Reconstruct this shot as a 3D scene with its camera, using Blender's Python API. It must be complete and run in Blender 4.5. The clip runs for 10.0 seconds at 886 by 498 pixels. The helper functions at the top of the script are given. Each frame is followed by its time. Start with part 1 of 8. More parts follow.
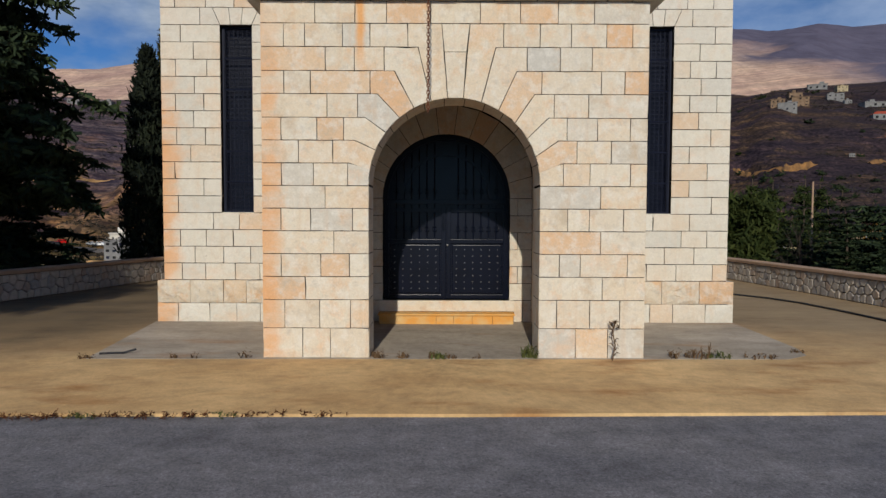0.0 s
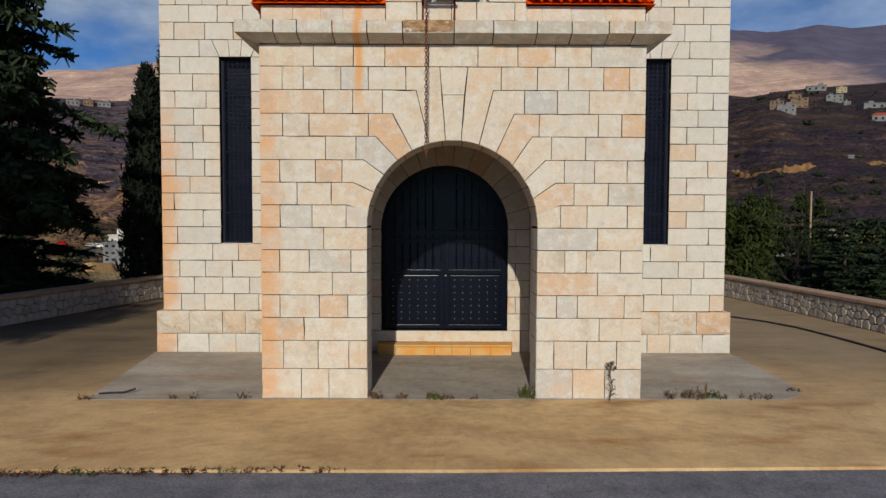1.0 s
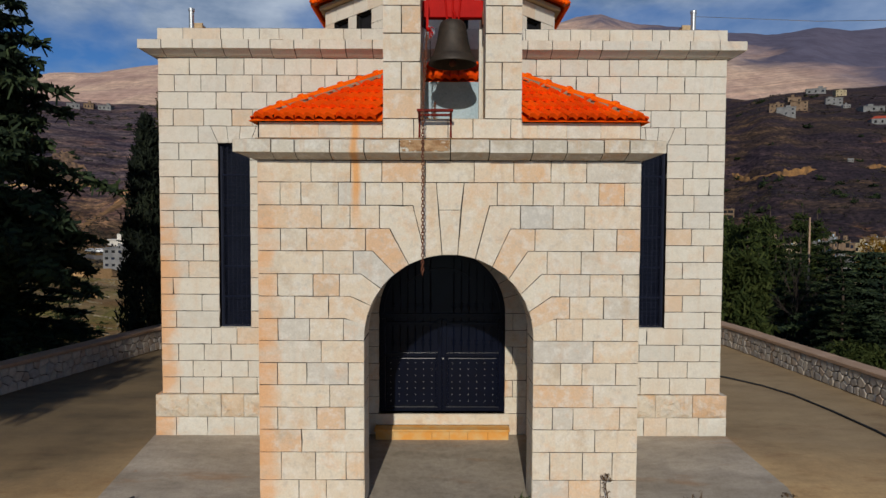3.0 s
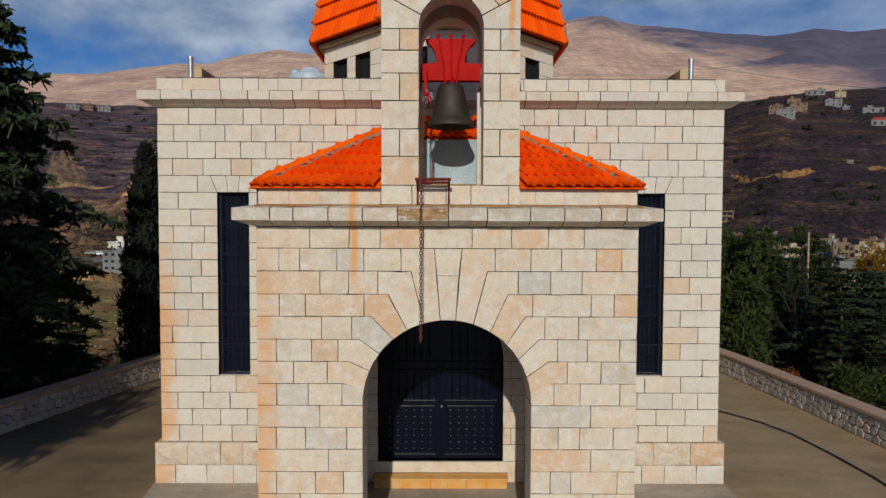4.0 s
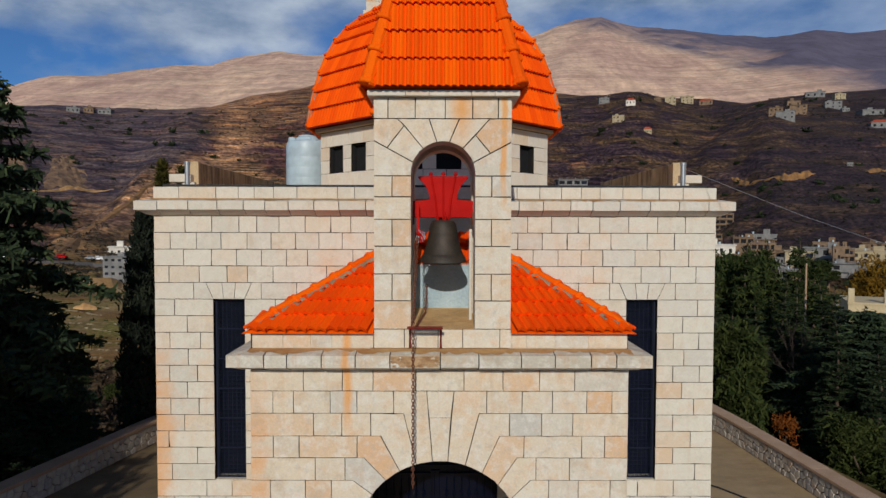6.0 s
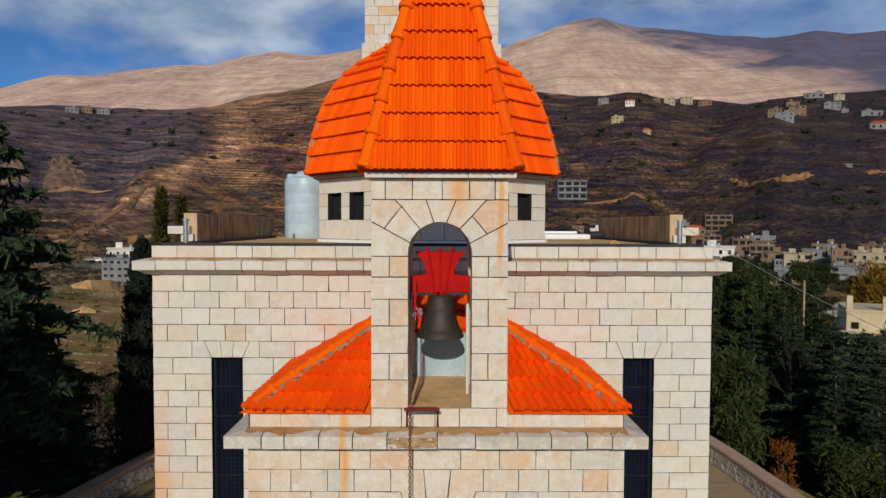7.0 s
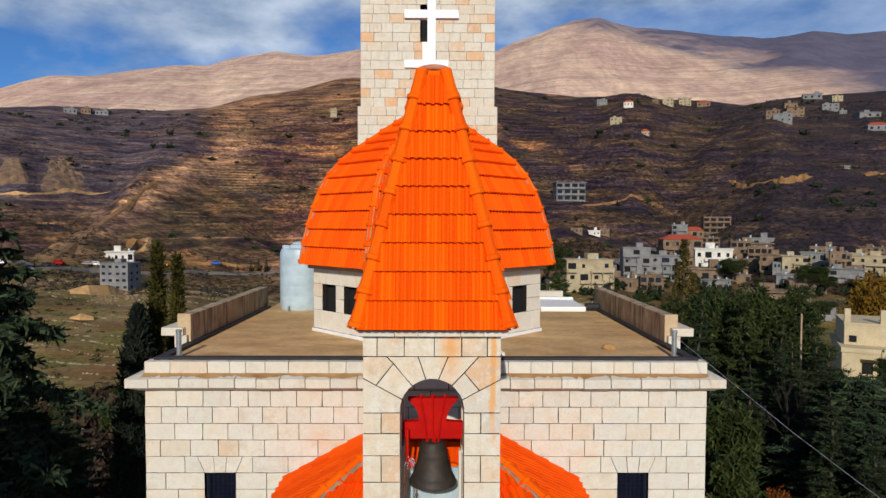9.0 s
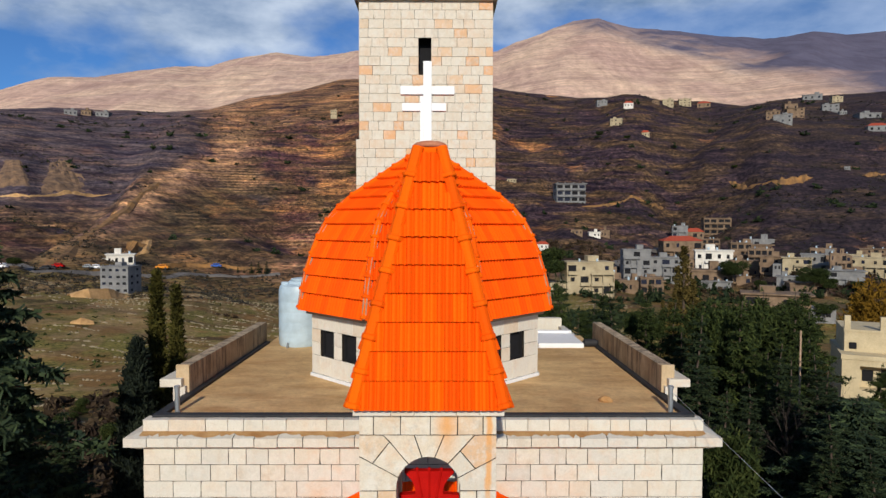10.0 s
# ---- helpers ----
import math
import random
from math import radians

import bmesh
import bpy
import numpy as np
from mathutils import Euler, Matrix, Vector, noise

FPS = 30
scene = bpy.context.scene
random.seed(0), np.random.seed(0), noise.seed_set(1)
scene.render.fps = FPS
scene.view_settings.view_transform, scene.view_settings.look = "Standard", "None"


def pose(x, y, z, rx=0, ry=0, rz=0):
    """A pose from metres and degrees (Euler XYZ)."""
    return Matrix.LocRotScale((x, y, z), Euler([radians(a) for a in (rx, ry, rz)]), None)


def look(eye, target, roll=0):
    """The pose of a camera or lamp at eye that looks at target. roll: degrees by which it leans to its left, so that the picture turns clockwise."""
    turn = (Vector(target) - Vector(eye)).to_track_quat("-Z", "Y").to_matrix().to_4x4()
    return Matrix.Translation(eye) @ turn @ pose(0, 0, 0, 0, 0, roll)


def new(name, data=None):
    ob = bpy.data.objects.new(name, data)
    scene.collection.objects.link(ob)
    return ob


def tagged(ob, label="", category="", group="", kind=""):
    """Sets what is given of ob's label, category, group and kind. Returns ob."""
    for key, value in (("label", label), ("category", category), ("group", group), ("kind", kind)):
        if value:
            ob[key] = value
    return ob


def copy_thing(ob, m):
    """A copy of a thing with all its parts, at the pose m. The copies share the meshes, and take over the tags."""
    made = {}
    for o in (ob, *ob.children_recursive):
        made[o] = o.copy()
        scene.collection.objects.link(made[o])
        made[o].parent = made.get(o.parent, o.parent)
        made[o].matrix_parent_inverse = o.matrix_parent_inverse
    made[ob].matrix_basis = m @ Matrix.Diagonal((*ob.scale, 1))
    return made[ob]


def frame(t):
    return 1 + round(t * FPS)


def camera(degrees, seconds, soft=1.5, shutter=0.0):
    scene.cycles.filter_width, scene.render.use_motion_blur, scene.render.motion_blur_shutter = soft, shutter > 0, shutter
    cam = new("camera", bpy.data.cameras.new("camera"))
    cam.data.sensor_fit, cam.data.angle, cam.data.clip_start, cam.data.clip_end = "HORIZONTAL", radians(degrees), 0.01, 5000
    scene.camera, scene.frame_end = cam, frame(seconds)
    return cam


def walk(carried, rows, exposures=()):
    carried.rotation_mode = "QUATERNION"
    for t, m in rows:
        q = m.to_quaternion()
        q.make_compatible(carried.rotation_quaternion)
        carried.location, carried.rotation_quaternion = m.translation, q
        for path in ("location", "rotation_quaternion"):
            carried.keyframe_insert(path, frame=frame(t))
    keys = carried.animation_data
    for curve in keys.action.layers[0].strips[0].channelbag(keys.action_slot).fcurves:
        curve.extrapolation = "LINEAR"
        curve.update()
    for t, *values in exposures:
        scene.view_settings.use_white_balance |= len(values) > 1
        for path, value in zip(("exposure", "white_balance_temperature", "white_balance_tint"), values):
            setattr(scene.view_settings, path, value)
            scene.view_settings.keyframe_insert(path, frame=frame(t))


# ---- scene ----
cam = camera(70.0, 10.0, soft=1.5)
PATH = [
    (0, (-0.164, -8.151, 1.805), (-0.159, -6.153, 1.711), 0.2),
    (0.5, (-0.160, -8.165, 2.043), (-0.153, -6.167, 1.95), 0.2),
    (1, (-0.147, -8.173, 2.329), (-0.140, -6.175, 2.238), 0.2),
    (1.5, (-0.129, -8.174, 2.654), (-0.123, -6.176, 2.565), 0.2),
    (2, (-0.115, -8.177, 3.007), (-0.110, -6.179, 2.919), 0.2),
    (2.5, (-0.110, -8.175, 3.381), (-0.104, -6.177, 3.295), 0.2),
    (4, (-0.090, -8.174, 4.611), (-0.082, -6.175, 4.53), 0.18),
    (4.5, (-0.060, -8.175, 5.061), (-0.053, -6.177, 4.981), 0.15),
    (5, (-0.034, -8.183, 5.516), (-0.026, -6.184, 5.436), 0.12),
    (5.5, (-0.007, -8.198, 5.97), (0.0, -6.199, 5.893), 0.12),
    (7, (0.037, -8.198, 7.503), (0.047, -6.2, 7.426), 0.18),
    (7.5, (0.060, -8.171, 8.008), (0.071, -6.172, 7.932), 0.2),
    (8, (0.078, -8.135, 8.516), (0.09, -6.137, 8.44), 0.2),
    (8.5, (0.092, -8.104, 9.024), (0.105, -6.105, 8.947), 0.2),
    (9, (0.118, -8.092, 9.526), (0.132, -6.093, 9.449), 0.17),
    (9.5, (0.150, -8.087, 10.029), (0.164, -6.088, 9.953), 0.13),
    (10, (0.174, -8.102, 10.543), (0.187, -6.104, 10.468), 0.1),
]
walk(cam, [(t, look(eye, target, roll)) for t, eye, target, roll in PATH], [(0, -0.19), (2.5, -0.33), (5.5, -0.32), (7.5, -0.13), (10, 0.12)])

# ---- light ----
SUN_EL, SUN_LEFT = 25.0, 3.5          # degrees: height, and turn to the church's west side
sun = new("sun", bpy.data.lights.new("sun", "SUN"))
sun.data.energy, sun.data.angle, sun.data.color = 3.65, radians(0.6), (1.0, 0.932, 0.815)
toward = Vector((-math.sin(radians(SUN_LEFT)) * math.cos(radians(SUN_EL)), -math.cos(radians(SUN_LEFT)) * math.cos(radians(SUN_EL)), math.sin(radians(SUN_EL))))
sun.matrix_world = look(toward * 60, (0, 0, 0))


class Nodes:
    """Short hand for a node tree."""
    def __init__(self, tree):
        self.t = tree
        self.t.nodes.clear()

    def n(self, kind, **kw):
        node = self.t.nodes.new(kind)
        if "operation" in kw:
            node.operation = kw["operation"]
        if "use_clamp" in kw:
            node.use_clamp = kw["use_clamp"]
        if "data_type" in kw:
            node.data_type, node.blend_type = kw["data_type"], kw["blend_type"]
        if "wave_type" in kw:
            node.wave_type, node.bands_direction = kw["wave_type"], kw["bands_direction"]
        for k, v in kw.get("ins", {}).items():
            self.put(node, k, v)
        return node

    def put(self, node, k, v):
        sock = node.inputs[k]
        if isinstance(v, bpy.types.NodeSocket):
            self.t.links.new(v, sock)
        else:
            sock.default_value = v

    def noise(self, vec, scale, detail=4.0, rough=0.55):
        return self.n("ShaderNodeTexNoise", ins={"Vector": vec, "Scale": scale, "Detail": detail, "Roughness": rough}).outputs["Fac"]

    def ramp(self, fac, stops, interp="LINEAR"):
        r = self.n("ShaderNodeValToRGB", ins={"Fac": fac})
        r.color_ramp.interpolation = interp
        e = r.color_ramp.elements
        while len(e) < len(stops):
            e.new(0.5)
        for i, (p, c) in enumerate(stops):
            e[i].position = p
            e[i].color = (c, c, c, 1) if isinstance(c, (int, float)) else (*c, 1)
        return r.outputs["Color"]

    def mix(self, fac, a, b, blend="MIX"):
        m = self.n("ShaderNodeMix", data_type="RGBA", blend_type=blend)
        for k, v in ((0, fac), (6, a), (7, b)):
            if not isinstance(v, bpy.types.NodeSocket) and k > 0:
                v = (*v, 1)
            self.put(m, k, v)
        return m.outputs[2]

    def math(self, op, a, b=0.0, clamp=False):
        m = self.n("ShaderNodeMath", operation=op, use_clamp=clamp)
        self.put(m, 0, a)
        self.put(m, 1, b)
        return m.outputs[0]

    def stretch(self, vec, s):
        return self.n("ShaderNodeVectorMath", operation="MULTIPLY", ins={0: vec, 1: s}).outputs[0]


world = bpy.data.worlds.new("world")
scene.world = world
world.use_nodes = True
W = Nodes(world.node_tree)
sky = W.n("ShaderNodeTexSky")
sky.sky_type, sky.sun_disc, sky.sun_elevation, sky.sun_rotation = "NISHITA", False, radians(SUN_EL), radians(180 + SUN_LEFT)
sky.air_density, sky.dust_density, sky.ozone_density, sky.altitude = 1.0, 0.3, 4.0, 1400.0
direction = W.n("ShaderNodeTexCoord").outputs["Generated"]
stretched = W.n("ShaderNodeVectorMath", operation="ADD", ins={0: W.stretch(direction, (2.3, 2.3, 4.6)), 1: (0.35, 0.0, 0.55)}).outputs[0]
clouds = W.noise(stretched, 1.7, 7.0, 0.52)
compass = W.n("ShaderNodeSeparateXYZ", ins={0: direction})
west = W.math("MULTIPLY", compass.outputs[0], -0.14)
bank = W.math("MULTIPLY", W.math("MINIMUM", W.math("SUBTRACT", compass.outputs[2], 0.265), 0.10), 2.8)
body = W.noise(W.stretch(direction, (2.5, 2.5, 6.0)), 2.2, 7.0, 0.58)
cover = W.ramp(W.math("ADD", W.math("ADD", clouds, west), bank), [(0.38, 0.0), (0.56, 1.0)])
haze = W.ramp(W.math("ADD", W.math("MULTIPLY", compass.outputs[0], 0.8), W.math("MULTIPLY", body, 0.5)), [(0.22, 0.0), (0.62, 0.55)])
cover = W.math("MAXIMUM", cover, haze)
cover = W.math("MULTIPLY", cover, W.ramp(compass.outputs[2], [(0.40, 1.0), (0.60, 0.0)]))
tone = W.ramp(body, [(0.34, (1.9, 2.8, 4.3)), (0.62, (6.0, 6.9, 8.1))])
blue = W.mix(1.0, sky.outputs[0], (0.42, 0.68, 0.95), "MULTIPLY")
heaven = W.mix(W.math("MULTIPLY", cover, 0.85), blue, tone)
bg = W.n("ShaderNodeBackground", ins={"Color": heaven, "Strength": 0.095})
W.t.links.new(bg.outputs[0], W.n("ShaderNodeOutputWorld").inputs["Surface"])

# ---- materials ----


def material(name, build, rough=0.8, metal=0.0, bump=0.0, spec=0.35):
    m = bpy.data.materials.new(name)
    m.use_nodes = True
    N = Nodes(m.node_tree)
    pos = N.n("ShaderNodeNewGeometry").outputs["Position"]
    rnd = N.n("ShaderNodeObjectInfo").outputs["Random"]
    col, height = build(N, pos, rnd)
    b = N.n("ShaderNodeBsdfPrincipled", ins={"Roughness": rough, "Metallic": metal, "Specular IOR Level": spec})
    N.put(b, "Base Color", col if isinstance(col, bpy.types.NodeSocket) else (*col, 1))
    if bump and height is not None:
        bp = N.n("ShaderNodeBump", ins={"Strength": 0.6, "Distance": bump, "Height": height})
        N.t.links.new(bp.outputs[0], b.inputs["Normal"])
    N.t.links.new(b.outputs[0], N.n("ShaderNodeOutputMaterial").inputs["Surface"])
    return m


def plain(a, b, scale=6.0, fine=60.0):
    """Two tones of one colour, patchy at two scales."""
    def build(N, pos, rnd):
        big, small = N.noise(pos, scale, 5), N.noise(pos, fine, 3)
        c = N.mix(N.ramp(big, [(0.3, 0.0), (0.7, 1.0)]), a, b)
        c = N.mix(0.35, c, N.mix(1.0, c, N.ramp(small, [(0.3, (0.6,) * 3), (0.7, (1.25,) * 3)]), "MULTIPLY"))
        return c, small
    return build


CREAM = [(0.0, (0.61, 0.525, 0.405)), (0.2, (0.66, 0.59, 0.47)), (0.36, (0.63, 0.565, 0.455)), (0.44, (0.51, 0.485, 0.43)), (0.52, (0.63, 0.56, 0.45)), (0.66, (0.65, 0.545, 0.405)), (0.8, (0.66, 0.60, 0.485)), (0.92, (0.645, 0.50, 0.35)), (1.0, (0.63, 0.42, 0.26))]
PALE = [(0.0, (0.585, 0.545, 0.46)), (0.25, (0.65, 0.615, 0.53)), (0.45, (0.55, 0.525, 0.46)), (0.6, (0.63, 0.595, 0.505)), (0.8, (0.64, 0.585, 0.485)), (0.92, (0.61, 0.54, 0.435)), (1.0, (0.62, 0.47, 0.33))]


def limestone(warm, rusty, streak=False, tones=CREAM, mottle=1.0, corner=None):
    def build(N, pos, rnd):
        base = N.ramp(rnd, tones)
        shift = N.n("ShaderNodeVectorMath", operation="ADD", ins={0: pos, 1: N.n("ShaderNodeCombineXYZ", ins={0: N.math("MULTIPLY", rnd, 37.0), 1: 0.0, 2: N.math("MULTIPLY", rnd, 11.0)}).outputs[0]}).outputs[0]
        blot = N.ramp(N.noise(shift, 3.4, 7, 0.68), [(0.50, 0.0), (0.66, 1.0)])
        c = N.mix(N.math("MULTIPLY", blot, warm), base, (0.68, 0.40, 0.20))
        pale = N.ramp(N.noise(shift, 6.0, 6, 0.65), [(0.48, 0.0), (0.62, 0.55)])
        c = N.mix(N.math("MULTIPLY", pale, mottle), c, (0.70, 0.67, 0.60))
        grey = N.ramp(N.noise(shift, 9.0, 6, 0.7), [(0.52, 0.0), (0.70, 0.6)])
        c = N.mix(N.math("MULTIPLY", grey, mottle), c, (0.44, 0.40, 0.35))
        soil = N.ramp(N.noise(N.stretch(pos, (7.0, 7.0, 0.7)), 1.2, 5), [(0.56, 0.0), (0.74, 1.0)])
        c = N.mix(N.math("MULTIPLY", soil, rusty), c, (0.55, 0.33, 0.16))
        if streak:
            sx = N.n("ShaderNodeSeparateXYZ", ins={0: pos})
            wob = N.math("MULTIPLY", N.noise(pos, 3.0, 3), 0.1)
            for x_at, z_from, half in ((-1.15, 3.55, 0.075), (0.33, 7.3, 0.19), (0.88, 6.6, 0.05)):
                dist = N.math("ABSOLUTE", N.math("SUBTRACT", N.math("ADD", sx.outputs[0], wob), x_at))
                m = N.ramp(dist, [(0.02, 1.0), (half, 0.0)])
                z = N.math("MULTIPLY", N.math("SUBTRACT", sx.outputs[2], z_from), 1.6, True)
                c = N.mix(N.math("MULTIPLY", N.math("MULTIPLY", m, z), 0.88), c, (0.70, 0.34, 0.11))
        if corner is not None:
            # iron-stained stones down the western corner
            sx = N.n("ShaderNodeSeparateXYZ", ins={0: pos})
            reach = N.math("ADD", N.math("SUBTRACT", sx.outputs[0], corner[0]), N.math("MULTIPLY", N.math("SUBTRACT", N.noise(shift, 2.2, 5, 0.6), 0.5), 0.5))
            m = N.math("MULTIPLY", N.ramp(reach, [(0.0, 1.0), (corner[1] * 0.55, 0.8), (corner[1], 0.0)]), N.ramp(N.noise(N.stretch(pos, (1.0, 1.0, 2.5)), 1.3, 4, 0.6), [(0.36, 0.3), (0.54, 1.0)]))
            m = N.math("MULTIPLY", m, N.ramp(N.math("MULTIPLY", sx.outputs[2], 0.1), [(corner[2] * 0.1 - 0.06, 1.0), (corner[2] * 0.1 + 0.04, 0.1)]))
            c = N.mix(N.math("MULTIPLY", m, 0.85), c, (0.68, 0.35, 0.15))
            # rust blushes under the cornice and over the roof
            blush = N.ramp(N.noise(N.stretch(pos, (1.0, 1.0, 1.8)), 1.15, 5, 0.6), [(0.58, 0.0), (0.72, 0.42)])
            c = N.mix(blush, c, (0.68, 0.43, 0.25))
        lichen = N.ramp(N.noise(shift, 1.7, 7, 0.7), [(0.55, 0.0), (0.68, 0.55)])
        c = N.mix(N.math("MULTIPLY", lichen, mottle), c, (0.40, 0.38, 0.31))
        pits = N.ramp(N.noise(pos, 26.0, 4, 0.75), [(0.655, 0.0), (0.70, 0.75)])
        c = N.mix(N.math("MULTIPLY", pits, N.ramp(N.noise(shift, 2.3, 4), [(0.45, 0.1), (0.62, 1.0)])), c, (0.20, 0.135, 0.085))
        grain = N.noise(pos, 45.0, 5, 0.65)
        c = N.mix(0.4, c, N.mix(1.0, c, N.ramp(grain, [(0.3, (0.72,) * 3), (0.7, (1.2,) * 3)]), "MULTIPLY"))
        return c, grain
    return build


STONE = material("limestone", limestone(0.55, 0.3, True, corner=(-2.475, 0.30, 4.2)), 0.85, bump=0.004)
STONE_PALE = material("limestone_pale", limestone(0.16, 0.18, False, PALE, 0.55, (-5.03, 0.36, 4.3)), 0.85, bump=0.004)
STONE_TOWER = material("limestone_tower", limestone(0.30, 0.3, False, [(0.0, (0.62, 0.55, 0.44)), (0.4, (0.67, 0.61, 0.50)), (0.72, (0.64, 0.56, 0.45)), (0.84, (0.66, 0.51, 0.36)), (0.92, (0.68, 0.42, 0.24)), (1.0, (0.70, 0.38, 0.19))], 0.7), 0.85, bump=0.004)
STONE_DRUM = material("limestone_drum", limestone(0.22, 0.15, False, [(0.0, (0.68, 0.63, 0.54)), (0.5, (0.73, 0.68, 0.58)), (0.8, (0.70, 0.62, 0.50)), (1.0, (0.70, 0.58, 0.44))], 0.3), 0.85, bump=0.004)
CLAYMORTAR = material("clay_mortar", plain((0.42, 0.14, 0.07), (0.52, 0.22, 0.12), 6, 30), 0.9)
PALEMORTAR = material("pale_mortar", plain((0.34, 0.17, 0.09), (0.46, 0.28, 0.18), 6, 30), 0.9)
GREYMORTAR = material("grey_mortar", plain((0.22, 0.155, 0.095), (0.34, 0.25, 0.16), 6, 30), 0.95)
STONE_WORN = material("limestone_weathered", limestone(0.45, 0.75, True, [(0.0, (0.50, 0.45, 0.36)), (0.4, (0.58, 0.53, 0.43)), (0.7, (0.50, 0.48, 0.42)), (1.0, (0.56, 0.44, 0.31))], 1.3), 0.9, bump=0.012)
RUSTCRUST = material("rust_crust", plain((0.26, 0.13, 0.055), (0.50, 0.34, 0.19), 9, 45), 0.95, bump=0.01)
STONE_STEP = material("limestone_ochre", lambda N, pos, rnd: (N.mix(N.ramp(N.noise(pos, 5.0, 5), [(0.35, 0.0), (0.6, 1.0)]), (0.64, 0.42, 0.18), (0.68, 0.32, 0.07)), N.noise(pos, 40.0, 4)), 0.85, bump=0.003)
STONE_ROCK = material("limestone_rockface", limestone(0.9, 0.5), 0.9, bump=0.03)
MORTAR = material("mortar", plain((0.012, 0.011, 0.011), (0.035, 0.029, 0.024), 3, 40), 0.95, spec=0.05)
PLASTER = material("plaster", plain((0.30, 0.41, 0.48), (0.44, 0.54, 0.59), 3, 30), 0.9, bump=0.002)
SILT = material("silt", plain((0.34, 0.165, 0.055), (0.50, 0.30, 0.125), 4, 40), 0.95, bump=0.004)
CEMENT = material("cement", plain((0.36, 0.27, 0.17), (0.48, 0.38, 0.26), 2, 30), 0.95, bump=0.003)


def stained_render(N, pos, rnd):
    base = N.mix(N.ramp(N.noise(pos, 2.0, 6), [(0.35, 0.0), (0.65, 1.0)]), (0.34, 0.25, 0.155), (0.50, 0.39, 0.26))
    run = N.ramp(N.noise(N.stretch(pos, (3.0, 3.0, 0.5)), 1.6, 7, 0.7), [(0.46, 0.0), (0.62, 0.85)])
    c = N.mix(run, base, (0.10, 0.075, 0.055))
    grain = N.noise(pos, 30.0, 5, 0.7)
    return N.mix(0.5, c, N.mix(1.0, c, N.ramp(grain, [(0.3, (0.6,) * 3), (0.7, (1.25,) * 3)]), "MULTIPLY")), grain


STAINED = material("stained_render", stained_render, 0.95, bump=0.004)


def tile_paint(yellow):
    def build(N, pos, rnd):
        c = N.ramp(rnd, [(0.0, (0.80, 0.088 * yellow, 0.001)), (0.5, (0.86, 0.108 * yellow, 0.001)), (1.0, (0.92, 0.132 * yellow, 0.001))])
        dust = N.ramp(N.noise(pos, 5.0, 5), [(0.55, 0.0), (0.8, 0.35)])
        c = N.mix(dust, c, (0.72, 0.085 * yellow, 0.006))
        soot = N.ramp(N.noise(pos, 3.2, 6, 0.7), [(0.68, 0.0), (0.76, 0.45)])
        c = N.mix(soot, c, (0.22, 0.06, 0.03))
        grain = N.noise(pos, 70.0, 4)
        return N.mix(0.25, c, N.mix(1.0, c, N.ramp(grain, [(0.3, (0.7,) * 3), (0.7, (1.2,) * 3)]), "MULTIPLY")), grain
    return build


TILE = material("terracotta", tile_paint(1.0), 0.8, bump=0.001, spec=0.08)
TILE_MID = material("terracotta_deep", tile_paint(0.86), 0.8, bump=0.001, spec=0.08)
TILE_RED = material("terracotta_red", tile_paint(0.74), 0.8, bump=0.001, spec=0.08)
BLACK = material("black_iron", plain((0.001, 0.0024, 0.009), (0.002, 0.004, 0.014), 4, 40), 0.28, spec=0.24)
GRILLE = material("grey_iron", plain((0.009, 0.012, 0.026), (0.016, 0.020, 0.038), 4, 40), 0.5, spec=0.12)
STUD = material("stud", plain((0.5, 0.5, 0.5), (0.6, 0.6, 0.6)), 0.4, metal=0.6)
DARK = material("dark_room", plain((0.006, 0.006, 0.008), (0.01, 0.01, 0.012)), 0.9)
RED = material("red_paint", plain((0.38, 0.003, 0.002), (0.48, 0.006, 0.003), 6, 50), 0.6, spec=0.1)
RUSTRED = material("rusty_red_paint", plain((0.10, 0.014, 0.010), (0.20, 0.022, 0.014), 14, 60), 0.7, spec=0.15)
RUST = material("rusty_iron", plain((0.10, 0.035, 0.02), (0.2, 0.07, 0.035), 20, 90), 0.85)
BRONZE = material("bronze", plain((0.030, 0.024, 0.020), (0.060, 0.046, 0.034), 5, 30), 0.6, metal=0.3)
WHITE = material("white_paint", plain((0.78, 0.78, 0.78), (0.84, 0.84, 0.83), 5, 50), 0.5)
BITUMEN = material("bitumen", plain((0.012, 0.013, 0.016), (0.03, 0.03, 0.033), 3, 30), 0.7)
PLASTIC = material("tank_plastic", plain((0.42, 0.53, 0.60), (0.45, 0.56, 0.62), 1.2, 4), 0.4)
STEEL = material("galvanised", plain((0.35, 0.38, 0.40), (0.45, 0.47, 0.48), 6, 40), 0.4, metal=0.7)


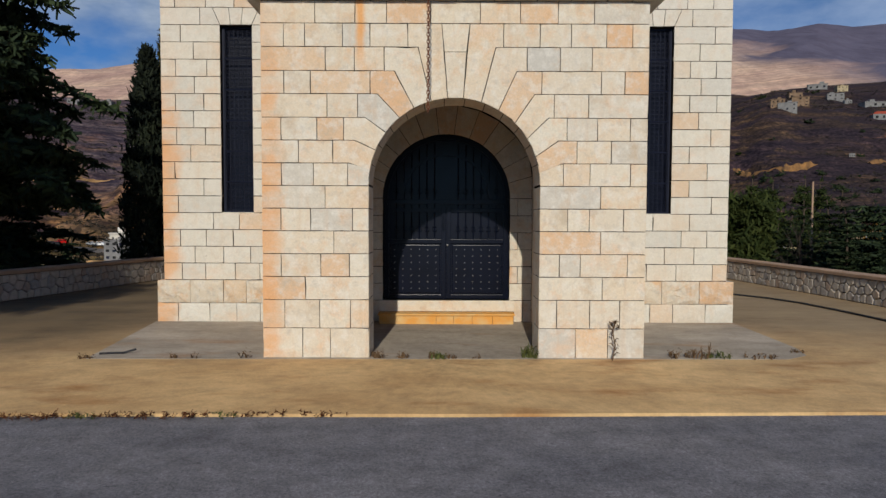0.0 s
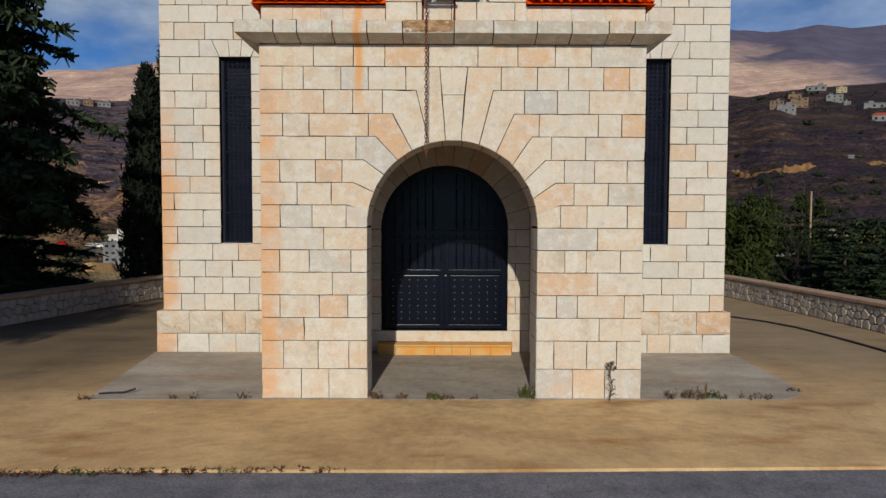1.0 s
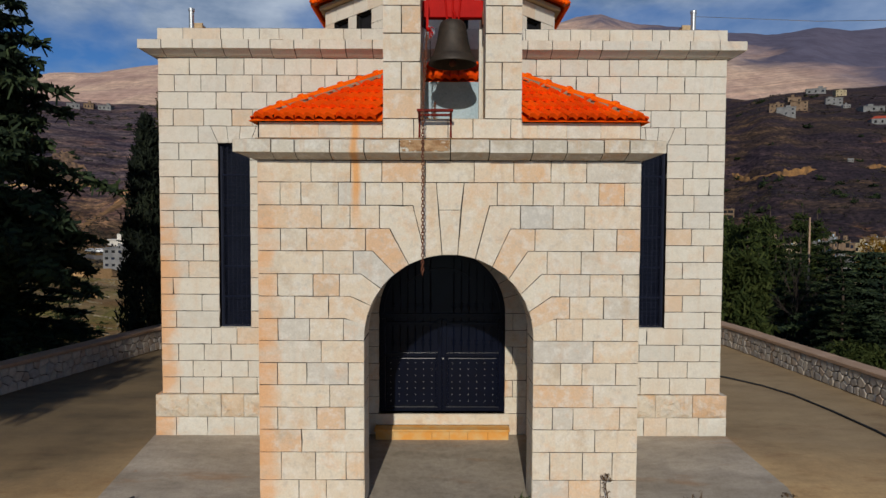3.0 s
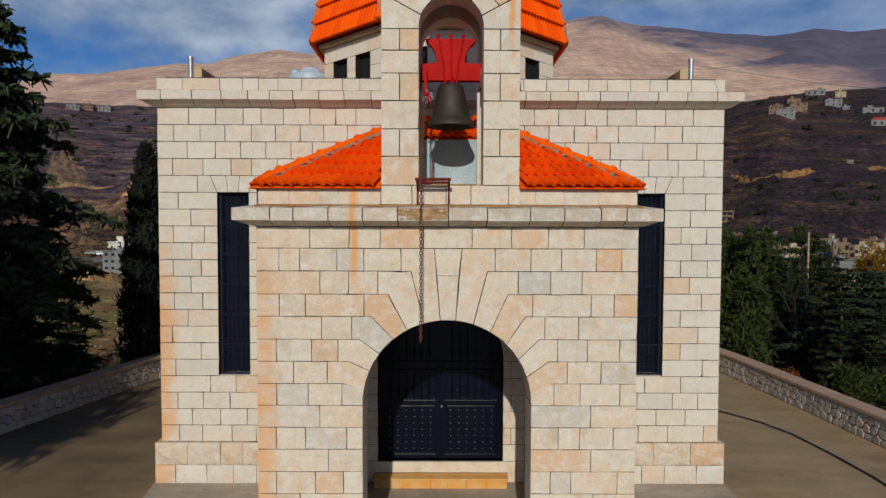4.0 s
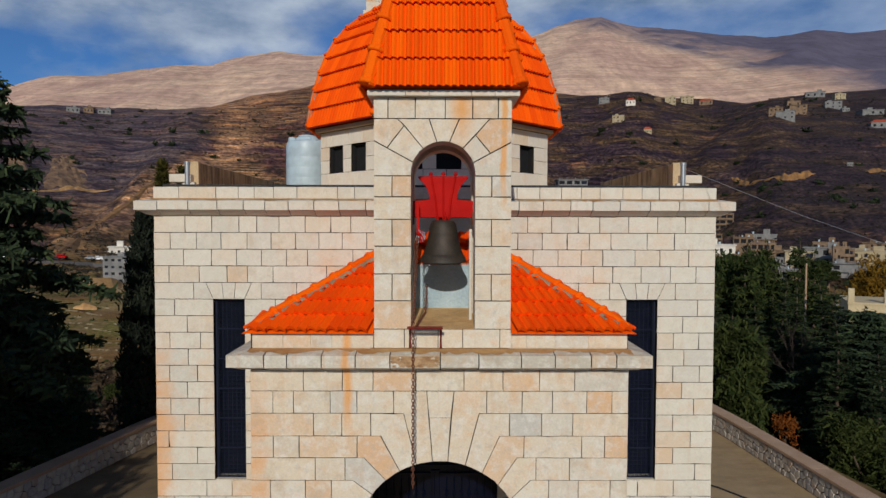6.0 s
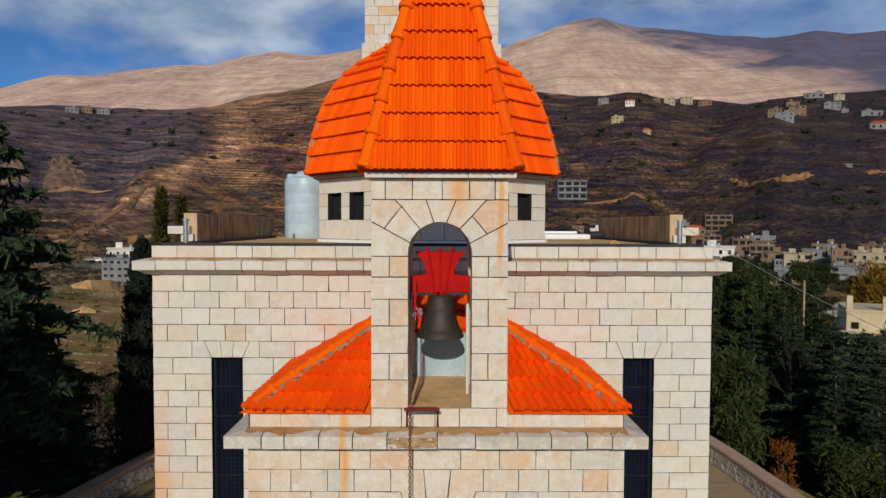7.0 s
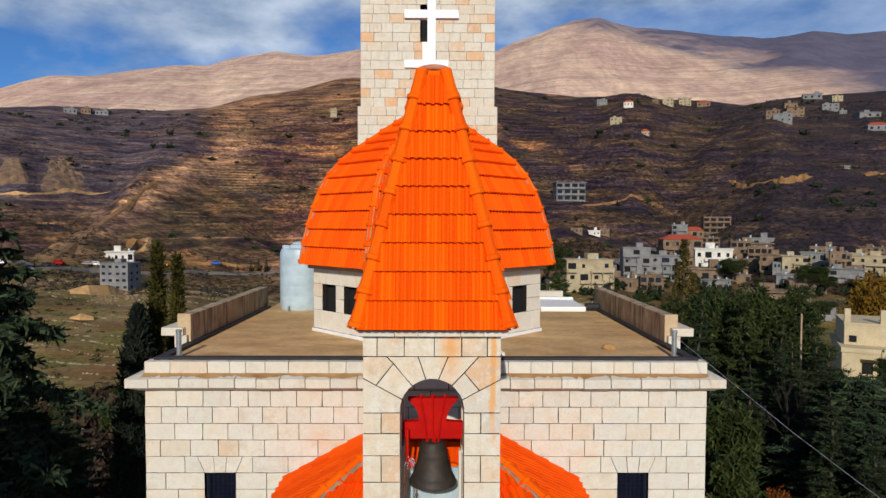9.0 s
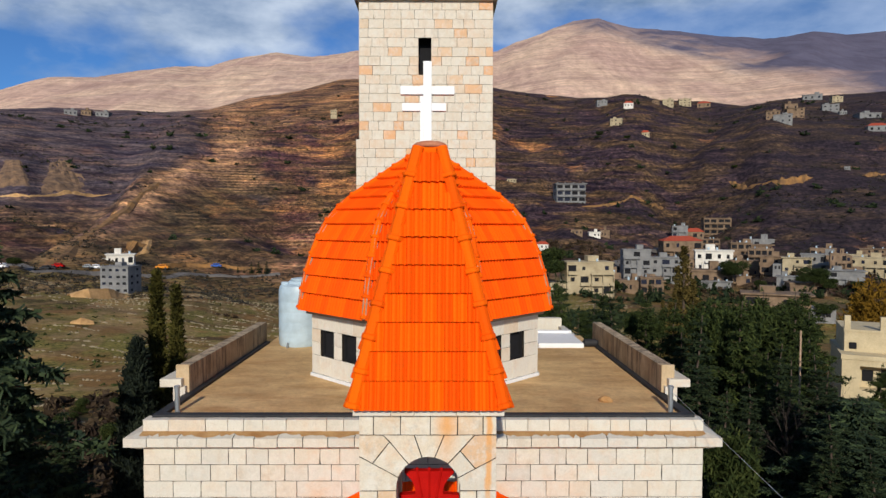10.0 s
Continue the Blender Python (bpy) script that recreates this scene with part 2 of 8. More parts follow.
def ground_paint(dark, pale, rust_amt, rear_tone=None):
    def build(N, pos, rnd):
        big = N.noise(N.stretch(pos, (0.7, 1.6, 1.0)), 0.7, 6, 0.6)
        c = N.mix(N.ramp(big, [(0.32, 0.0), (0.66, 1.0)]), dark, pale)
        rust = N.ramp(N.noise(N.stretch(pos, (0.6, 1.5, 1.0)), 1.1, 6, 0.62), [(0.55, 0.0), (0.72, 1.0)])
        c = N.mix(N.math("MULTIPLY", rust, rust_amt), c, (0.36, 0.16, 0.045))
        spot = N.ramp(N.noise(N.stretch(pos, (0.8, 1.6, 1.0)), 2.2, 7, 0.7), [(0.66, 0.0), (0.72, 0.8)])
        c = N.mix(N.math("MULTIPLY", spot, rust_amt), c, (0.42, 0.15, 0.03))
        scuff = N.ramp(N.noise(pos, 9.0, 7, 0.75), [(0.36, (0.62, 0.6, 0.58)), (0.52, (1.0,) * 3), (0.68, (1.28,) * 3)])
        c = N.mix(0.35, c, N.mix(1.0, c, scuff, "MULTIPLY"))
        crack = N.n("ShaderNodeTexVoronoi", feature="DISTANCE_TO_EDGE", ins={"Vector": N.n("ShaderNodeVectorMath", operation="ADD", ins={0: pos, 1: N.stretch(N.n("ShaderNodeTexNoise", ins={"Vector": pos, "Scale": 2.5, "Detail": 5.0}).outputs["Color"], (0.5, 0.5, 0.0))}).outputs[0], "Scale": 0.33}).outputs["Distance"]
        c = N.mix(N.ramp(crack, [(0.0, 0.7), (0.006, 0.0)]), c, (0.06, 0.045, 0.03))
        stain = N.ramp(N.noise(pos, 2.3, 6, 0.65), [(0.3, (0.62, 0.62, 0.64)), (0.55, (1.05,) * 3)])
        c = N.mix(0.5, c, N.mix(1.0, c, stain, "MULTIPLY"))
        if rear_tone is not None:
            # the concrete turns greyer and darker towards the back of the terrace
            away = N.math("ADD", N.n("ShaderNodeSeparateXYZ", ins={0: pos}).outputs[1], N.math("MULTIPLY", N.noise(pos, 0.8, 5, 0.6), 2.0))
            c = N.mix(N.ramp(N.math("MULTIPLY", away, 0.1), [(0.05, 0.0), (0.36, 0.72)]), c, N.mix(N.ramp(N.noise(N.stretch(pos, (0.5, 1.3, 1.0)), 1.6, 6, 0.62), [(0.36, 0.0), (0.64, 1.0)]), rear_tone, tuple(1.5 * v for v in rear_tone)))
            # a darker, blotchy brown mixed in over the west side
            west_brown = N.math("ADD", N.n("ShaderNodeSeparateXYZ", ins={0: pos}).outputs[0], N.math("MULTIPLY", N.noise(pos, 0.7, 6, 0.65), 3.0))
            west_brown = N.math("MULTIPLY", N.ramp(N.math("MULTIPLY", west_brown, -0.1), [(0.22, 0.0), (0.48, 0.75)]), N.ramp(N.math("MULTIPLY", away, 0.1), [(0.02, 0.0), (0.24, 1.0)]))
            c = N.mix(west_brown, c, N.mix(N.ramp(N.noise(N.stretch(pos, (0.6, 1.4, 1.0)), 1.0, 6, 0.65), [(0.38, 0.0), (0.60, 1.0)]), (0.060, 0.046, 0.028), (0.150, 0.105, 0.055)))
        grain = N.noise(pos, 38.0, 5, 0.7)
        c = N.mix(0.4, c, N.mix(1.0, c, N.ramp(grain, [(0.3, (0.7,) * 3), (0.7, (1.25,) * 3)]), "MULTIPLY"))
        return c, grain
    return build


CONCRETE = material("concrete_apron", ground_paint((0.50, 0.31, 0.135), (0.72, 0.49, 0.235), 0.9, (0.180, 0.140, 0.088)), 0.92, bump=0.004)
SLAB = material("concrete_slab", ground_paint((0.30, 0.255, 0.195), (0.46, 0.40, 0.325), 0.6), 0.92, bump=0.004)
ROOFCOAT = material("roof_screed", ground_paint((0.45, 0.27, 0.11), (0.68, 0.45, 0.21), 0.6), 0.95, bump=0.003)


def tar(N, pos, rnd):
    big = N.ramp(N.noise(N.stretch(pos, (0.5, 1.3, 1.0)), 1.1, 7, 0.65), [(0.32, (0.132, 0.132, 0.150)), (0.68, (0.222, 0.216, 0.228))])
    patch = N.ramp(N.noise(pos, 3.5, 6, 0.7), [(0.35, (0.7,) * 3), (0.65, (1.2,) * 3)])
    big = N.mix(0.8, big, N.mix(1.0, big, patch, "MULTIPLY"))
    speck = N.ramp(N.noise(pos, 16.0, 5, 0.8), [(0.60, 0.0), (0.68, 0.75)])
    big = N.mix(speck, big, (0.045, 0.043, 0.055))
    grain = N.noise(pos, 45.0, 5, 0.85)
    c = N.mix(0.75, big, N.mix(1.0, big, N.ramp(grain, [(0.35, (0.35,) * 3), (0.6, (1.3,) * 3), (0.72, (2.2,) * 3)]), "MULTIPLY"))
    return c, grain


ASPHALT = material("asphalt", tar, 0.9, bump=0.008)
RUBBLE = material("rubble_stone", lambda N, pos, rnd: (N.mix(0.40, N.ramp(rnd, [(0.0, (0.38, 0.35, 0.32)), (0.4, (0.54, 0.48, 0.41)), (0.7, (0.60, 0.52, 0.42)), (1.0, (0.44, 0.31, 0.22))]), N.ramp(N.noise(pos, 9.0, 5), [(0.3, (0.16, 0.15, 0.14)), (0.7, (0.5, 0.45, 0.4))])), N.noise(pos, 25.0, 5)), 0.95, bump=0.01)
CAPSTONE = material("wall_coping", plain((0.36, 0.235, 0.15), (0.46, 0.31, 0.21), 2, 30), 0.9, bump=0.003)
TWIG = material("dark_twigs", plain((0.022, 0.017, 0.014), (0.05, 0.036, 0.028), 5, 40), 0.95)
BARK = material("bark", plain((0.05, 0.035, 0.025), (0.11, 0.08, 0.06), 5, 40), 0.95, bump=0.01)


def foliage(a, b):
    def build(N, pos, rnd):
        isl = N.n("ShaderNodeNewGeometry").outputs["Random Per Island"]
        c = N.mix(isl, a, b)
        return N.mix(N.ramp(N.noise(pos, 0.8, 3), [(0.35, 0.0), (0.7, 0.7)]), c, tuple(0.6 * v for v in a)), None
    return build


CEDAR = material("cedar_needles", foliage((0.018, 0.031, 0.021), (0.060, 0.085, 0.034)), 0.8, spec=0.1)
PINE = material("pine_needles", foliage((0.015, 0.026, 0.009), (0.064, 0.082, 0.020)), 0.8, spec=0.1)
FIR = material("fir_needles", foliage((0.011, 0.021, 0.011), (0.040, 0.054, 0.020)), 0.8, spec=0.1)
CYPRESS = material("cypress_leaves", foliage((0.010, 0.015, 0.013), (0.030, 0.038, 0.021)), 0.85, spec=0.1)
YELLOWING = material("cypress_olive", foliage((0.030, 0.031, 0.007), (0.105, 0.090, 0.020)), 0.85, spec=0.1)
OLIVE = material("olive_leaves", foliage((0.020, 0.032, 0.008), (0.062, 0.075, 0.020)), 0.8, spec=0.1)
AUTUMN = material("autumn_leaves", foliage((0.16, 0.045, 0.008), (0.24, 0.08, 0.015)), 0.8, spec=0.1)
GOLD = material("golden_leaves", foliage((0.14, 0.075, 0.008), (0.24, 0.13, 0.015)), 0.8, spec=0.1)
FIELDSTONE = material("field_stone", plain((0.17, 0.135, 0.08), (0.31, 0.25, 0.16), 0.3, 3), 0.95)
EARTH = material("bare_earth", plain((0.10, 0.06, 0.032), (0.34, 0.17, 0.055), 0.1, 0.4), 0.95, bump=0.1)
PARAPET_END = material("ochre_render", plain((0.44, 0.31, 0.17), (0.56, 0.42, 0.26), 3, 30), 0.9)
OCHRE = material("ochre_earth", plain((0.34, 0.19, 0.075), (0.62, 0.37, 0.16), 0.25, 1.2), 0.95, bump=0.2)
SCREE = material("scree", plain((0.09, 0.060, 0.045), (0.30, 0.175, 0.09), 0.16, 0.8), 0.95, bump=0.2)
LANE = material("lane_asphalt", plain((0.12, 0.108, 0.10), (0.18, 0.16, 0.145), 0.2, 2), 0.9)
BLUE = material("blue_paint", plain((0.02, 0.08, 0.35), (0.03, 0.11, 0.42), 1, 5), 0.5)
ORANGE = material("orange_paint", plain((0.6, 0.2, 0.01), (0.7, 0.26, 0.02), 1, 5), 0.5)
WEED = material("weed", foliage((0.05, 0.07, 0.015), (0.12, 0.12, 0.03)), 0.8)
DRYWEED = material("dry_weed", foliage((0.10, 0.06, 0.03), (0.20, 0.12, 0.06)), 0.9)
LITTER = material("dry_litter", foliage((0.07, 0.025, 0.012), (0.16, 0.07, 0.035)), 0.95, spec=0.05)
STRAW = material("poplar_leaves", foliage((0.055, 0.045, 0.012), (0.15, 0.105, 0.030)), 0.85, spec=0.1)
THICKET = material("thicket", foliage((0.030, 0.020, 0.015), (0.085, 0.060, 0.035)), 0.95, spec=0.05)
SCRUB = material("scrub", foliage((0.030, 0.024, 0.018), (0.06, 0.05, 0.03)), 0.9)

# ---- helpers for meshes ----


def mesh_of(name, verts, faces, mat, smooth=False):
    me = bpy.data.meshes.new(name)
    me.from_pydata([tuple(v) for v in verts], [], faces)
    me.materials.append(mat)
    if smooth:
        me.shade_smooth()
    return me


def part(name, bm, mat, parent=None, label="", at=None, smooth=False):
    """Links a bmesh as one mesh object under a thing or a part."""
    me = bpy.data.meshes.new(name)
    bmesh.ops.recalc_face_normals(bm, faces=bm.faces)
    bm.to_mesh(me)
    bm.free()
    me.materials.append(mat)
    if smooth:
        me.shade_smooth()
        me.set_sharp_from_angle(angle=radians(35))
    ob = new(name, me)
    if at is not None:
        ob.matrix_world = at
    if parent is not None:
        ob.parent = parent
    return tagged(ob, label)


def thing(name, label, category, at=(0, 0, 0), group="", kind=""):
    ob = new(name)
    ob.location = at
    return tagged(ob, label, category, group, kind)


def box(bm, x0, x1, y0, y1, z0, z1, bevel=0.0, m=None):
    r = bmesh.ops.create_cube(bm, size=1)
    mat = Matrix.Translation(((x0 + x1) / 2, (y0 + y1) / 2, (z0 + z1) / 2)) @ Matrix.Diagonal((x1 - x0, y1 - y0, z1 - z0, 1))
    bmesh.ops.transform(bm, matrix=(m @ mat) if m is not None else mat, verts=r["verts"])
    if bevel:
        edges = list({e for v in r["verts"] for e in v.link_edges})
        bmesh.ops.bevel(bm, geom=edges, offset=bevel, segments=2, affect="EDGES", profile=0.6)
    return bm


def tube(bm, points, radius, sides=8, closed_ends=True, radii=None):
    """A tube along points."""
    rings = []
    pts = [Vector(p) for p in points]
    for i, p in enumerate(pts):
        d = (pts[min(i + 1, len(pts) - 1)] - pts[max(i - 1, 0)]).normalized()
        a = d.orthogonal().normalized() if abs(d.z) > 0.9 else d.cross(Vector((0, 0, 1))).normalized()
        b = d.cross(a)
        r = radii[i] if radii else radius
        rings.append([bm.verts.new(p + r * (math.cos(2 * math.pi * k / sides) * a + math.sin(2 * math.pi * k / sides) * b)) for k in range(sides)])
    for r0, r1 in zip(rings, rings[1:]):
        for k in range(sides):
            bm.faces.new((r0[k], r0[(k + 1) % sides], r1[(k + 1) % sides], r1[k]))
    if closed_ends:
        bm.faces.new(rings[0][::-1])
        bm.faces.new(rings[-1])
    return bm


def lathe(bm, profile, sides=32):
    rings = [[bm.verts.new((r * math.cos(2 * math.pi * k / sides), r * math.sin(2 * math.pi * k / sides), z)) for k in range(sides)] for r, z in profile]
    for r0, r1 in zip(rings, rings[1:]):
        for k in range(sides):
            bm.faces.new((r0[k], r0[(k + 1) % sides], r1[(k + 1) % sides], r1[k]))
    return bm


def prism(bm, outline, y0, y1):
    """A closed outline in x, z drawn out from y0 to y1."""
    a = [bm.verts.new((x, y0, z)) for x, z in outline]
    b = [bm.verts.new((x, y1, z)) for x, z in outline]
    n = len(outline)
    bm.faces.new(a)
    bm.faces.new(b[::-1])
    for i in range(n):
        bm.faces.new((a[i], b[i], b[(i + 1) % n], a[(i + 1) % n]))
    return bm


def inset(poly, d):
    out, n = [], len(poly)
    for i in range(n):
        p0, p, p1 = (np.array(poly[(i + k) % n], float) for k in (-1, 0, 1))
        e0, e1 = p - p0, p1 - p
        n0 = np.array((-e0[1], e0[0])) / max(np.hypot(*e0), 1e-9)
        n1 = np.array((-e1[1], e1[0])) / max(np.hypot(*e1), 1e-9)
        k = 1 + float(n0 @ n1)
        out.append(p + d * (n0 + n1) / max(k, 0.5))
    return out


RND = random.Random(7)
WORN = random.Random(17)
FLAT = Matrix.Identity(4)


def block(poly, parent, mat=None, plane=FLAT, proud=0.0, name="stone_block", depth=0.05, rock=0.0, joint=0.0044, chamfer=0.0022):
    """A dressed stone: poly runs anticlockwise in (along, up) as seen from the front; plane puts (along, inward, up) into the world."""
    area = sum(poly[i - 1][0] * poly[i][1] - poly[i][0] * poly[i - 1][1] for i in range(len(poly)))
    if area < 0:
        poly = poly[::-1]
    worn = []
    for i, p in enumerate(poly):
        q = poly[(i + 1) % len(poly)]
        steps = max(1, int(math.hypot(q[0] - p[0], q[1] - p[1]) / 0.13))
        worn += [(p[0] + (q[0] - p[0]) * k / steps, p[1] + (q[1] - p[1]) * k / steps) for k in range(steps)]
    poly = worn
    outer = [p + np.array((WORN.uniform(-1, 1), WORN.uniform(-1, 1))) * 0.0022 for p in inset(poly, joint)]
    middle = np.mean(outer, axis=0)
    for i in range(len(outer)):
        if WORN.random() < 0.05:
            outer[i] = outer[i] + (middle - outer[i]) * WORN.uniform(0.005, 0.03)
    face = [p + (middle - p) * min(0.2, chamfer / max(float(np.hypot(*(middle - p))), 0.02)) * 1.3 for p in outer]
    cx, cz = np.mean([p[0] for p in poly]), np.mean([p[1] for p in poly])
    off = -proud + RND.uniform(-0.003, 0.003)
    n = len(poly)
    vs = [(p[0] - cx, depth, p[1] - cz) for p in outer] + [(p[0] - cx, off + chamfer, p[1] - cz) for p in outer]
    fs = [(i, (i + 1) % n, n + (i + 1) % n, n + i) for i in range(n)]
    if rock:
        g = RND
        for s, dd in ((0.72, 0.6), (0.38, 1.0)):
            base = len(vs)
            for p in outer:
                vs.append(((p[0] - cx) * s + g.uniform(-0.012, 0.012), off - rock * (dd + g.uniform(-0.35, 0.3)), (p[1] - cz) * s + g.uniform(-0.012, 0.012)))
            fs += [(base - n + i, base - n + (i + 1) % n, base + (i + 1) % n, base + i) for i in range(n)]
        fs.append(tuple(range(len(vs) - n, len(vs))))
    else:
        vs += [(p[0] - cx, off, p[1] - cz) for p in face]
        fs += [(n + i, n + (i + 1) % n, 2 * n + (i + 1) % n, 2 * n + i) for i in range(n)]
        fs.append(tuple(range(2 * n, 3 * n)))
    ob = new(name, mesh_of(name, vs, fs, mat or STONE))
    ob.matrix_world = plane @ Matrix.Translation((cx, 0, cz))
    ob.parent = parent
    return ob


def course(z0, z1, x0, x1, parent, cuts=None, mat=None, plane=FLAT, size=(0.38, 0.72), **kw):
    """One course of blocks from x0 to x1, cut at the given places or by chance."""
    if cuts is None:
        cuts, x = [], x0 + RND.uniform(*size) * RND.uniform(0.5, 1)
        while x < x1 - 0.22:
            cuts.append(x)
            x += RND.uniform(*size)
    xs = [x0, *cuts, x1]
    for a, b in zip(xs, xs[1:]):
        block([(a, z0), (b, z0), (b, z1), (a, z1)], parent, mat, plane, **kw)


def arc(cx, cz, r, a0, a1, n=5):
    return [(cx + r * math.cos(radians(a0 + (a1 - a0) * i / n)), cz + r * math.sin(radians(a0 + (a1 - a0) * i / n))) for i in range(n + 1)]


def structure(name, label, category="wall"):
    ob = new(name)
    return tagged(ob, label, category, kind="structure")


def wall_with_hole(name, x0, x1, z0, z1, y0, y1, hole, mat, parent, label=""):
    """A slab with one arched or square hole: hole is an outline from its lower left over the top to its lower right."""
    bm = bmesh.new()
    (hx0, hz0), hx1 = hole[0], hole[-1][0]
    if hz0 > z0 + 1e-6:
        box(bm, x0, x1, y0, y1, z0, hz0)
        z0 = hz0
    left = [(x0, z0), (hx0, z0)] + hole[1:len(hole) // 2 + 1] + [(hole[len(hole) // 2][0], z1), (x0, z1)]
    right = [(hole[len(hole) // 2][0], z1)] + hole[len(hole) // 2:-1] + [(hx1, z0), (x1, z0), (x1, z1)]
    prism(bm, left, y0, y1)
    prism(bm, right, y0, y1)
    return part(name, bm, mat, parent, label)


# ---- the ground ----


def value_noise(x, y, seed=0):
    xi, yi = np.floor(x).astype(np.int64), np.floor(y).astype(np.int64)
    fx, fy = x - xi, y - yi
    fx, fy = fx * fx * (3 - 2 * fx), fy * fy * (3 - 2 * fy)

    def h(a, b):
        n = (a * 374761393 + b * 668265263 + seed * 1442695041) & 0x7FFFFFFF
        n = ((n ^ (n >> 13)) * 1274126177) & 0x7FFFFFFF
        return ((n ^ (n >> 16)) & 0xFFFF) / 65535.0
    return (h(xi, yi) * (1 - fx) + h(xi + 1, yi) * fx) * (1 - fy) + (h(xi, yi + 1) * (1 - fx) + h(xi + 1, yi + 1) * fx) * fy


def fbm(x, y, octaves=5, seed=0):
    return sum((value_noise(x * 2 ** o, y * 2 ** o, seed + o) - 0.5) * 0.5 ** o for o in range(octaves))


EYE_Y = -8.0
# heights of the two skylines as slopes seen from the church, by sideways slope
MID = ([-3, -0.7, -0.61, -0.52, -0.43, -0.36, -0.30, -0.235, -0.165, -0.13, 0.09, 0.15, 0.24, 0.28, 0.42, 0.48, 0.55, 0.62, 0.7, 3],
       [0.15, 0.187, 0.185, 0.175, 0.172, 0.178, 0.195, 0.208, 0.220, 0.224, 0.215, 0.208, 0.201, 0.197, 0.189, 0.184, 0.198, 0.207, 0.214, 0.2])
FAR = ([-3, -0.7, -0.61, -0.52, -0.43, -0.36, -0.30, -0.255, -0.2, -0.13, 0.09, 0.15, 0.21, 0.25, 0.31, 0.37, 0.44, 0.51, 0.585, 0.64, 0.7, 3],
       [0.14, 0.205, 0.232, 0.236, 0.248, 0.248, 0.264, 0.271, 0.264, 0.275, 0.272, 0.300, 0.319, 0.324, 0.310, 0.304, 0.296, 0.294, 0.307, 0.302, 0.306, 0.25])


def ground_height(x, y):
    fwd = np.maximum(y - EYE_Y, 1e-3)
    r = np.hypot(x, y - EYE_Y)
    ahead = np.clip((y - EYE_Y) / np.maximum(r, 1e-3) * 1.6 + 0.1, 0, 1)
    s = np.where(y > EYE_Y, x / fwd, np.sign(x) * 3)
    mid, far = np.interp(s, *MID), np.interp(s, *FAR)
    cosa = np.maximum(fwd / np.maximum(r, 1e-3), 0.3)
    lr = np.log(np.maximum(r, 1.0))
    near = np.interp(lr, np.log([1, 14, 24, 42, 85, 170, 300, 420, 620]), [0, 0, -2.5, -7, -13, -19, -23, -19, 2])
    hm, hf = 10 + mid * 1600 * cosa, 10 + far * 5200 * cosa
    z = near
    t1 = np.clip((lr - math.log(620)) / (math.log(1600) - math.log(620)), 0, 1)
    z = np.where(r > 620, 2 + (hm - 2) * t1 ** 1.25, z)
    t2 = np.clip((r - 1600) / 700, 0, 1)
    z = np.where(r > 1600, hm * (1 - 0.16 * np.sin(t2 * math.pi / 2)), z)
    t3 = np.clip((r - 2300) / 2900, 0, 1)
    z = np.where(r > 2300, hm * 0.84 + (hf - hm * 0.84) * (t3 ** 0.8), z)
    t4 = np.clip((r - 5200) / 3000, 0, 1)
    z = np.where(r > 5200, hf * (1 - 0.5 * t4), z)
    # valleys, gullies and field terraces
    amp = np.interp(r, [25, 60, 300, 900, 1500, 1700, 2600, 4200, 5000, 5400], [0, 1.0, 13, 26, 14, 8, 40, 75, 40, 10])
    z = z + amp * fbm(x / 240.0, y / 240.0, 6, 3) * 1.5 * np.where(r > 2000, 0, 1)
    rid = 1 - 2 * np.abs(fbm(x / 700.0 + 0.15 * np.sin(y / 300), y / 1500.0, 6, 11))
    rib = 1 - 2 * np.abs(fbm(x / 190.0 + 0.3 * np.sin(y / 400), y / 900.0, 5, 17))
    z = z + np.where(r > 2000, amp * (rid - 0.75) * 0.9 + 0.16 * amp * (rib - 0.75), 0)
    band = np.clip((r - 110) / 80, 0, 1) * np.clip((1500 - r) / 300, 0, 1)
    step = np.where(r < 450, 2.2, 6.5)
    q = z / step + 1.5 * fbm(x / 80.0, y / 80.0, 4, 5)
    band = band * np.clip(fbm(x / 160.0, y / 160.0, 3, 51) * 4 + 0.6, 0.1, 1)
    f = q - np.floor(q)
    z = z + band * step * 0.75 * (np.clip((f - 0.72) / 0.28, 0, 1) - f)
    z = z + 1.7 * fbm(x / 26.0, y / 26.0, 3, 71) * np.interp(r, [250, 400, 1400, 1600], [0, 1, 1, 0])
    # a long spur that falls from the western crest towards the valley, and lesser ribs
    sr = np.interp(lr, np.log([380, 450, 620, 1000, 1600]), [-0.66, -0.59, -0.495, -0.42, -0.33])
    d = s - sr
    spur = np.where(d < 0, np.exp(-(d / 0.035) ** 2), np.exp(-(d / 0.16) ** 2))
    z = z + spur * np.interp(r, [300, 480, 850, 1150, 1450], [0, 16, 40, 22, 0]) * (y > 0)
    z = z + 26 * np.clip(fbm(s * 5.0, lr * 1.3, 4, 31), -0.5, 0.5) * np.interp(r, [300, 600, 1300, 1600], [0, 1, 1, 0])
    # a ravine and two spurs on the eastern slope
    crease = s - (0.405 + 0.03 * np.sin(lr * 9.0) + 0.05 * fbm(lr * 4.0, s * 0.0 + 1.0, 3, 61))
    out_there = np.interp(r, [620, 800, 1400, 1600], [0, 1, 1, 0]) * (y > 0)
    z = z + out_there * (22 * np.exp(-((s - 0.30) / 0.05) ** 2) + 20 * np.exp(-((s - 0.52) / 0.05) ** 2) - 15 * np.exp(-(crease / 0.032) ** 2))
    # the church's terrace and the road
    e = np.sqrt((x / 10.6) ** 2 + (np.maximum(y - 6, 0) / 16.5) ** 2)
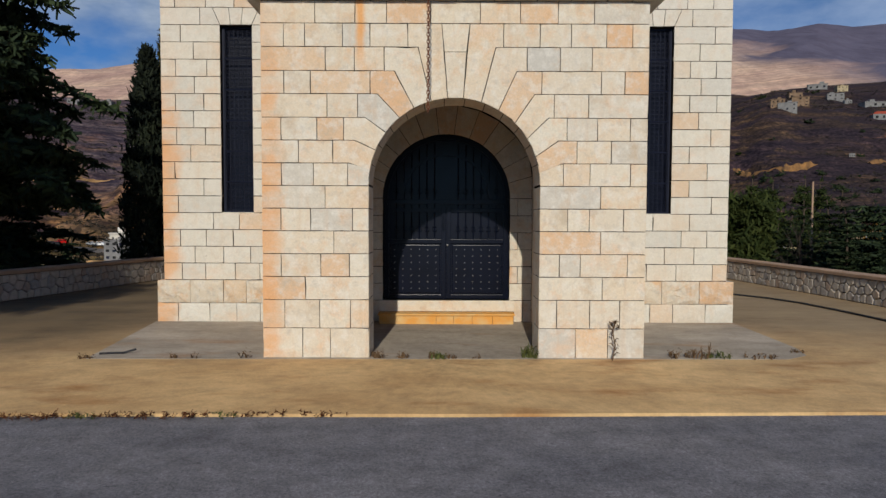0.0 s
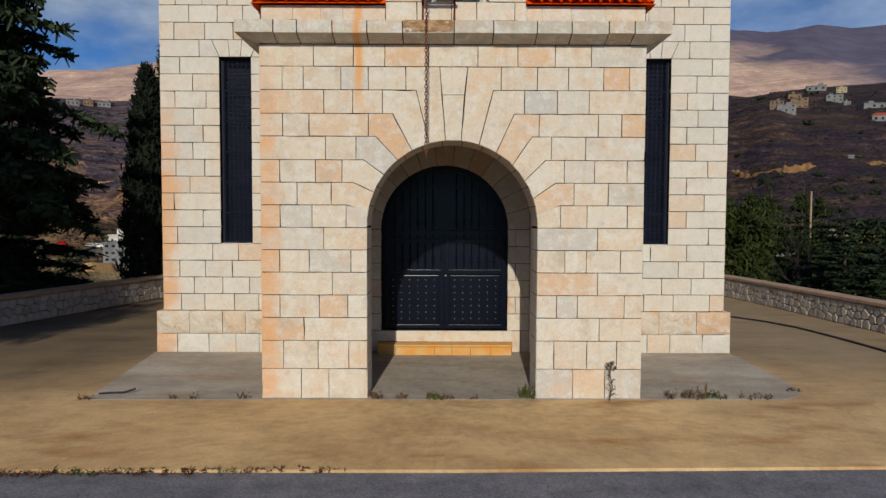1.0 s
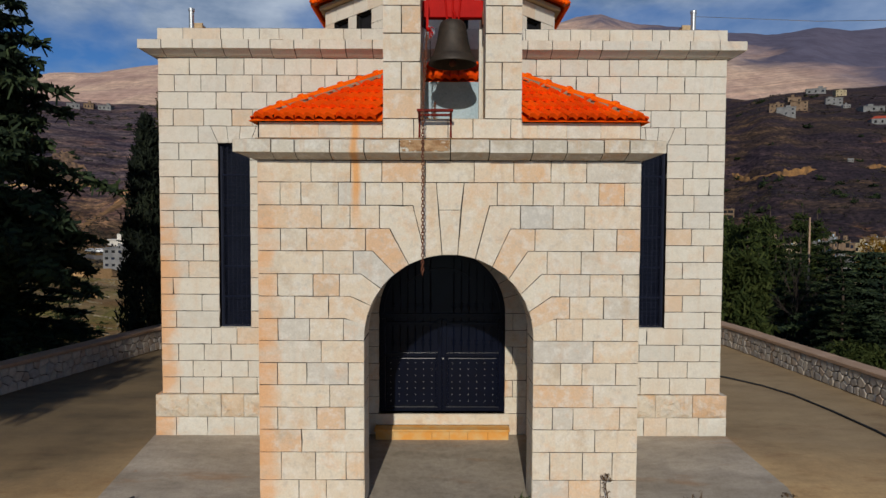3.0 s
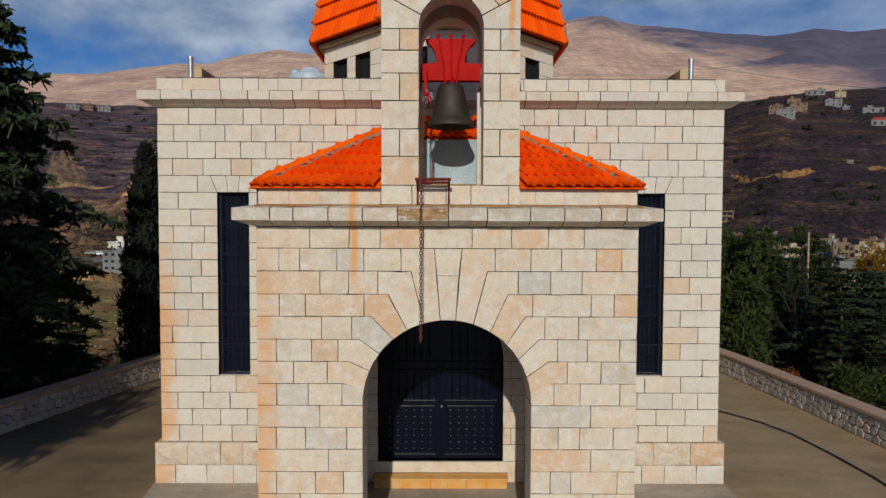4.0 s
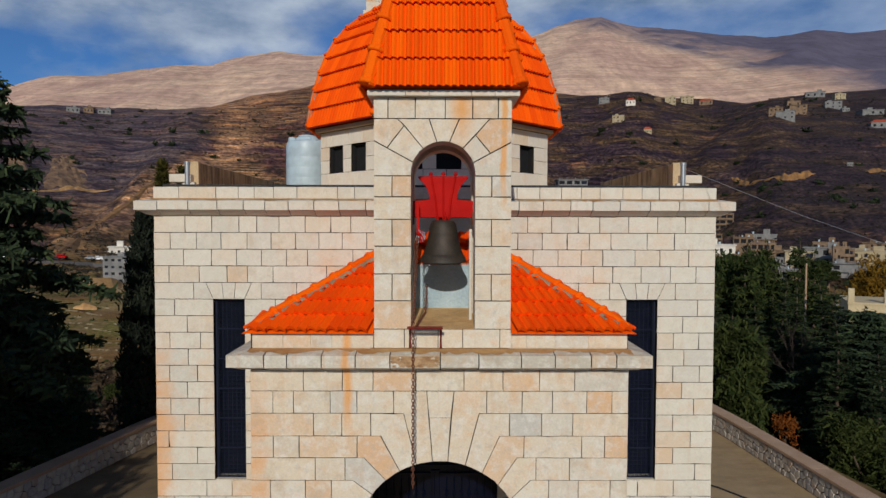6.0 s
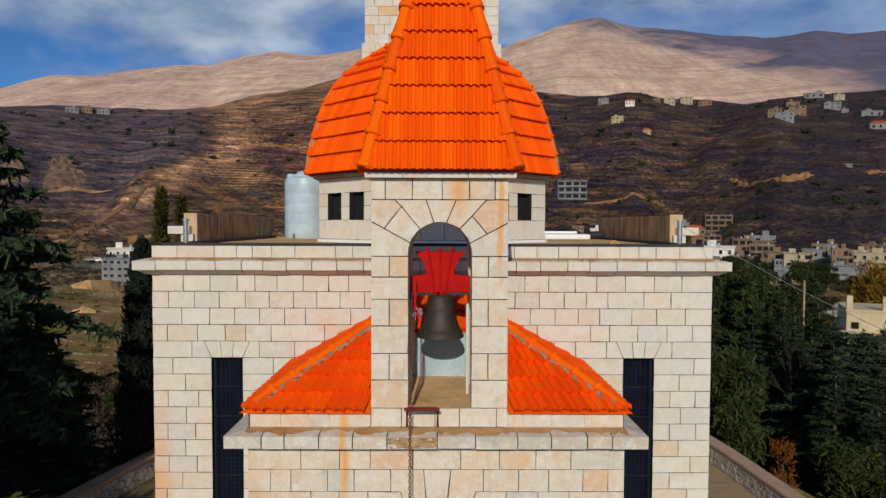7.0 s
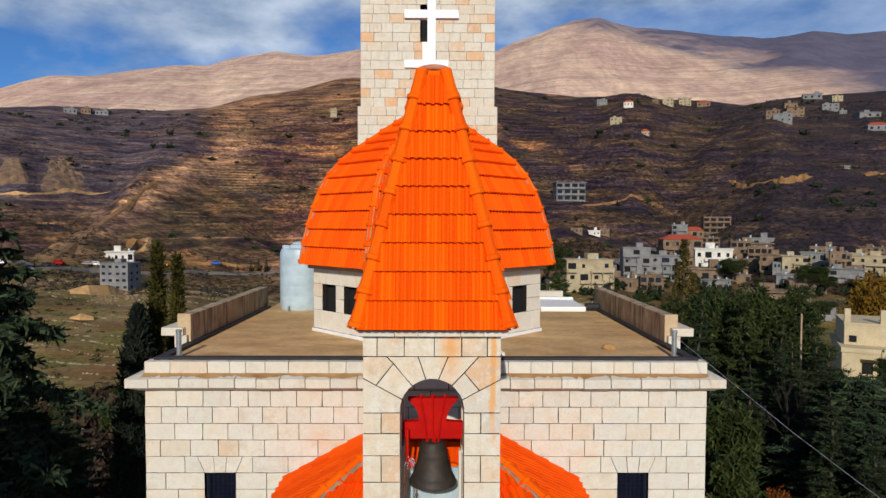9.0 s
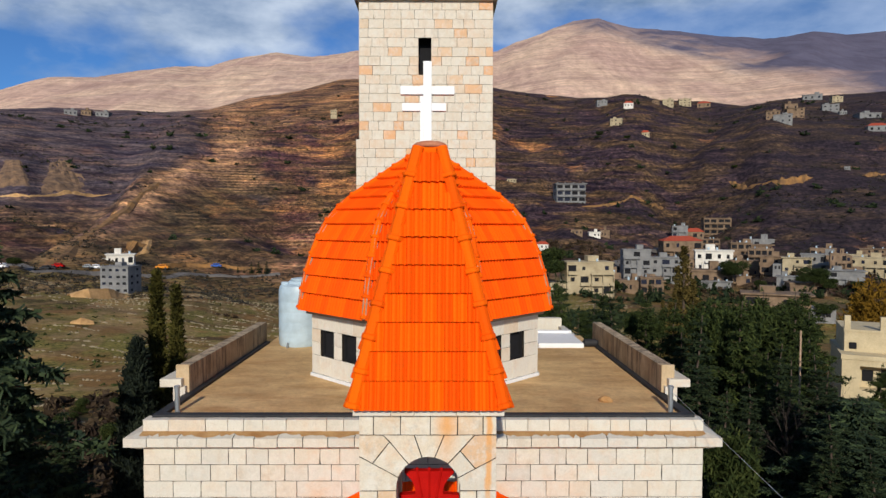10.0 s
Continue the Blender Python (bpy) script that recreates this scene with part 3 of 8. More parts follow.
    keep = np.clip((e - 1.0) / 0.35, 0, 1)
    keep = np.where(y < 3, np.clip((np.abs(x) - 16) / 30, 0, 1), keep)
    keep = np.where(y < -30, np.clip((-30 - y) / 60, 0, 1), keep)
    z = z * keep * ahead - 0.06
    return z


def build_ground():
    az = np.concatenate([np.arange(-180, -44, 4.0), np.arange(-44, 44, 0.2), np.arange(44, 180, 4.0)])
    rr = np.concatenate([[0.5, 4, 8], np.exp(np.arange(math.log(11), math.log(9000), 0.0115))])
    A, R = np.meshgrid(np.radians(az), rr, indexing="ij")
    x, y = R * np.sin(A), EYE_Y + R * np.cos(A)
    z = ground_height(x, y)
    verts = np.stack([x, y, z], -1).reshape(-1, 3)
    na, nr = len(az), len(rr)
    i, j = np.meshgrid(np.arange(na), np.arange(nr - 1), indexing="ij")
    i2 = (i + 1) % na
    faces = np.stack([i * nr + j, i * nr + j + 1, i2 * nr + j + 1, i2 * nr + j], -1).reshape(-1, 4)
    me = bpy.data.meshes.new("ground")
    me.vertices.add(len(verts))
    me.vertices.foreach_set("co", verts.ravel())
    me.loops.add(faces.size)
    me.loops.foreach_set("vertex_index", faces.ravel())
    me.polygons.add(len(faces))
    me.polygons.foreach_set("loop_start", np.arange(len(faces)) * 4)
    me.update(calc_edges=True)
    me.shade_smooth()

    def paint(N, pos, rnd):
        dist = N.n("ShaderNodeVectorMath", operation="LENGTH", ins={0: N.stretch(pos, (1, 1, 0))}).outputs["Value"]
        big, med, fine, tiny = N.noise(pos, 0.005, 8, 0.62), N.noise(pos, 0.022, 8, 0.66), N.noise(pos, 0.2, 6, 0.72), N.noise(pos, 0.9, 5, 0.75)
        soil = N.ramp(big, [(0.33, (0.075, 0.038, 0.042)), (0.45, (0.135, 0.066, 0.042)), (0.55, (0.12, 0.078, 0.030)), (0.62, (0.20, 0.105, 0.046)), (0.74, (0.30, 0.165, 0.075))])
        # scrub thickens eastward, and its dark tone also stands for that slope's shade
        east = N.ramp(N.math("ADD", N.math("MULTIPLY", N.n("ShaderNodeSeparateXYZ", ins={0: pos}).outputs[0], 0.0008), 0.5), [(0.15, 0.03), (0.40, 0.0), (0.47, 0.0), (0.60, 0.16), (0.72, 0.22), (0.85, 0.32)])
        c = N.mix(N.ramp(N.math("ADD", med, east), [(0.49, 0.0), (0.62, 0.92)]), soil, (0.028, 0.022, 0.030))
        c = N.mix(N.ramp(N.math("SUBTRACT", N.noise(pos, 0.009, 7, 0.6), N.math("MULTIPLY", east, 0.25)), [(0.56, 0.0), (0.64, 0.9)]), c, (0.38, 0.19, 0.062))
        c = N.mix(N.ramp(N.noise(N.stretch(pos, (0.6, 1.2, 3.0)), 0.014, 8, 0.68), [(0.47, 0.0), (0.56, 0.85)]), c, (0.088, 0.060, 0.027))
        c = N.mix(0.8, c, N.mix(1.0, c, N.ramp(fine, [(0.37, (0.32, 0.30, 0.37)), (0.50, (0.95,) * 3), (0.63, (2.1, 2.0, 1.85))]), "MULTIPLY"))
        grass = N.mix(N.ramp(tiny, [(0.35, 0.0), (0.65, 1.0)]), (0.080, 0.090, 0.018), (0.29, 0.225, 0.066))
        grass = N.mix(N.ramp(N.noise(pos, 0.05, 6, 0.65), [(0.47, 0.0), (0.58, 0.85)]), grass, (0.25, 0.130, 0.048))
        grass = N.mix(N.ramp(N.noise(N.stretch(pos, (0.6, 1.0, 1.0)), 0.085, 6, 0.7), [(0.55, 0.0), (0.63, 0.7)]), grass, (0.032, 0.022, 0.016))
        near = N.math("MULTIPLY", N.ramp(N.math("DIVIDE", dist, 1000.0), [(0.24, 1.0), (0.50, 0.0)]), N.ramp(med, [(0.33, 0.45), (0.52, 1.0)]))
        c = N.mix(near, c, grass)
        walls = N.n("ShaderNodeTexWave", wave_type="BANDS", bands_direction="Z", ins={"Vector": pos, "Scale": 0.085, "Distortion": 6.0, "Detail": 5.0, "Detail Scale": 0.03, "Detail Roughness": 0.62}).outputs["Fac"]
        lines = N.math("MULTIPLY", N.ramp(walls, [(0.55, 0.0), (0.85, 1.0)]), N.ramp(N.math("SUBTRACT", N.noise(pos, 0.012, 5, 0.6), N.math("MULTIPLY", east, 0.35)), [(0.49, 0.0), (0.60, 0.85)]))
        low = N.n("ShaderNodeTexWave", wave_type="BANDS", bands_direction="Z", ins={"Vector": pos, "Scale": 0.30, "Distortion": 2.5, "Detail": 3.0, "Detail Scale": 0.06}).outputs["Fac"]
        low = N.math("MULTIPLY", N.ramp(low, [(0.6, 0.0), (0.85, 0.9)]), N.ramp(N.math("DIVIDE", dist, 1000.0), [(0.06, 0.0), (0.12, 1.0), (0.42, 1.0), (0.55, 0.0)]))
        low = N.math("MULTIPLY", low, N.ramp(east, [(0.04, 1.0), (0.10, 0.15)]))
        c = N.mix(N.math("MULTIPLY", low, N.ramp(fine, [(0.35, 0.1), (0.6, 1.0)])), c, (0.26, 0.175, 0.08))
        lines = N.math("MULTIPLY", lines, N.ramp(east, [(0.04, 1.0), (0.15, 0.4)]))
        c = N.mix(N.math("MULTIPLY", lines, N.ramp(fine, [(0.3, 0.2), (0.6, 1.0)])), c, (0.36, 0.225, 0.11))
        c = N.mix(0.55, c, N.mix(1.0, c, N.ramp(tiny, [(0.3, (0.45,) * 3), (0.7, (1.6,) * 3)]), "MULTIPLY"))
        speck = N.math("MULTIPLY", N.ramp(N.noise(pos, 0.45, 6, 0.8), [(0.58, 0.0), (0.68, 0.6)]), N.ramp(N.noise(pos, 0.016, 5, 0.6), [(0.45, 0.0), (0.6, 1.0)]))
        c = N.mix(speck, c, (0.33, 0.26, 0.20))
        # contour bands, the western hillside, the pale ridge of the spur and the pale grass of the upper pastures
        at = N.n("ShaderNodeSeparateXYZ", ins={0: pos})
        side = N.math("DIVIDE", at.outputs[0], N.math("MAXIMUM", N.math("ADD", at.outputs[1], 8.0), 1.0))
        along = N.math("LOGARITHM", N.math("MAXIMUM", dist, 1.0), 2.71828)
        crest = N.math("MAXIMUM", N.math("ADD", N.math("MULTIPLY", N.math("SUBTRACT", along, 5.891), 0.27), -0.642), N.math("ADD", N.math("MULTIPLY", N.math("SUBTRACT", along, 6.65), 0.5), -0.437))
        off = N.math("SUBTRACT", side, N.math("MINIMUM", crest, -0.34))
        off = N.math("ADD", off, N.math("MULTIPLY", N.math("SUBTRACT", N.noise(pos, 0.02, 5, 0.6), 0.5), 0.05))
        hill = N.ramp(N.math("DIVIDE", dist, 2000.0), [(0.19, 0.0), (0.24, 1.0)])
        contour = N.n("ShaderNodeCombineXYZ", ins={0: N.math("MULTIPLY", side, 9.0), 1: N.math("MULTIPLY", along, 1.5), 2: N.math("MULTIPLY", at.outputs[2], 0.13)}).outputs[0]
        bands = N.noise(contour, 1.6, 8, 0.66)
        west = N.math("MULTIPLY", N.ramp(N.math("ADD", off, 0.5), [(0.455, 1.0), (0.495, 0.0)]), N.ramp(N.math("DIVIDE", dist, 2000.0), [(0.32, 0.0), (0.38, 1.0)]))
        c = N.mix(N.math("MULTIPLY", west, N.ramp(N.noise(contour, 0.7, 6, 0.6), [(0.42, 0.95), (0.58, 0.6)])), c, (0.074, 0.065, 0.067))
        # the spur's sunlit flank is put into the colour as a pale band
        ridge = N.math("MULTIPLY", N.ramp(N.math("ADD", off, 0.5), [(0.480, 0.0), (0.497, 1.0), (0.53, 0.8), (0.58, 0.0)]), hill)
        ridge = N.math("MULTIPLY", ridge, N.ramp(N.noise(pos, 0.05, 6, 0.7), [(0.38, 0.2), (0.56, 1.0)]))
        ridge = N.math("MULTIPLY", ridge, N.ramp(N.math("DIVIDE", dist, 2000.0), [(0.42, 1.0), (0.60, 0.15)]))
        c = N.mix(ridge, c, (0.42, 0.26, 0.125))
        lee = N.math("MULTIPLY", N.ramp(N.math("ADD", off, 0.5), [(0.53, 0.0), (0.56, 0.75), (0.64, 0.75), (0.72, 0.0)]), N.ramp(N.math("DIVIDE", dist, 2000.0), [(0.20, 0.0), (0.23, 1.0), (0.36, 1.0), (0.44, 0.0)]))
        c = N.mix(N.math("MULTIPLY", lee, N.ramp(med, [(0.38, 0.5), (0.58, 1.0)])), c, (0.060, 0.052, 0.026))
        pasture = N.math("MULTIPLY", N.ramp(N.math("ADD", side, 0.5), [(0.08, 0.0), (0.16, 1.0), (0.44, 1.0), (0.56, 0.0)]), N.ramp(N.math("DIVIDE", dist, 2000.0), [(0.56, 0.0), (0.66, 0.6)]))
        c = N.mix(N.math("MULTIPLY", pasture, N.ramp(bands, [(0.42, 0.15), (0.58, 1.0)])), c, (0.30, 0.18, 0.085))
        c = N.mix(hill, c, N.mix(1.0, c, N.ramp(bands, [(0.36, (0.38, 0.35, 0.50)), (0.46, (0.82, 0.78, 0.90)), (0.53, (1.18, 1.10, 1.05)), (0.64, (2.15, 1.9, 1.65))]), "MULTIPLY"))
        shade = N.ramp(N.noise(N.stretch(pos, (0.5, 0.8, 1.8)), 0.05, 7, 0.72), [(0.38, (0.45, 0.42, 0.48)), (0.62, (1.4, 1.36, 1.3))])
        c = N.mix(0.7, c, N.mix(1.0, c, shade, "MULTIPLY"))
        # bluish haze multiplied into the hill colour, strongest in the west
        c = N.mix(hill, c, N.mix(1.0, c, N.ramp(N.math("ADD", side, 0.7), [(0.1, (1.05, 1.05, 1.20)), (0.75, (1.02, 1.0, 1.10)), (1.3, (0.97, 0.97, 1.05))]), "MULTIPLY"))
        # the eastern hillside's shade, mixed in as a dark tone
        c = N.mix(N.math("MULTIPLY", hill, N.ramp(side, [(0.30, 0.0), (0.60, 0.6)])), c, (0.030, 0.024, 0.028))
        stipple = N.ramp(N.noise(N.stretch(pos, (1.0, 1.0, 2.0)), 0.22, 4, 0.7), [(0.40, (0.42, 0.42, 0.48)), (0.49, (0.95,) * 3), (0.62, (1.75, 1.62, 1.5))])
        c = N.mix(N.math("MULTIPLY", hill, 0.75), c, N.mix(1.0, c, stipple, "MULTIPLY"))
        strata = N.noise(N.stretch(pos, (0.012, 0.012, 1.0)), 0.06, 9, 0.72)
        rock = N.mix(N.ramp(N.noise(pos, 0.0016, 9, 0.66), [(0.40, 0.0), (0.60, 1.0)]), (0.50, 0.34, 0.275), (0.68, 0.495, 0.36))
        rock = N.mix(0.55, rock, N.mix(1.0, rock, N.ramp(strata, [(0.36, (0.52, 0.47, 0.50)), (0.50, (1.0,) * 3), (0.64, (1.4, 1.34, 1.22))]), "MULTIPLY"))
        grit = N.noise(N.stretch(pos, (0.4, 0.4, 1.0)), 0.10, 7, 0.78)
        rock = N.mix(0.6, rock, N.mix(1.0, rock, N.ramp(grit, [(0.35, (0.6, 0.57, 0.58)), (0.65, (1.3, 1.28, 1.22))]), "MULTIPLY"))
        bush = N.ramp(N.noise(pos, 0.32, 5, 0.75), [(0.60, 0.0), (0.66, 0.8)])
        c = N.mix(N.math("MULTIPLY", bush, N.math("MULTIPLY", hill, N.ramp(N.noise(pos, 0.012, 5, 0.6), [(0.42, 0.15), (0.58, 1.0)]))), c, (0.024, 0.022, 0.022))
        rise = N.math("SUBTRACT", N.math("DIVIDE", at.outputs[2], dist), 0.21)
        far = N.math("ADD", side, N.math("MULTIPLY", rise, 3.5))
        # here scree masks cloud shade, put into the eastern mountain's rock colour
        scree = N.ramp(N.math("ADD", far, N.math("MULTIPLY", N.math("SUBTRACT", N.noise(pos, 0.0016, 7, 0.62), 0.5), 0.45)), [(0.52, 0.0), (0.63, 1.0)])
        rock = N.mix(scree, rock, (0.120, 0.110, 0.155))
        gully = N.noise(N.stretch(pos, (1.0, 0.25, 0.12)), 0.016, 8, 0.7)
        rock = N.mix(0.5, rock, N.mix(1.0, rock, N.ramp(gully, [(0.38, (0.62, 0.58, 0.60)), (0.6, (1.15,) * 3)]), "MULTIPLY"))
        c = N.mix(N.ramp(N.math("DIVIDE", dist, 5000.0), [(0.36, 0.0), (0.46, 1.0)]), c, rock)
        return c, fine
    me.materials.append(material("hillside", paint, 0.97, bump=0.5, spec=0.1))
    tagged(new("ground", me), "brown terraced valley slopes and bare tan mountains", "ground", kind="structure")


build_ground()


def flat_sheet(name, outline, z, mat, label, category, thick=0.05):
    bm = bmesh.new()
    top = [bm.verts.new((x, y, z)) for x, y in outline]
    bot = [bm.verts.new((x, y, z - thick)) for x, y in outline]
    bm.faces.new(top)
    n = len(top)
    for i in range(n):
        bm.faces.new((top[i], bot[i], bot[(i + 1) % n], top[(i + 1) % n]))
    return tagged(part(name, bm, mat), label, category, kind="structure")


RIM_EAST = [(9.30, 1.2), (9.24, 2.2), (9.10, 4.9), (8.90, 8.2), (8.62, 11.6), (7.9, 16.0), (6.4, 20.0), (4.0, 23.0)]
RIM_WEST = [(-10.6, 1.2), (-10.35, 2.2), (-9.6, 5.4), (-9.02, 7.8), (-8.4, 10.3), (-7.3, 14.0), (-5.8, 18.0), (-3.5, 22.0)]


def terrace_edge(points, n, grow=0.0):
    """Points on a smooth line through the rim's points, moved outward by grow."""
    p = [Vector(q) for q in points]
    out = []
    for i in range(n + 1):
        u = 1 + (len(p) - 3) * i / n
        k = min(int(u), len(p) - 3)
        t = u - k
        a, b, c, d = p[k - 1:k + 3]
        at = 0.5 * (2 * b + (c - a) * t + (2 * a - 5 * b + 4 * c - d) * t ** 2 + (3 * b - a - 3 * c + d) * t ** 3)
        go = 0.5 * (c - a + 2 * (2 * a - 5 * b + 4 * c - d) * t + 3 * (3 * b - a - 3 * c + d) * t ** 2)
        side = Vector((go.y, -go.x)).normalized() * (1 if points[0][0] > 0 else -1)
        out.append(tuple(at + side * grow))
    return out


rim = terrace_edge(RIM_EAST, 32, 0.3) + terrace_edge(RIM_WEST, 32, 0.3)[::-1]
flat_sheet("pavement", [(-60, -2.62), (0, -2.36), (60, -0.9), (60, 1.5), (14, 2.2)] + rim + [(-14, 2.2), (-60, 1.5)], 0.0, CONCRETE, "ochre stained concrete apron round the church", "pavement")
flat_sheet("road", [(-90, -40), (90, -40), (90, -0.1), (0, -2.34), (-90, -2.75)], -0.03, ASPHALT, "dark grey worn asphalt road", "road", 0.02)
flat_sheet("slab", [(-4.72, -0.10), (4.35, -0.02), (4.72, 0.22), (4.86, 0.7), (4.96, 2.95), (-5.16, 2.95)], 0.004, SLAB, "grey concrete slab before the portico", "pavement", 0.02)

# ---- the portico ----
PX, PTOP, MAIN_Y = 2.475, 4.57, 2.93
MX0, MX1 = -5.03, 4.86
ARCH_R, ARCH_Z = 1.1, 2.25


def arch_hole(cx, half, z0, spring, n=16):
    return [(cx - half, z0)] + [(cx - half * math.cos(math.pi * i / n), spring + half * math.sin(math.pi * i / n)) for i in range(n + 1)] + [(cx + half, z0)]


portico = structure("wall_portico", "cream limestone block portico with an arched opening")
wall_with_hole("core", -PX + 0.012, PX - 0.012, 0, PTOP + 0.5, 0.014, 0.55, arch_hole(0, ARCH_R + 0.006, 0, ARCH_Z), MORTAR, portico)
for s in (-1, 1):
    bm = bmesh.new()
    box(bm, min(s * 1.42, s * (PX - 0.012)), max(s * 1.42, s * (PX - 0.012)), 0.55, MAIN_Y, 0, PTOP + 0.45)
    part("side_wall", bm, STONE, portico)
bm = bmesh.new()
box(bm, -1.42, 1.42, 0.55, MAIN_Y, 3.95, PTOP + 0.45)
part("vault", bm, STONE, portico)

ZS = [4.565, 4.285, 3.99, 3.69, 3.40, 3.10, 2.81, 2.52, 2.23, 1.94, 1.65, 1.355, 1.06, 0.76, 0.39, 0.0]


def on_arch(x):
    return (x, ARCH_Z + math.sqrt(max(ARCH_R ** 2 - x * x, 0)))


def portico_course(i, left, right, breaks=None):
    """Course i from the top: joints on the left and the right; breaks: for the arch stones, where the upper and the lower bed bend and where they meet the arch (left side, right side)."""
    z0, z1 = ZS[i + 1], ZS[i]
    if breaks is None:
        inner = ARCH_R if z1 < 2.3 else None
        if inner is None:
            course(z0, z1, -PX, PX, portico, left + right)
        else:
            course(z0, z1, -PX, -inner, portico, left)
            course(z0, z1, inner, PX, portico, right)
        return
    course(z0, z1, -PX, left[-1], portico, left[:-1])
    course(z0, z1, right[0], PX, portico, right[1:])
    for x, ((st, at), (sb, ab)) in zip((left[-1], right[0]), breaks):
        t, b = on_arch(at), on_arch(ab) if abs(ab) < ARCH_R else (math.copysign(ARCH_R, ab), ARCH_Z)
        a0 = math.degrees(math.atan2(b[1] - ARCH_Z, b[0]))
        a1 = math.degrees(math.atan2(t[1] - ARCH_Z, t[0]))
        poly = [(x, z0), (sb, z0)] + arc(0, ARCH_Z, ARCH_R, a0, a1, 4) + [(st, z1), (x, z1)]
        block(poly, portico)


BEND_L = [(-0.17, -0.09), (-0.47, -0.30), (-0.77, -0.52), (-0.99, -0.70), (-1.14, -0.88), (-1.28, -1.01), (-1.36, -1.085)]
BEND_R = [(0.19, 0.11), (0.52, 0.34), (0.79, 0.56), (1.02, 0.77), (1.20, 0.93), (1.33, 1.04), (1.39, 1.09)]


def bends(k):
    return ((BEND_L[k], BEND_L[k + 1]), (BEND_R[k], BEND_R[k + 1]))


portico_course(0, [-1.78, -1.27, -0.87, -0.31], [0.32, 0.83, 1.31, 1.77])
portico_course(1, [-2.18, -1.91, -1.43, -1.08, -0.60], [0.62, 1.08, 1.48, 1.93, 2.26], bends(0))
portico_course(2, [-1.65, -1.28, -0.90], [0.92, 1.34, 1.75], bends(1))
portico_course(3, [-2.18, -1.84, -1.08], [1.11, 1.87, 2.17], bends(2))
portico_course(4, [-1.63, -1.24], [1.27, 1.71], bends(3))
portico_course(5, [-2.22, -1.76, -1.42], [1.44, 1.83, 2.25], bends(4))
portico_course(6, [-2.0, -1.56], [1.57, 2.01], bends(5))
# springing stones
block([(-1.37, ZS[8]), (-ARCH_R, ZS[8])] + arc(0, ARCH_Z, ARCH_R, 180, 169.5, 3) + [(-1.36, ZS[7]), (-1.37, ZS[7])], portico)
block([(1.40, ZS[8]), (1.40, ZS[7]), (1.39, ZS[7])] + arc(0, ARCH_Z, ARCH_R, 10, 0, 3) + [(ARCH_R, ZS[8])], portico)
course(ZS[8], ZS[7], -PX, -1.37, portico, [-2.22, -1.81])
course(ZS[8], ZS[7], 1.40, PX, portico, [1.74, 2.26])
# keystone in two pieces
block([(-0.135, 3.93), (0.15, 3.93), (0.19, 4.285), (-0.17, 4.285)], portico)
block([(-0.09, on_arch(0.09)[1]), (0.0, ARCH_Z + ARCH_R), (0.11, on_arch(0.11)[1]), (0.15, 3.93), (-0.135, 3.93)], portico)
portico_course(8, [-1.66], [1.88])
portico_course(9, [-2.23, -1.85, -1.31], [1.46, 1.74, 2.18])
portico_course(10, [-1.55], [1.89])
portico_course(11, [-2.23, -1.72, -1.35], [1.36, 1.63, 2.24])
portico_course(12, [-1.92], [1.92])
portico_course(13, [-2.19, -1.74, -1.34], [1.33, 1.76, 2.15])
portico_course(14, [-1.96, -1.60], [1.58, 2.0])

# reveals of the arch: stones of the soffit and the jambs
for s in (-1, 1):
    plane = Matrix.Translation((s * ARCH_R, 0, 0)) @ Matrix.Rotation(radians(-90 * s), 4, "Z")
    for k in range(8, 15):
        if s < 0:
            course(ZS[k + 1], ZS[k], 0.006, 0.545, portico, [], STONE, plane, depth=0.004, chamfer=0.003)
        else:
            course(ZS[k + 1], ZS[k], -0.545, -0.006, portico, [], STONE, plane, depth=0.004, chamfer=0.003)


for k in range(13):
    a0, a1 = 180 * k / 13 + 0.25, 180 * (k + 1) / 13 - 0.25
    bm = bmesh.new()
    prism(bm, arc(0, ARCH_Z, ARCH_R, a0, a1, 3) + arc(0, ARCH_Z, ARCH_R + 0.0055, a1, a0, 3), 0.02, 0.549)
    part("soffit_stone", bm, STONE, portico)


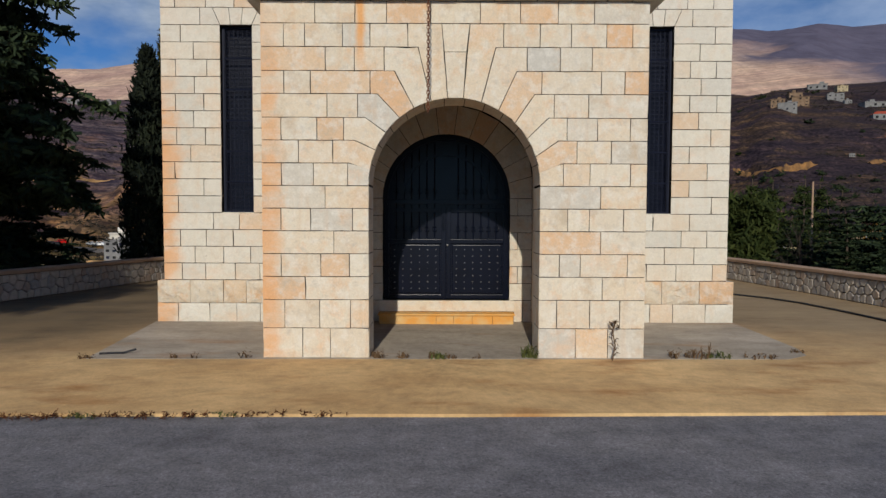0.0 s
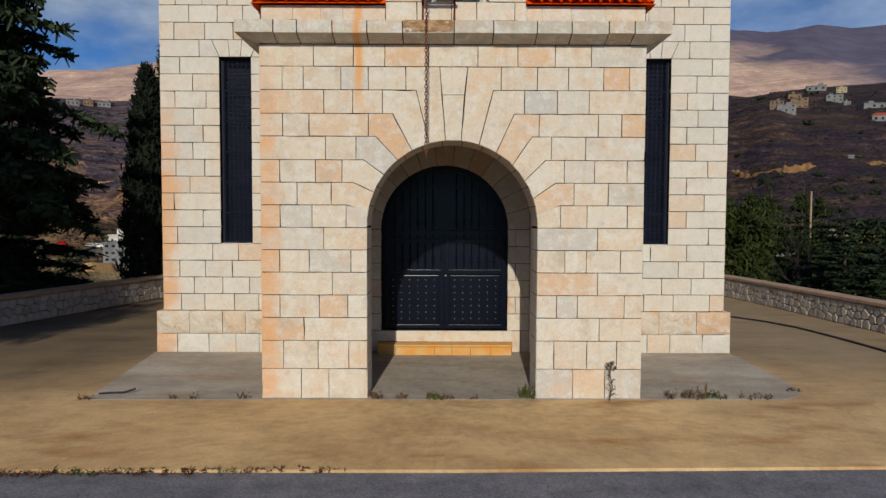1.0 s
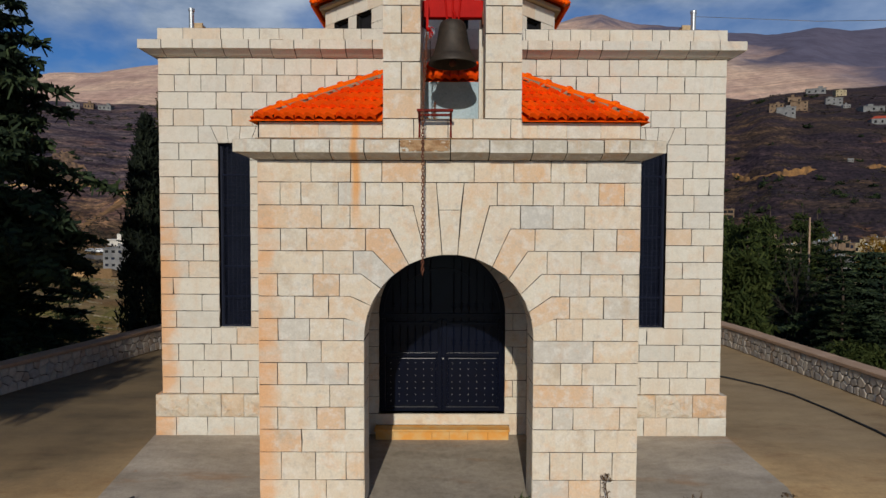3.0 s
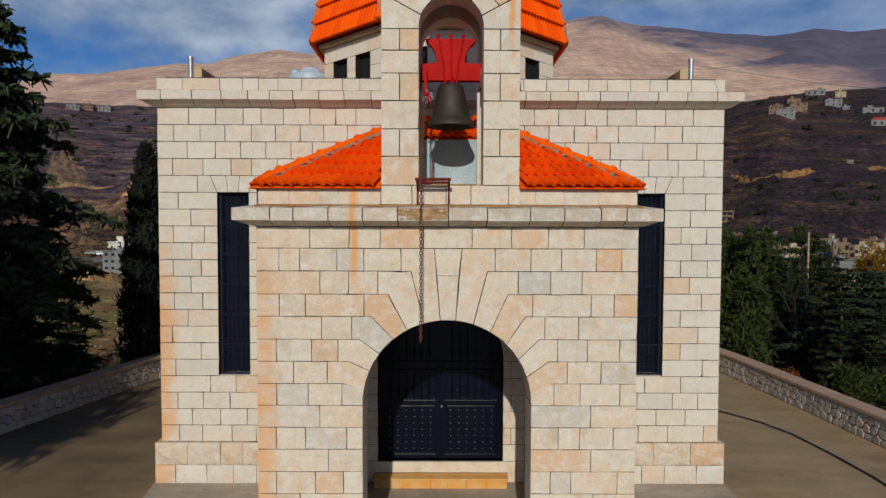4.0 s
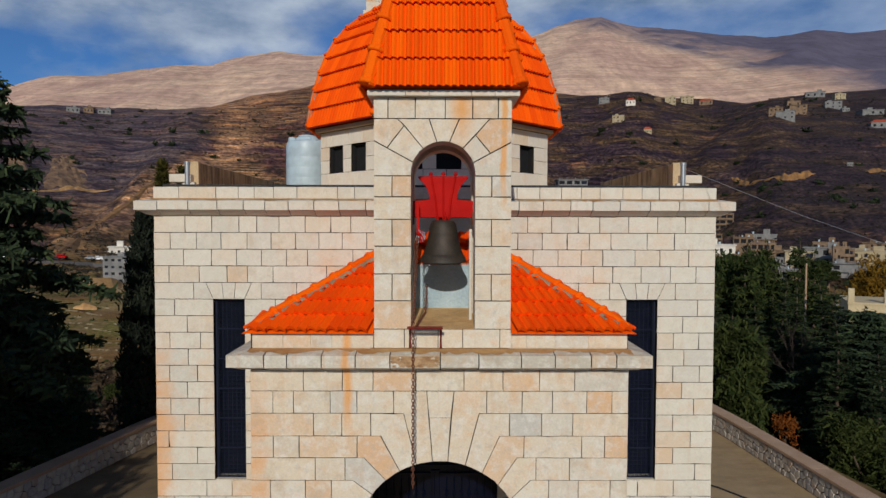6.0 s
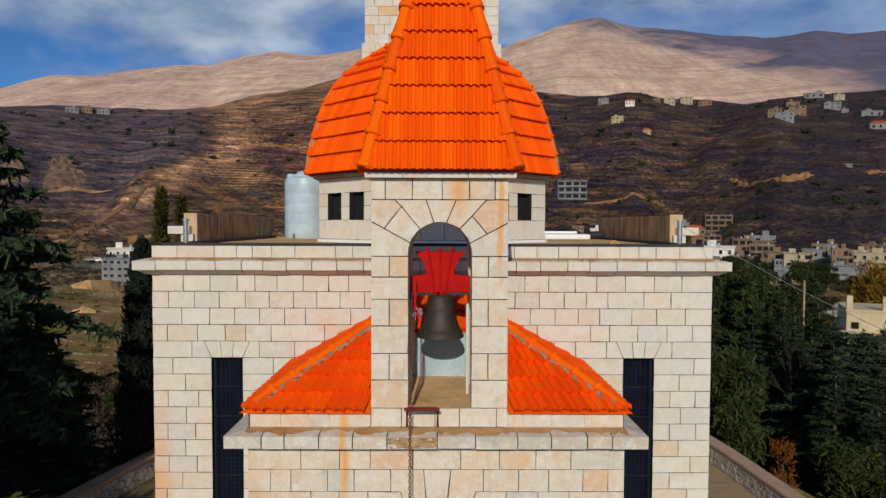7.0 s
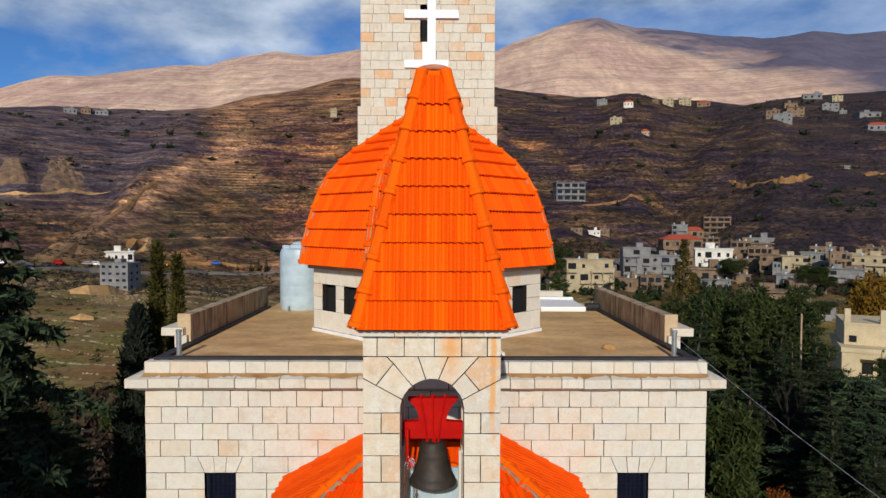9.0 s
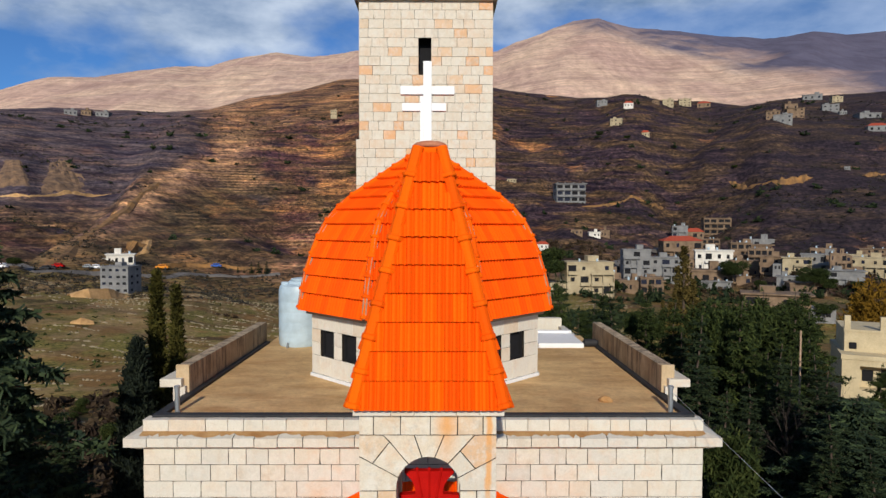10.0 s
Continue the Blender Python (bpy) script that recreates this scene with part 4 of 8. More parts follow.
def cornice(x0, x1, yf, y_back, z_wall, z_low, z_top, z_up, out, mat, parent, cuts):
    """A projecting cornice of separate stones along the front, with plain returns: a cove, an upright face and a weathered top."""
    def stone(a, b, miter0, miter1):
        dz, dy = RND.uniform(-0.005, 0.004), RND.uniform(-0.006, 0.006)
        rows = [(0.0, z_wall), (0.35 * out, z_wall + 0.25 * (z_low - z_wall)), (0.8 * out, z_low - 0.012), (out, z_low), (out, z_top), (0.0, z_up)]
        vs = []
        for x, m in ((a + 0.007, miter0), (b - 0.007, miter1)):
            for o, z in rows:
                vs.append((x + m * o, yf - o + (dy if o else 0), z + (dz if o else 0)))
            vs += [(x, yf + 0.2, z_up), (x, yf + 0.2, z_wall)]
        n = len(rows) + 2
        fs = [tuple(range(n))[::-1], tuple(range(n, 2 * n))] + [(i, (i + 1) % n, n + (i + 1) % n, n + i) for i in range(n)]
        ob = new("cornice_stone", mesh_of("cornice_stone", vs, fs, mat))
        ob.parent = parent
    ends = [x0, *cuts, x1]
    for a, b in zip(ends, ends[1:]):
        stone(a, b, -1 if a == x0 else 0, 1 if b == x1 else 0)
    # dark joint filling behind the gaps between the stones
    rows = [(0.0, z_wall + 0.004), (0.33 * out, z_wall + 0.25 * (z_low - z_wall) + 0.008), (0.92 * out, z_low + 0.006), (0.94 * out, z_top - 0.012), (0.0, z_up - 0.012)]
    bm = bmesh.new()
    ends = [[bm.verts.new((x, yf - o + 0.012, z)) for o, z in rows] for x in (x0 + 0.02, x1 - 0.02)]
    for i in range(len(rows) - 1):
        bm.faces.new((ends[0][i], ends[1][i], ends[1][i + 1], ends[0][i + 1]))
    part("joint_filling", bm, MORTAR, parent)
    # silt washed onto the weathered top, with a ragged lower edge
    bm = bmesh.new()
    n = int((x1 - x0) / 0.06)
    up = [bm.verts.new((x0 + (x1 - x0) * i / n, yf - 0.001, z_up + 0.004)) for i in range(n + 1)]
    lo = []
    for i in range(n + 1):
        f = min(max(0.62 + 0.5 * noise.noise(Vector((i * 0.13, x0, z_up))) + 0.45 * noise.noise(Vector((i * 0.9, x0, z_up + 3))), 0.08), 0.97)
        lo.append(bm.verts.new((x0 + (x1 - x0) * i / n, yf - f * out, z_up + 0.005 - (z_up - z_top) * f)))
    for i in range(n):
        bm.faces.new((lo[i], lo[i + 1], up[i + 1], up[i]))
    part("silt", bm, SILT, parent, "rust-brown silt on the cornice")
    for s, xe in ((-1, x0), (1, x1)):
        rows = [(0.0, z_wall), (0.35 * out, z_wall + 0.25 * (z_low - z_wall)), (0.8 * out, z_low - 0.012), (out, z_low), (out, z_top), (0.0, z_up), (-0.2, z_up), (-0.2, z_wall)]
        vs = [(xe + s * o, yf - max(o, 0) + 0.002, z) for o, z in rows] + [(xe + s * o, y_back, z) for o, z in rows]
        n = len(rows)
        fs = [tuple(range(n)), tuple(range(2 * n - 1, n - 1, -1))] + [(i, n + i, n + (i + 1) % n, (i + 1) % n) for i in range(n)]
        ob = new("cornice_return", mesh_of("cornice_return", vs, fs, mat))
        ob.parent = parent


cornice(-PX, PX, 0.0, MAIN_Y, PTOP, 4.645, 4.80, 4.845, 0.235, STONE_WORN, portico, [-2.23, -1.94, -1.50, -1.07, -0.63, 0.01, 0.50, 1.04, 1.47, 1.93, 2.25])
# cement bed on the cornice and the low course that carries the roof
course(4.85, 5.055, -PX + 0.03, -0.86, portico, [-2.04, -1.68, -1.40])
course(4.85, 5.055, 0.93, PX - 0.02, portico, [1.13, 1.50, 1.94])
course(4.85, 5.10, -0.86, 0.93, portico, [-0.46, -0.02, 0.30, 0.785])
for s in (-1, 1):
    bm = bmesh.new()
    box(bm, min(s * 0.9, s * (PX - 0.03)), max(s * 0.9, s * (PX - 0.03)), 0.012, MAIN_Y, 4.6, 5.05)
    part("upper_core", bm, STONE, portico)

# ---- front wall of the church ----
front = structure("wall_front", "pale limestone block front wall of the church")
WIN = [(-3.995, -3.45), (3.30, 3.845)]
WZ0, WZ1 = 1.91, 5.13
bm = bmesh.new()
for a, b, z0, z1 in ((MX0 + 0.012, WIN[0][0] - 0.004, 0.0, 6.7), (WIN[0][1] + 0.004, -1.27, 0.0, 6.7), (1.1, WIN[1][0] - 0.004, 0.0, 6.7), (WIN[1][1] + 0.004, MX1 - 0.012, 0.0, 6.7), (-1.27, 1.1, 3.6, 6.7)):
    box(bm, a, b, MAIN_Y + 0.012, MAIN_Y + 0.5, z0, z1)
for a, b in WIN:
    box(bm, a - 0.004, b + 0.004, MAIN_Y + 0.012, MAIN_Y + 0.5, 0, WZ0 - 0.004)
    box(bm, a - 0.004, b + 0.004, MAIN_Y + 0.012, MAIN_Y + 0.5, WZ1 + 0.004, 6.7)
part("core", bm, MORTAR, front)
PLANE = Matrix.Translation((0, MAIN_Y, 0))
H = (6.61 - 0.73) / 20


# upright joints of the front wall, course by course from the base up: west of the portico and east of it
JOINTS_W = [(-4.71, -4.30, -3.78, -3.35), (-4.48, -3.98, -3.51), (-4.73, -4.28, -3.81), (-4.15, -3.70), (-4.76,), (-4.31,), (-4.81,), (-4.53,), (-4.77, -4.27), (-4.47,), (-4.78, -4.29), (-4.45,), (-4.77, -4.23), (-4.46,), (-4.68,), (-4.34,),
            (-4.77, -4.24, -3.75, -3.39, -2.94), (-4.51, -4.02, -3.58, -3.14, -2.70, -2.33), (-4.74, -4.28, -3.85, -3.39, -2.97, -2.54, -2.13, -1.72, -1.29), (-4.48, -4.01, -3.53, -3.22, -2.83, -2.37, -1.92, -1.57)]
JOINTS_E = [(3.44, 3.96, 4.60), (3.75, 4.27), (3.41, 4.04, 4.49), (3.54, 4.18), (4.56,), (4.16,), (4.47,), (4.15,), (4.52,), (4.30,), (4.14, 4.61), (4.33,), (4.14, 4.59), (4.30,), (4.56,), (4.16,),
            (2.71, 3.05, 3.55, 4.07, 4.52), (1.64, 2.08, 2.49, 2.87, 3.44, 3.88, 4.39), (1.37, 1.80, 2.24, 2.63, 3.01, 3.65, 4.13), (1.54, 1.96, 2.43, 2.81, 3.32, 3.83, 4.32)]


def filled(cuts, x0, x1, most=0.95):
    """The cuts between x0 and x1, with more of them where two lie too far apart."""
    out, last = [], x0
    for c in [c for c in sorted(cuts) if x0 + 0.08 < c < x1 - 0.08] + [x1]:
        n = math.ceil((c - last) / most - 1e-6)
        out += [last + (c - last) * i / n for i in range(1, n)] + [c]
        last = c
    return out[:-1]


def ashlar(k, z0, z1, x0, x1):
    course(z0, z1, x0, x1, front, filled(JOINTS_W[k] + JOINTS_E[k], x0, x1), STONE_PALE, PLANE, joint=0.0056)


for k in range(20):
    z0, z1 = 0.73 + k * H, 0.73 + (k + 1) * H
    if 4 <= k <= 14:
        ashlar(k, z0, z1, MX0, WIN[0][0])
        ashlar(k, z0, z1, WIN[0][1], -2.36)
        ashlar(k, z0, z1, 2.36, WIN[1][0])
        ashlar(k, z0, z1, WIN[1][1], MX1)
    elif k == 15:
        for a, b in WIN:
            w = (b - a) / 3
            tops = [a - 0.13, a + w - 0.03, b - w + 0.03, b + 0.13]
            bots = [a, a + w, b - w, b]
            for i in range(3):
                block([(bots[i], z0), (bots[i + 1], z0), (tops[i + 1], z1), (tops[i], z1)], front, STONE_PALE, PLANE)
            outer = a - 0.345 if a < 0 else a - 0.3
            block([(outer, z0), (a, z0), (a - 0.13, z1), (outer, z1)], front, STONE_PALE, PLANE)
            outer = b + 0.3 if a < 0 else b + 0.315
            block([(b, z0), (outer, z0), (outer, z1), (b + 0.13, z1)], front, STONE_PALE, PLANE)
        ashlar(k, z0, z1, MX0, WIN[0][0] - 0.345)
        ashlar(k, z0, z1, WIN[0][1] + 0.3, -1.9)
        ashlar(k, z0, z1, 1.9, WIN[1][0] - 0.3)
        ashlar(k, z0, z1, WIN[1][1] + 0.315, MX1)
    elif k < 4:
        ashlar(k, z0, z1, MX0, -2.36)
        ashlar(k, z0, z1, 2.36, MX1)
    else:
        ashlar(k, z0, z1, MX0, MX1)
# rock-faced base
for x0, x1, low_cuts, high_cuts in ((MX0 - 0.09, -2.40, [-4.76, -4.21, -3.74, -3.33, -2.85], [-4.55, -3.97, -3.57, -3.05]), (2.40, MX1 + 0.09, [2.95, 3.49, 3.89, 4.46], [3.1, 3.69, 4.35])):
    course(0.0, 0.33, x0, x1, front, low_cuts, STONE_PALE, Matrix.Translation((0, 2.86, 0)), size=(0.4, 0.66), rock=0.012, depth=0.09)
    course(0.33, 0.73, x0, x1, front, high_cuts, STONE_ROCK, Matrix.Translation((0, 2.86, 0)), size=(0.4, 0.75), rock=0.034, depth=0.09)
for s, xe in ((-1, MX0), (1, MX1)):
    bm = bmesh.new()
    box(bm, min(xe, xe + s * 0.085), max(xe, xe + s * 0.085), 2.87, 4.5, 0, 0.725)
    part("base_return", bm, STONE_PALE, front)
    bm = bmesh.new()
    box(bm, min(xe, xe - s * 0.5), max(xe, xe - s * 0.5), MAIN_Y + 0.03, 4.6, 0, 7.05)
    part("side_wall", bm, STONE_PALE, front)
cornice(MX0, MX1, MAIN_Y, 4.5, 6.61, 6.71, 6.86, 6.91, 0.235, STONE_PALE, front, [-4.86, -4.33, -3.83, -3.38, -3.01, -2.61, -2.17, -1.74, -1.28, -0.8, -0.3, 0.3, 0.85, 1.36, 1.78, 2.25, 2.63, 3.10, 3.62, 4.12, 4.63])
course(6.91, 7.12, MX0, MX1, front, [-4.58, -3.93, -3.54, -3.26, -2.92, -2.51, -1.80, -1.50, -0.9, -0.3, 0.3, 0.9, 1.35, 1.75, 2.13, 2.48, 2.81, 3.21, 3.55, 3.85, 4.27], STONE_PALE, PLANE, depth=0.25)

# narrow windows behind iron lattices
for i, (a, b) in enumerate(WIN):
    w = tagged(new(f"window_{i + 1}"), "tall narrow window behind a dark iron lattice", "window", kind="structure")
    bm = bmesh.new()
    box(bm, a - 0.01, b + 0.01, MAIN_Y + 0.3, MAIN_Y + 0.32, WZ0 - 0.01, WZ1 + 0.01)
    part("pane", bm, BLACK, w, "dark glass")
    bm = bmesh.new()
    for k in range(7):
        x = a + (b - a) * (k + 0.5) / 7
        tube(bm, [(x, MAIN_Y + 0.12, WZ0), (x, MAIN_Y + 0.12, WZ1)], 0.008, 4)
    n = 42
    for k in range(1, n):
        z = WZ0 + (WZ1 - WZ0) * k / n
        tube(bm, [(a, MAIN_Y + 0.115, z), (b, MAIN_Y + 0.115, z)], 0.006 if k % 7 else 0.016, 4)
    for k in range(n):
        z = WZ0 + (WZ1 - WZ0) * (k + 0.5) / n
        for j in range(6):
            x = a + (b - a) * (j + 1) / 7
            tube(bm, [(x + 0.022 * math.cos(q), MAIN_Y + 0.11, z + 0.022 * math.sin(q)) for q in np.linspace(0, 2 * math.pi, 7)], 0.005, 3, False)
    part("lattice", bm, GRILLE, w, "dark iron lattice of bars and rings")
    bm = bmesh.new()
    for x in (a, b - 0.03):
        box(bm, x, x + 0.03, MAIN_Y + 0.1, MAIN_Y + 0.13, WZ0, WZ1)
    for z in (WZ0, WZ1 - 0.03):
        box(bm, a + 0.03, b - 0.03, MAIN_Y + 0.1, MAIN_Y + 0.13, z, z + 0.03)
    part("frame", bm, GRILLE, w)
    bm = bmesh.new()
    box(bm, a, b, MAIN_Y + 0.012, MAIN_Y + 0.3, WZ0 - 0.05, WZ0 + 0.004)
    part("sill", bm, STONE_PALE, w)

# ---- the door ----
DX0, DX1, DZ0 = -1.19, 1.03, 0.38
DC, DR = (DX0 + DX1) / 2, (DX1 - DX0) / 2
DSP = 2.17
inner = structure("wall_porch", "grey limestone wall round the door inside the porch")
wall_with_hole("core", -1.42, 1.42, 0, 4.0, MAIN_Y + 0.012, MAIN_Y + 0.32, arch_hole(DC, DR + 0.004, DZ0 - 0.0, DSP), MORTAR, inner)
for k in range(6):
    z0, z1 = DZ0 + k * 0.298, DZ0 + (k + 1) * 0.298
    course(z0, z1, -1.42, DX0, inner, [], STONE, PLANE)
    course(z0, z1, DX1, 1.42, inner, [DX1 + RND.choice((0.14, 0.25))] if k % 2 else [], STONE, PLANE)
course(0.0, DZ0, -1.42, DX0 - 0.05, inner, [], STONE, PLANE)
course(0.0, DZ0, DX1 + 0.08, 1.42, inner, [1.27], STONE, PLANE)
nv = 13
for k in range(nv):
    a0, a1 = 180 * k / nv, 180 * (k + 1) / nv
    ro = 1.62
    poly = arc(DC, DSP, DR, a0, a1, 3) + [(max(min(DC + ro * math.cos(radians(a)), 1.415), -1.415), DSP + ro * math.sin(radians(a))) for a in (a1, a0)]
    block(poly, inner, STONE, PLANE)

door = tagged(new("door_1"), "closed black iron double door with studded lower panels", "door", kind="structure")
DY = MAIN_Y + 0.10
bm = bmesh.new()
prism(bm, arch_hole(DC, DR, DZ0, DSP), DY + 0.03, DY + 0.06)
part("backing", bm, BLACK, door)
for s in (-1, 1):
    x0, x1 = (DX0 + 0.03, DC - 0.01) if s < 0 else (DC + 0.01, DX1 - 0.03)
    leaf = bmesh.new()
    for a, b in ((x0, x0 + 0.07), (x1 - 0.07, x1)):
        box(leaf, a, b, DY - 0.02, DY + 0.03, DZ0 + 0.02, DSP - 0.12, 0.004)
    for z in (DZ0 + 0.02, DZ0 + 1.0, DZ0 + 1.55):
        box(leaf, x0 + 0.07, x1 - 0.07, DY - 0.015, DY + 0.03, z, z + 0.07, 0.004)
    leaf = part("leaf", leaf, BLACK, door)
    bm = bmesh.new()
    box(bm, x0 + 0.1, x1 - 0.1, DY - 0.005, DY + 0.03, DZ0 + 0.12, DZ0 + 0.97, 0.008)
    part("panel", bm, BLACK, leaf)
    bm = bmesh.new()
    for k in range(6):
        x = x0 + 0.13 + (x1 - x0 - 0.26) * (k + 0.5) / 6
        top = DSP + math.sqrt(max((DR - 0.12) ** 2 - (x - DC) ** 2, 0)) if abs(x - DC) < DR - 0.12 else DSP
        tube(bm, [(x, DY + 0.005, DZ0 + 1.07), (x, DY + 0.005, top)], 0.011, 6)
        for z in (DZ0 + 1.25, DSP + 0.12):
            tube(bm, [(x + 0.045 * math.cos(q), DY + 0.005, z + 0.045 * math.sin(q)) for q in np.linspace(0, 2 * math.pi, 9)], 0.007, 4, False)
    part("bars", bm, BLACK, leaf)
    for r in range(7):
        for c in range(6):
            x = x0 + 0.17 + (x1 - x0 - 0.34) * c / 5
            z = DZ0 + 0.2 + 0.115 * r
            if r == 0 and c == 0:
                bm = bmesh.new()
                bmesh.ops.create_uvsphere(bm, u_segments=6, v_segments=4, radius=0.0085)
                stud = part("stud", bm, STUD, leaf, "pale metal stud", Matrix.Translation((x, DY - 0.008, z)))
            else:
                o = new("stud", stud.data)
                o.location = (x, DY - 0.008, z)
                o.parent = leaf
for r0, r1 in ((DR - 0.08, DR), (DR - 0.36, DR - 0.31)):
    bm = bmesh.new()
    n = 24
    vs = []
    for rr in (r0, r1):
        vs.append([(DC + rr * math.cos(math.pi * i / n), DSP + rr * math.sin(math.pi * i / n)) for i in range(n + 1)])
    prism(bm, vs[1] + vs[0][::-1], DY - 0.01, DY + 0.03)
    part("arched_rail", bm, BLACK, door)
bm = bmesh.new()
box(bm, DX0 + 0.05, DX1 - 0.05, DY - 0.012, DY + 0.03, DSP - 0.1, DSP - 0.02, 0.004)
part("transom", bm, BLACK, door)
bm = bmesh.new()
bmesh.ops.create_uvsphere(bm, u_segments=10, v_segments=8, radius=0.018)
part("door_knob", bm, STUD, door, "small brass knob", Matrix.Translation((DC + 0.02, DY - 0.04, DZ0 + 0.97)))

steps = structure("steps", "two worn ochre stone steps below the door", "steps")
bm = bmesh.new()
box(bm, DX0 - 0.055, DX1 + 0.085, MAIN_Y - 0.04, MAIN_Y + 0.33, 0.19, DZ0, 0.006)
part("upper_step", bm, STONE, steps)
bm = bmesh.new()
box(bm, DX0 - 0.06, DX1 + 0.07, 2.62, MAIN_Y - 0.045, 0.15, 0.188, 0.012)
part("tread", bm, STONE_STEP, steps)
xs = [DX0 - 0.04, -0.92, -0.25, 0.05, 0.37, 0.72, DX1 + 0.05]
for a, b in zip(xs, xs[1:]):
    bm = bmesh.new()
    box(bm, a + 0.002, b - 0.002, 2.65, MAIN_Y, 0.0, 0.148, 0.004)
    part("riser_stone", bm, STONE_STEP, steps)

# rust crust on the cornice below the pulley
bm = bmesh.new()
n, m = 72, 18
grid = [[bm.verts.new((-0.62 + 0.62 * i / n, -0.2505 - 0.010 * noise.noise(Vector((i * 0.16, j * 0.25, 2))), 4.655 + 0.142 * j / m)) for j in range(m + 1)] for i in range(n + 1)]
for i in range(n):
    for j in range(m):
        inner = min(i, n - 1 - i) / 18 + 0.07 * j
        if noise.noise(Vector((i * 0.11, j * 0.17, 5))) + 0.35 * noise.noise(Vector((i * 0.4, j * 0.5, 8))) + inner * 0.45 > 0.25:
            bm.faces.new((grid[i][j], grid[i + 1][j], grid[i + 1][j + 1], grid[i][j + 1]))
for v in [v for v in bm.verts if not v.link_faces]:
    bm.verts.remove(v)
part("rust_crust", bm, RUSTCRUST, portico, "brown rust crust on the cornice")

# ---- roof tiles ----


def tile_mesh(width=0.2, length=0.41, lift=0.055, rolls=2, high=0.052, lip=0.053, mat=None):
    """A clay tile lying in x (across), y (up the slope); z is out of the roof."""
    xs = np.linspace(0, width, rolls * 10 + 1)
    u = (xs / width * rolls) % 1.0
    hs = high * np.interp(u, [0.0, 0.12, 0.25, 0.45, 0.60, 0.75, 0.9, 1.0], [0.0, 0.75, 1.0, 0.95, 0.72, 0.35, 0.06, 0.0])
    n = len(xs)
    top = [(x - width / 2, 0.0, h + lift) for x, h in zip(xs, hs)] + [(x - width / 2, length, h + 0.004) for x, h in zip(xs, hs)]
    lip = [(x - width / 2, 0.0, h + lift) for x, h in zip(xs, hs)] + [(x - width / 2, 0.012, h + lift - lip) for x, h in zip(xs, hs)]
    vs = top + lip
    fs = [(i, i + 1, n + i + 1, n + i) for i in range(n - 1)] + [(3 * n + i, 3 * n + i + 1, 2 * n + i + 1, 2 * n + i) for i in range(n - 1)]
    me = mesh_of("tile", vs, fs, mat or TILE)
    for p in me.polygons[:n - 1]:
        p.use_smooth = True
    return me


TILE_ME = tile_mesh()
TILE_DOME = tile_mesh(0.2, 0.41, 0.078, 2, 0.05, 0.075, TILE_MID)
TILE_WIDE = tile_mesh(0.25, 0.42, 0.056, 2, 0.040, 0.056, TILE_RED)
TILE_LOW = tile_mesh(0.25, 0.42, 0.03, 2, 0.03, 0.03, TILE_RED)
GAUGE = 0.37


def tiled_face(left, right, parent, stuff=False, wide=0.2, mesh=None, gauge=None):
    """Tiles between two polylines that climb the face's left and right edges, from the eave up."""
    left, right = [Vector(p) for p in left], [Vector(p) for p in right]

    def along(line, d):
        for a, b in zip(line, line[1:]):
            l = (b - a).length
            if d <= l:
                return a.lerp(b, d / l)
            d -= l
        return line[-1].copy()
    mids = [(a + b) / 2 for a, b in zip(left, right)]
    length = sum((b - a).length for a, b in zip(mids, mids[1:]))
    lsc = sum((b - a).length for a, b in zip(left, left[1:])) / length
    rsc = sum((b - a).length for a, b in zip(right, right[1:])) / length
    rows = int(length / gauge) if gauge else max(1, round(length / GAUGE))
    g = gauge or length / rows
    vs, fs = [], []
    joined_v, joined_f = [], []
    for k in range(rows):
        d0, d1 = k * g, (k + 1) * g if k < rows - 1 else length
        l0, r0, l1, r1 = along(left, d0 * lsc), along(right, d0 * rsc), along(left, d1 * lsc), along(right, d1 * rsc)
        m0, m1 = (l0 + r0) / 2, (l1 + r1) / 2
        up = (m1 - m0).normalized()
        across = (r0 - l0).normalized() if (r0 - l0).length > 1e-4 else (right[0] - left[0]).normalized()
        out = across.cross(up).normalized()
        w0, w1 = (r0 - l0).dot(across), (r1 - l1).dot(across)
        base = len(vs)
        vs += [l0 - out * 0.02, r0 - out * 0.02, r1 - out * 0.02, l1 - out * 0.02]
        fs.append((base, base + 1, base + 2, base + 3))
        w = max((w0 + w1) / 2, 0.06)
        n = max(1, round(w / wide))
        tw = w / n
        for i in range(n):
            c = m0 + across * (tw * (i + 0.5) - w / 2) + out * RND.uniform(0, 0.004)
            M = Matrix(((across.x * tw / wide, up.x, out.x, c.x), (across.y * tw / wide, up.y, out.y, c.y), (across.z * tw / wide, up.z, out.z, c.z), (0, 0, 0, 1)))
            if stuff:
                b = len(joined_v)
                src_me = mesh or TILE_ME
                joined_v += [M @ v.co for v in src_me.vertices]
                joined_f += [tuple(b + q for q in p.vertices) for p in src_me.polygons]
            else:
                o = new("tile", mesh or (TILE_WIDE if wide > 0.22 else TILE_ME))
                o.matrix_world = M
                o.parent = parent
    ob = new("roof_deck", mesh_of("roof_deck", vs, fs, TILE))
    ob.parent = parent
    if stuff:
        o = new("tiles", mesh_of("tiles", joined_v, joined_f, (mesh or TILE_ME).materials[0]))
        o.parent = parent
        tagged(o, kind="stuff")
    return rows


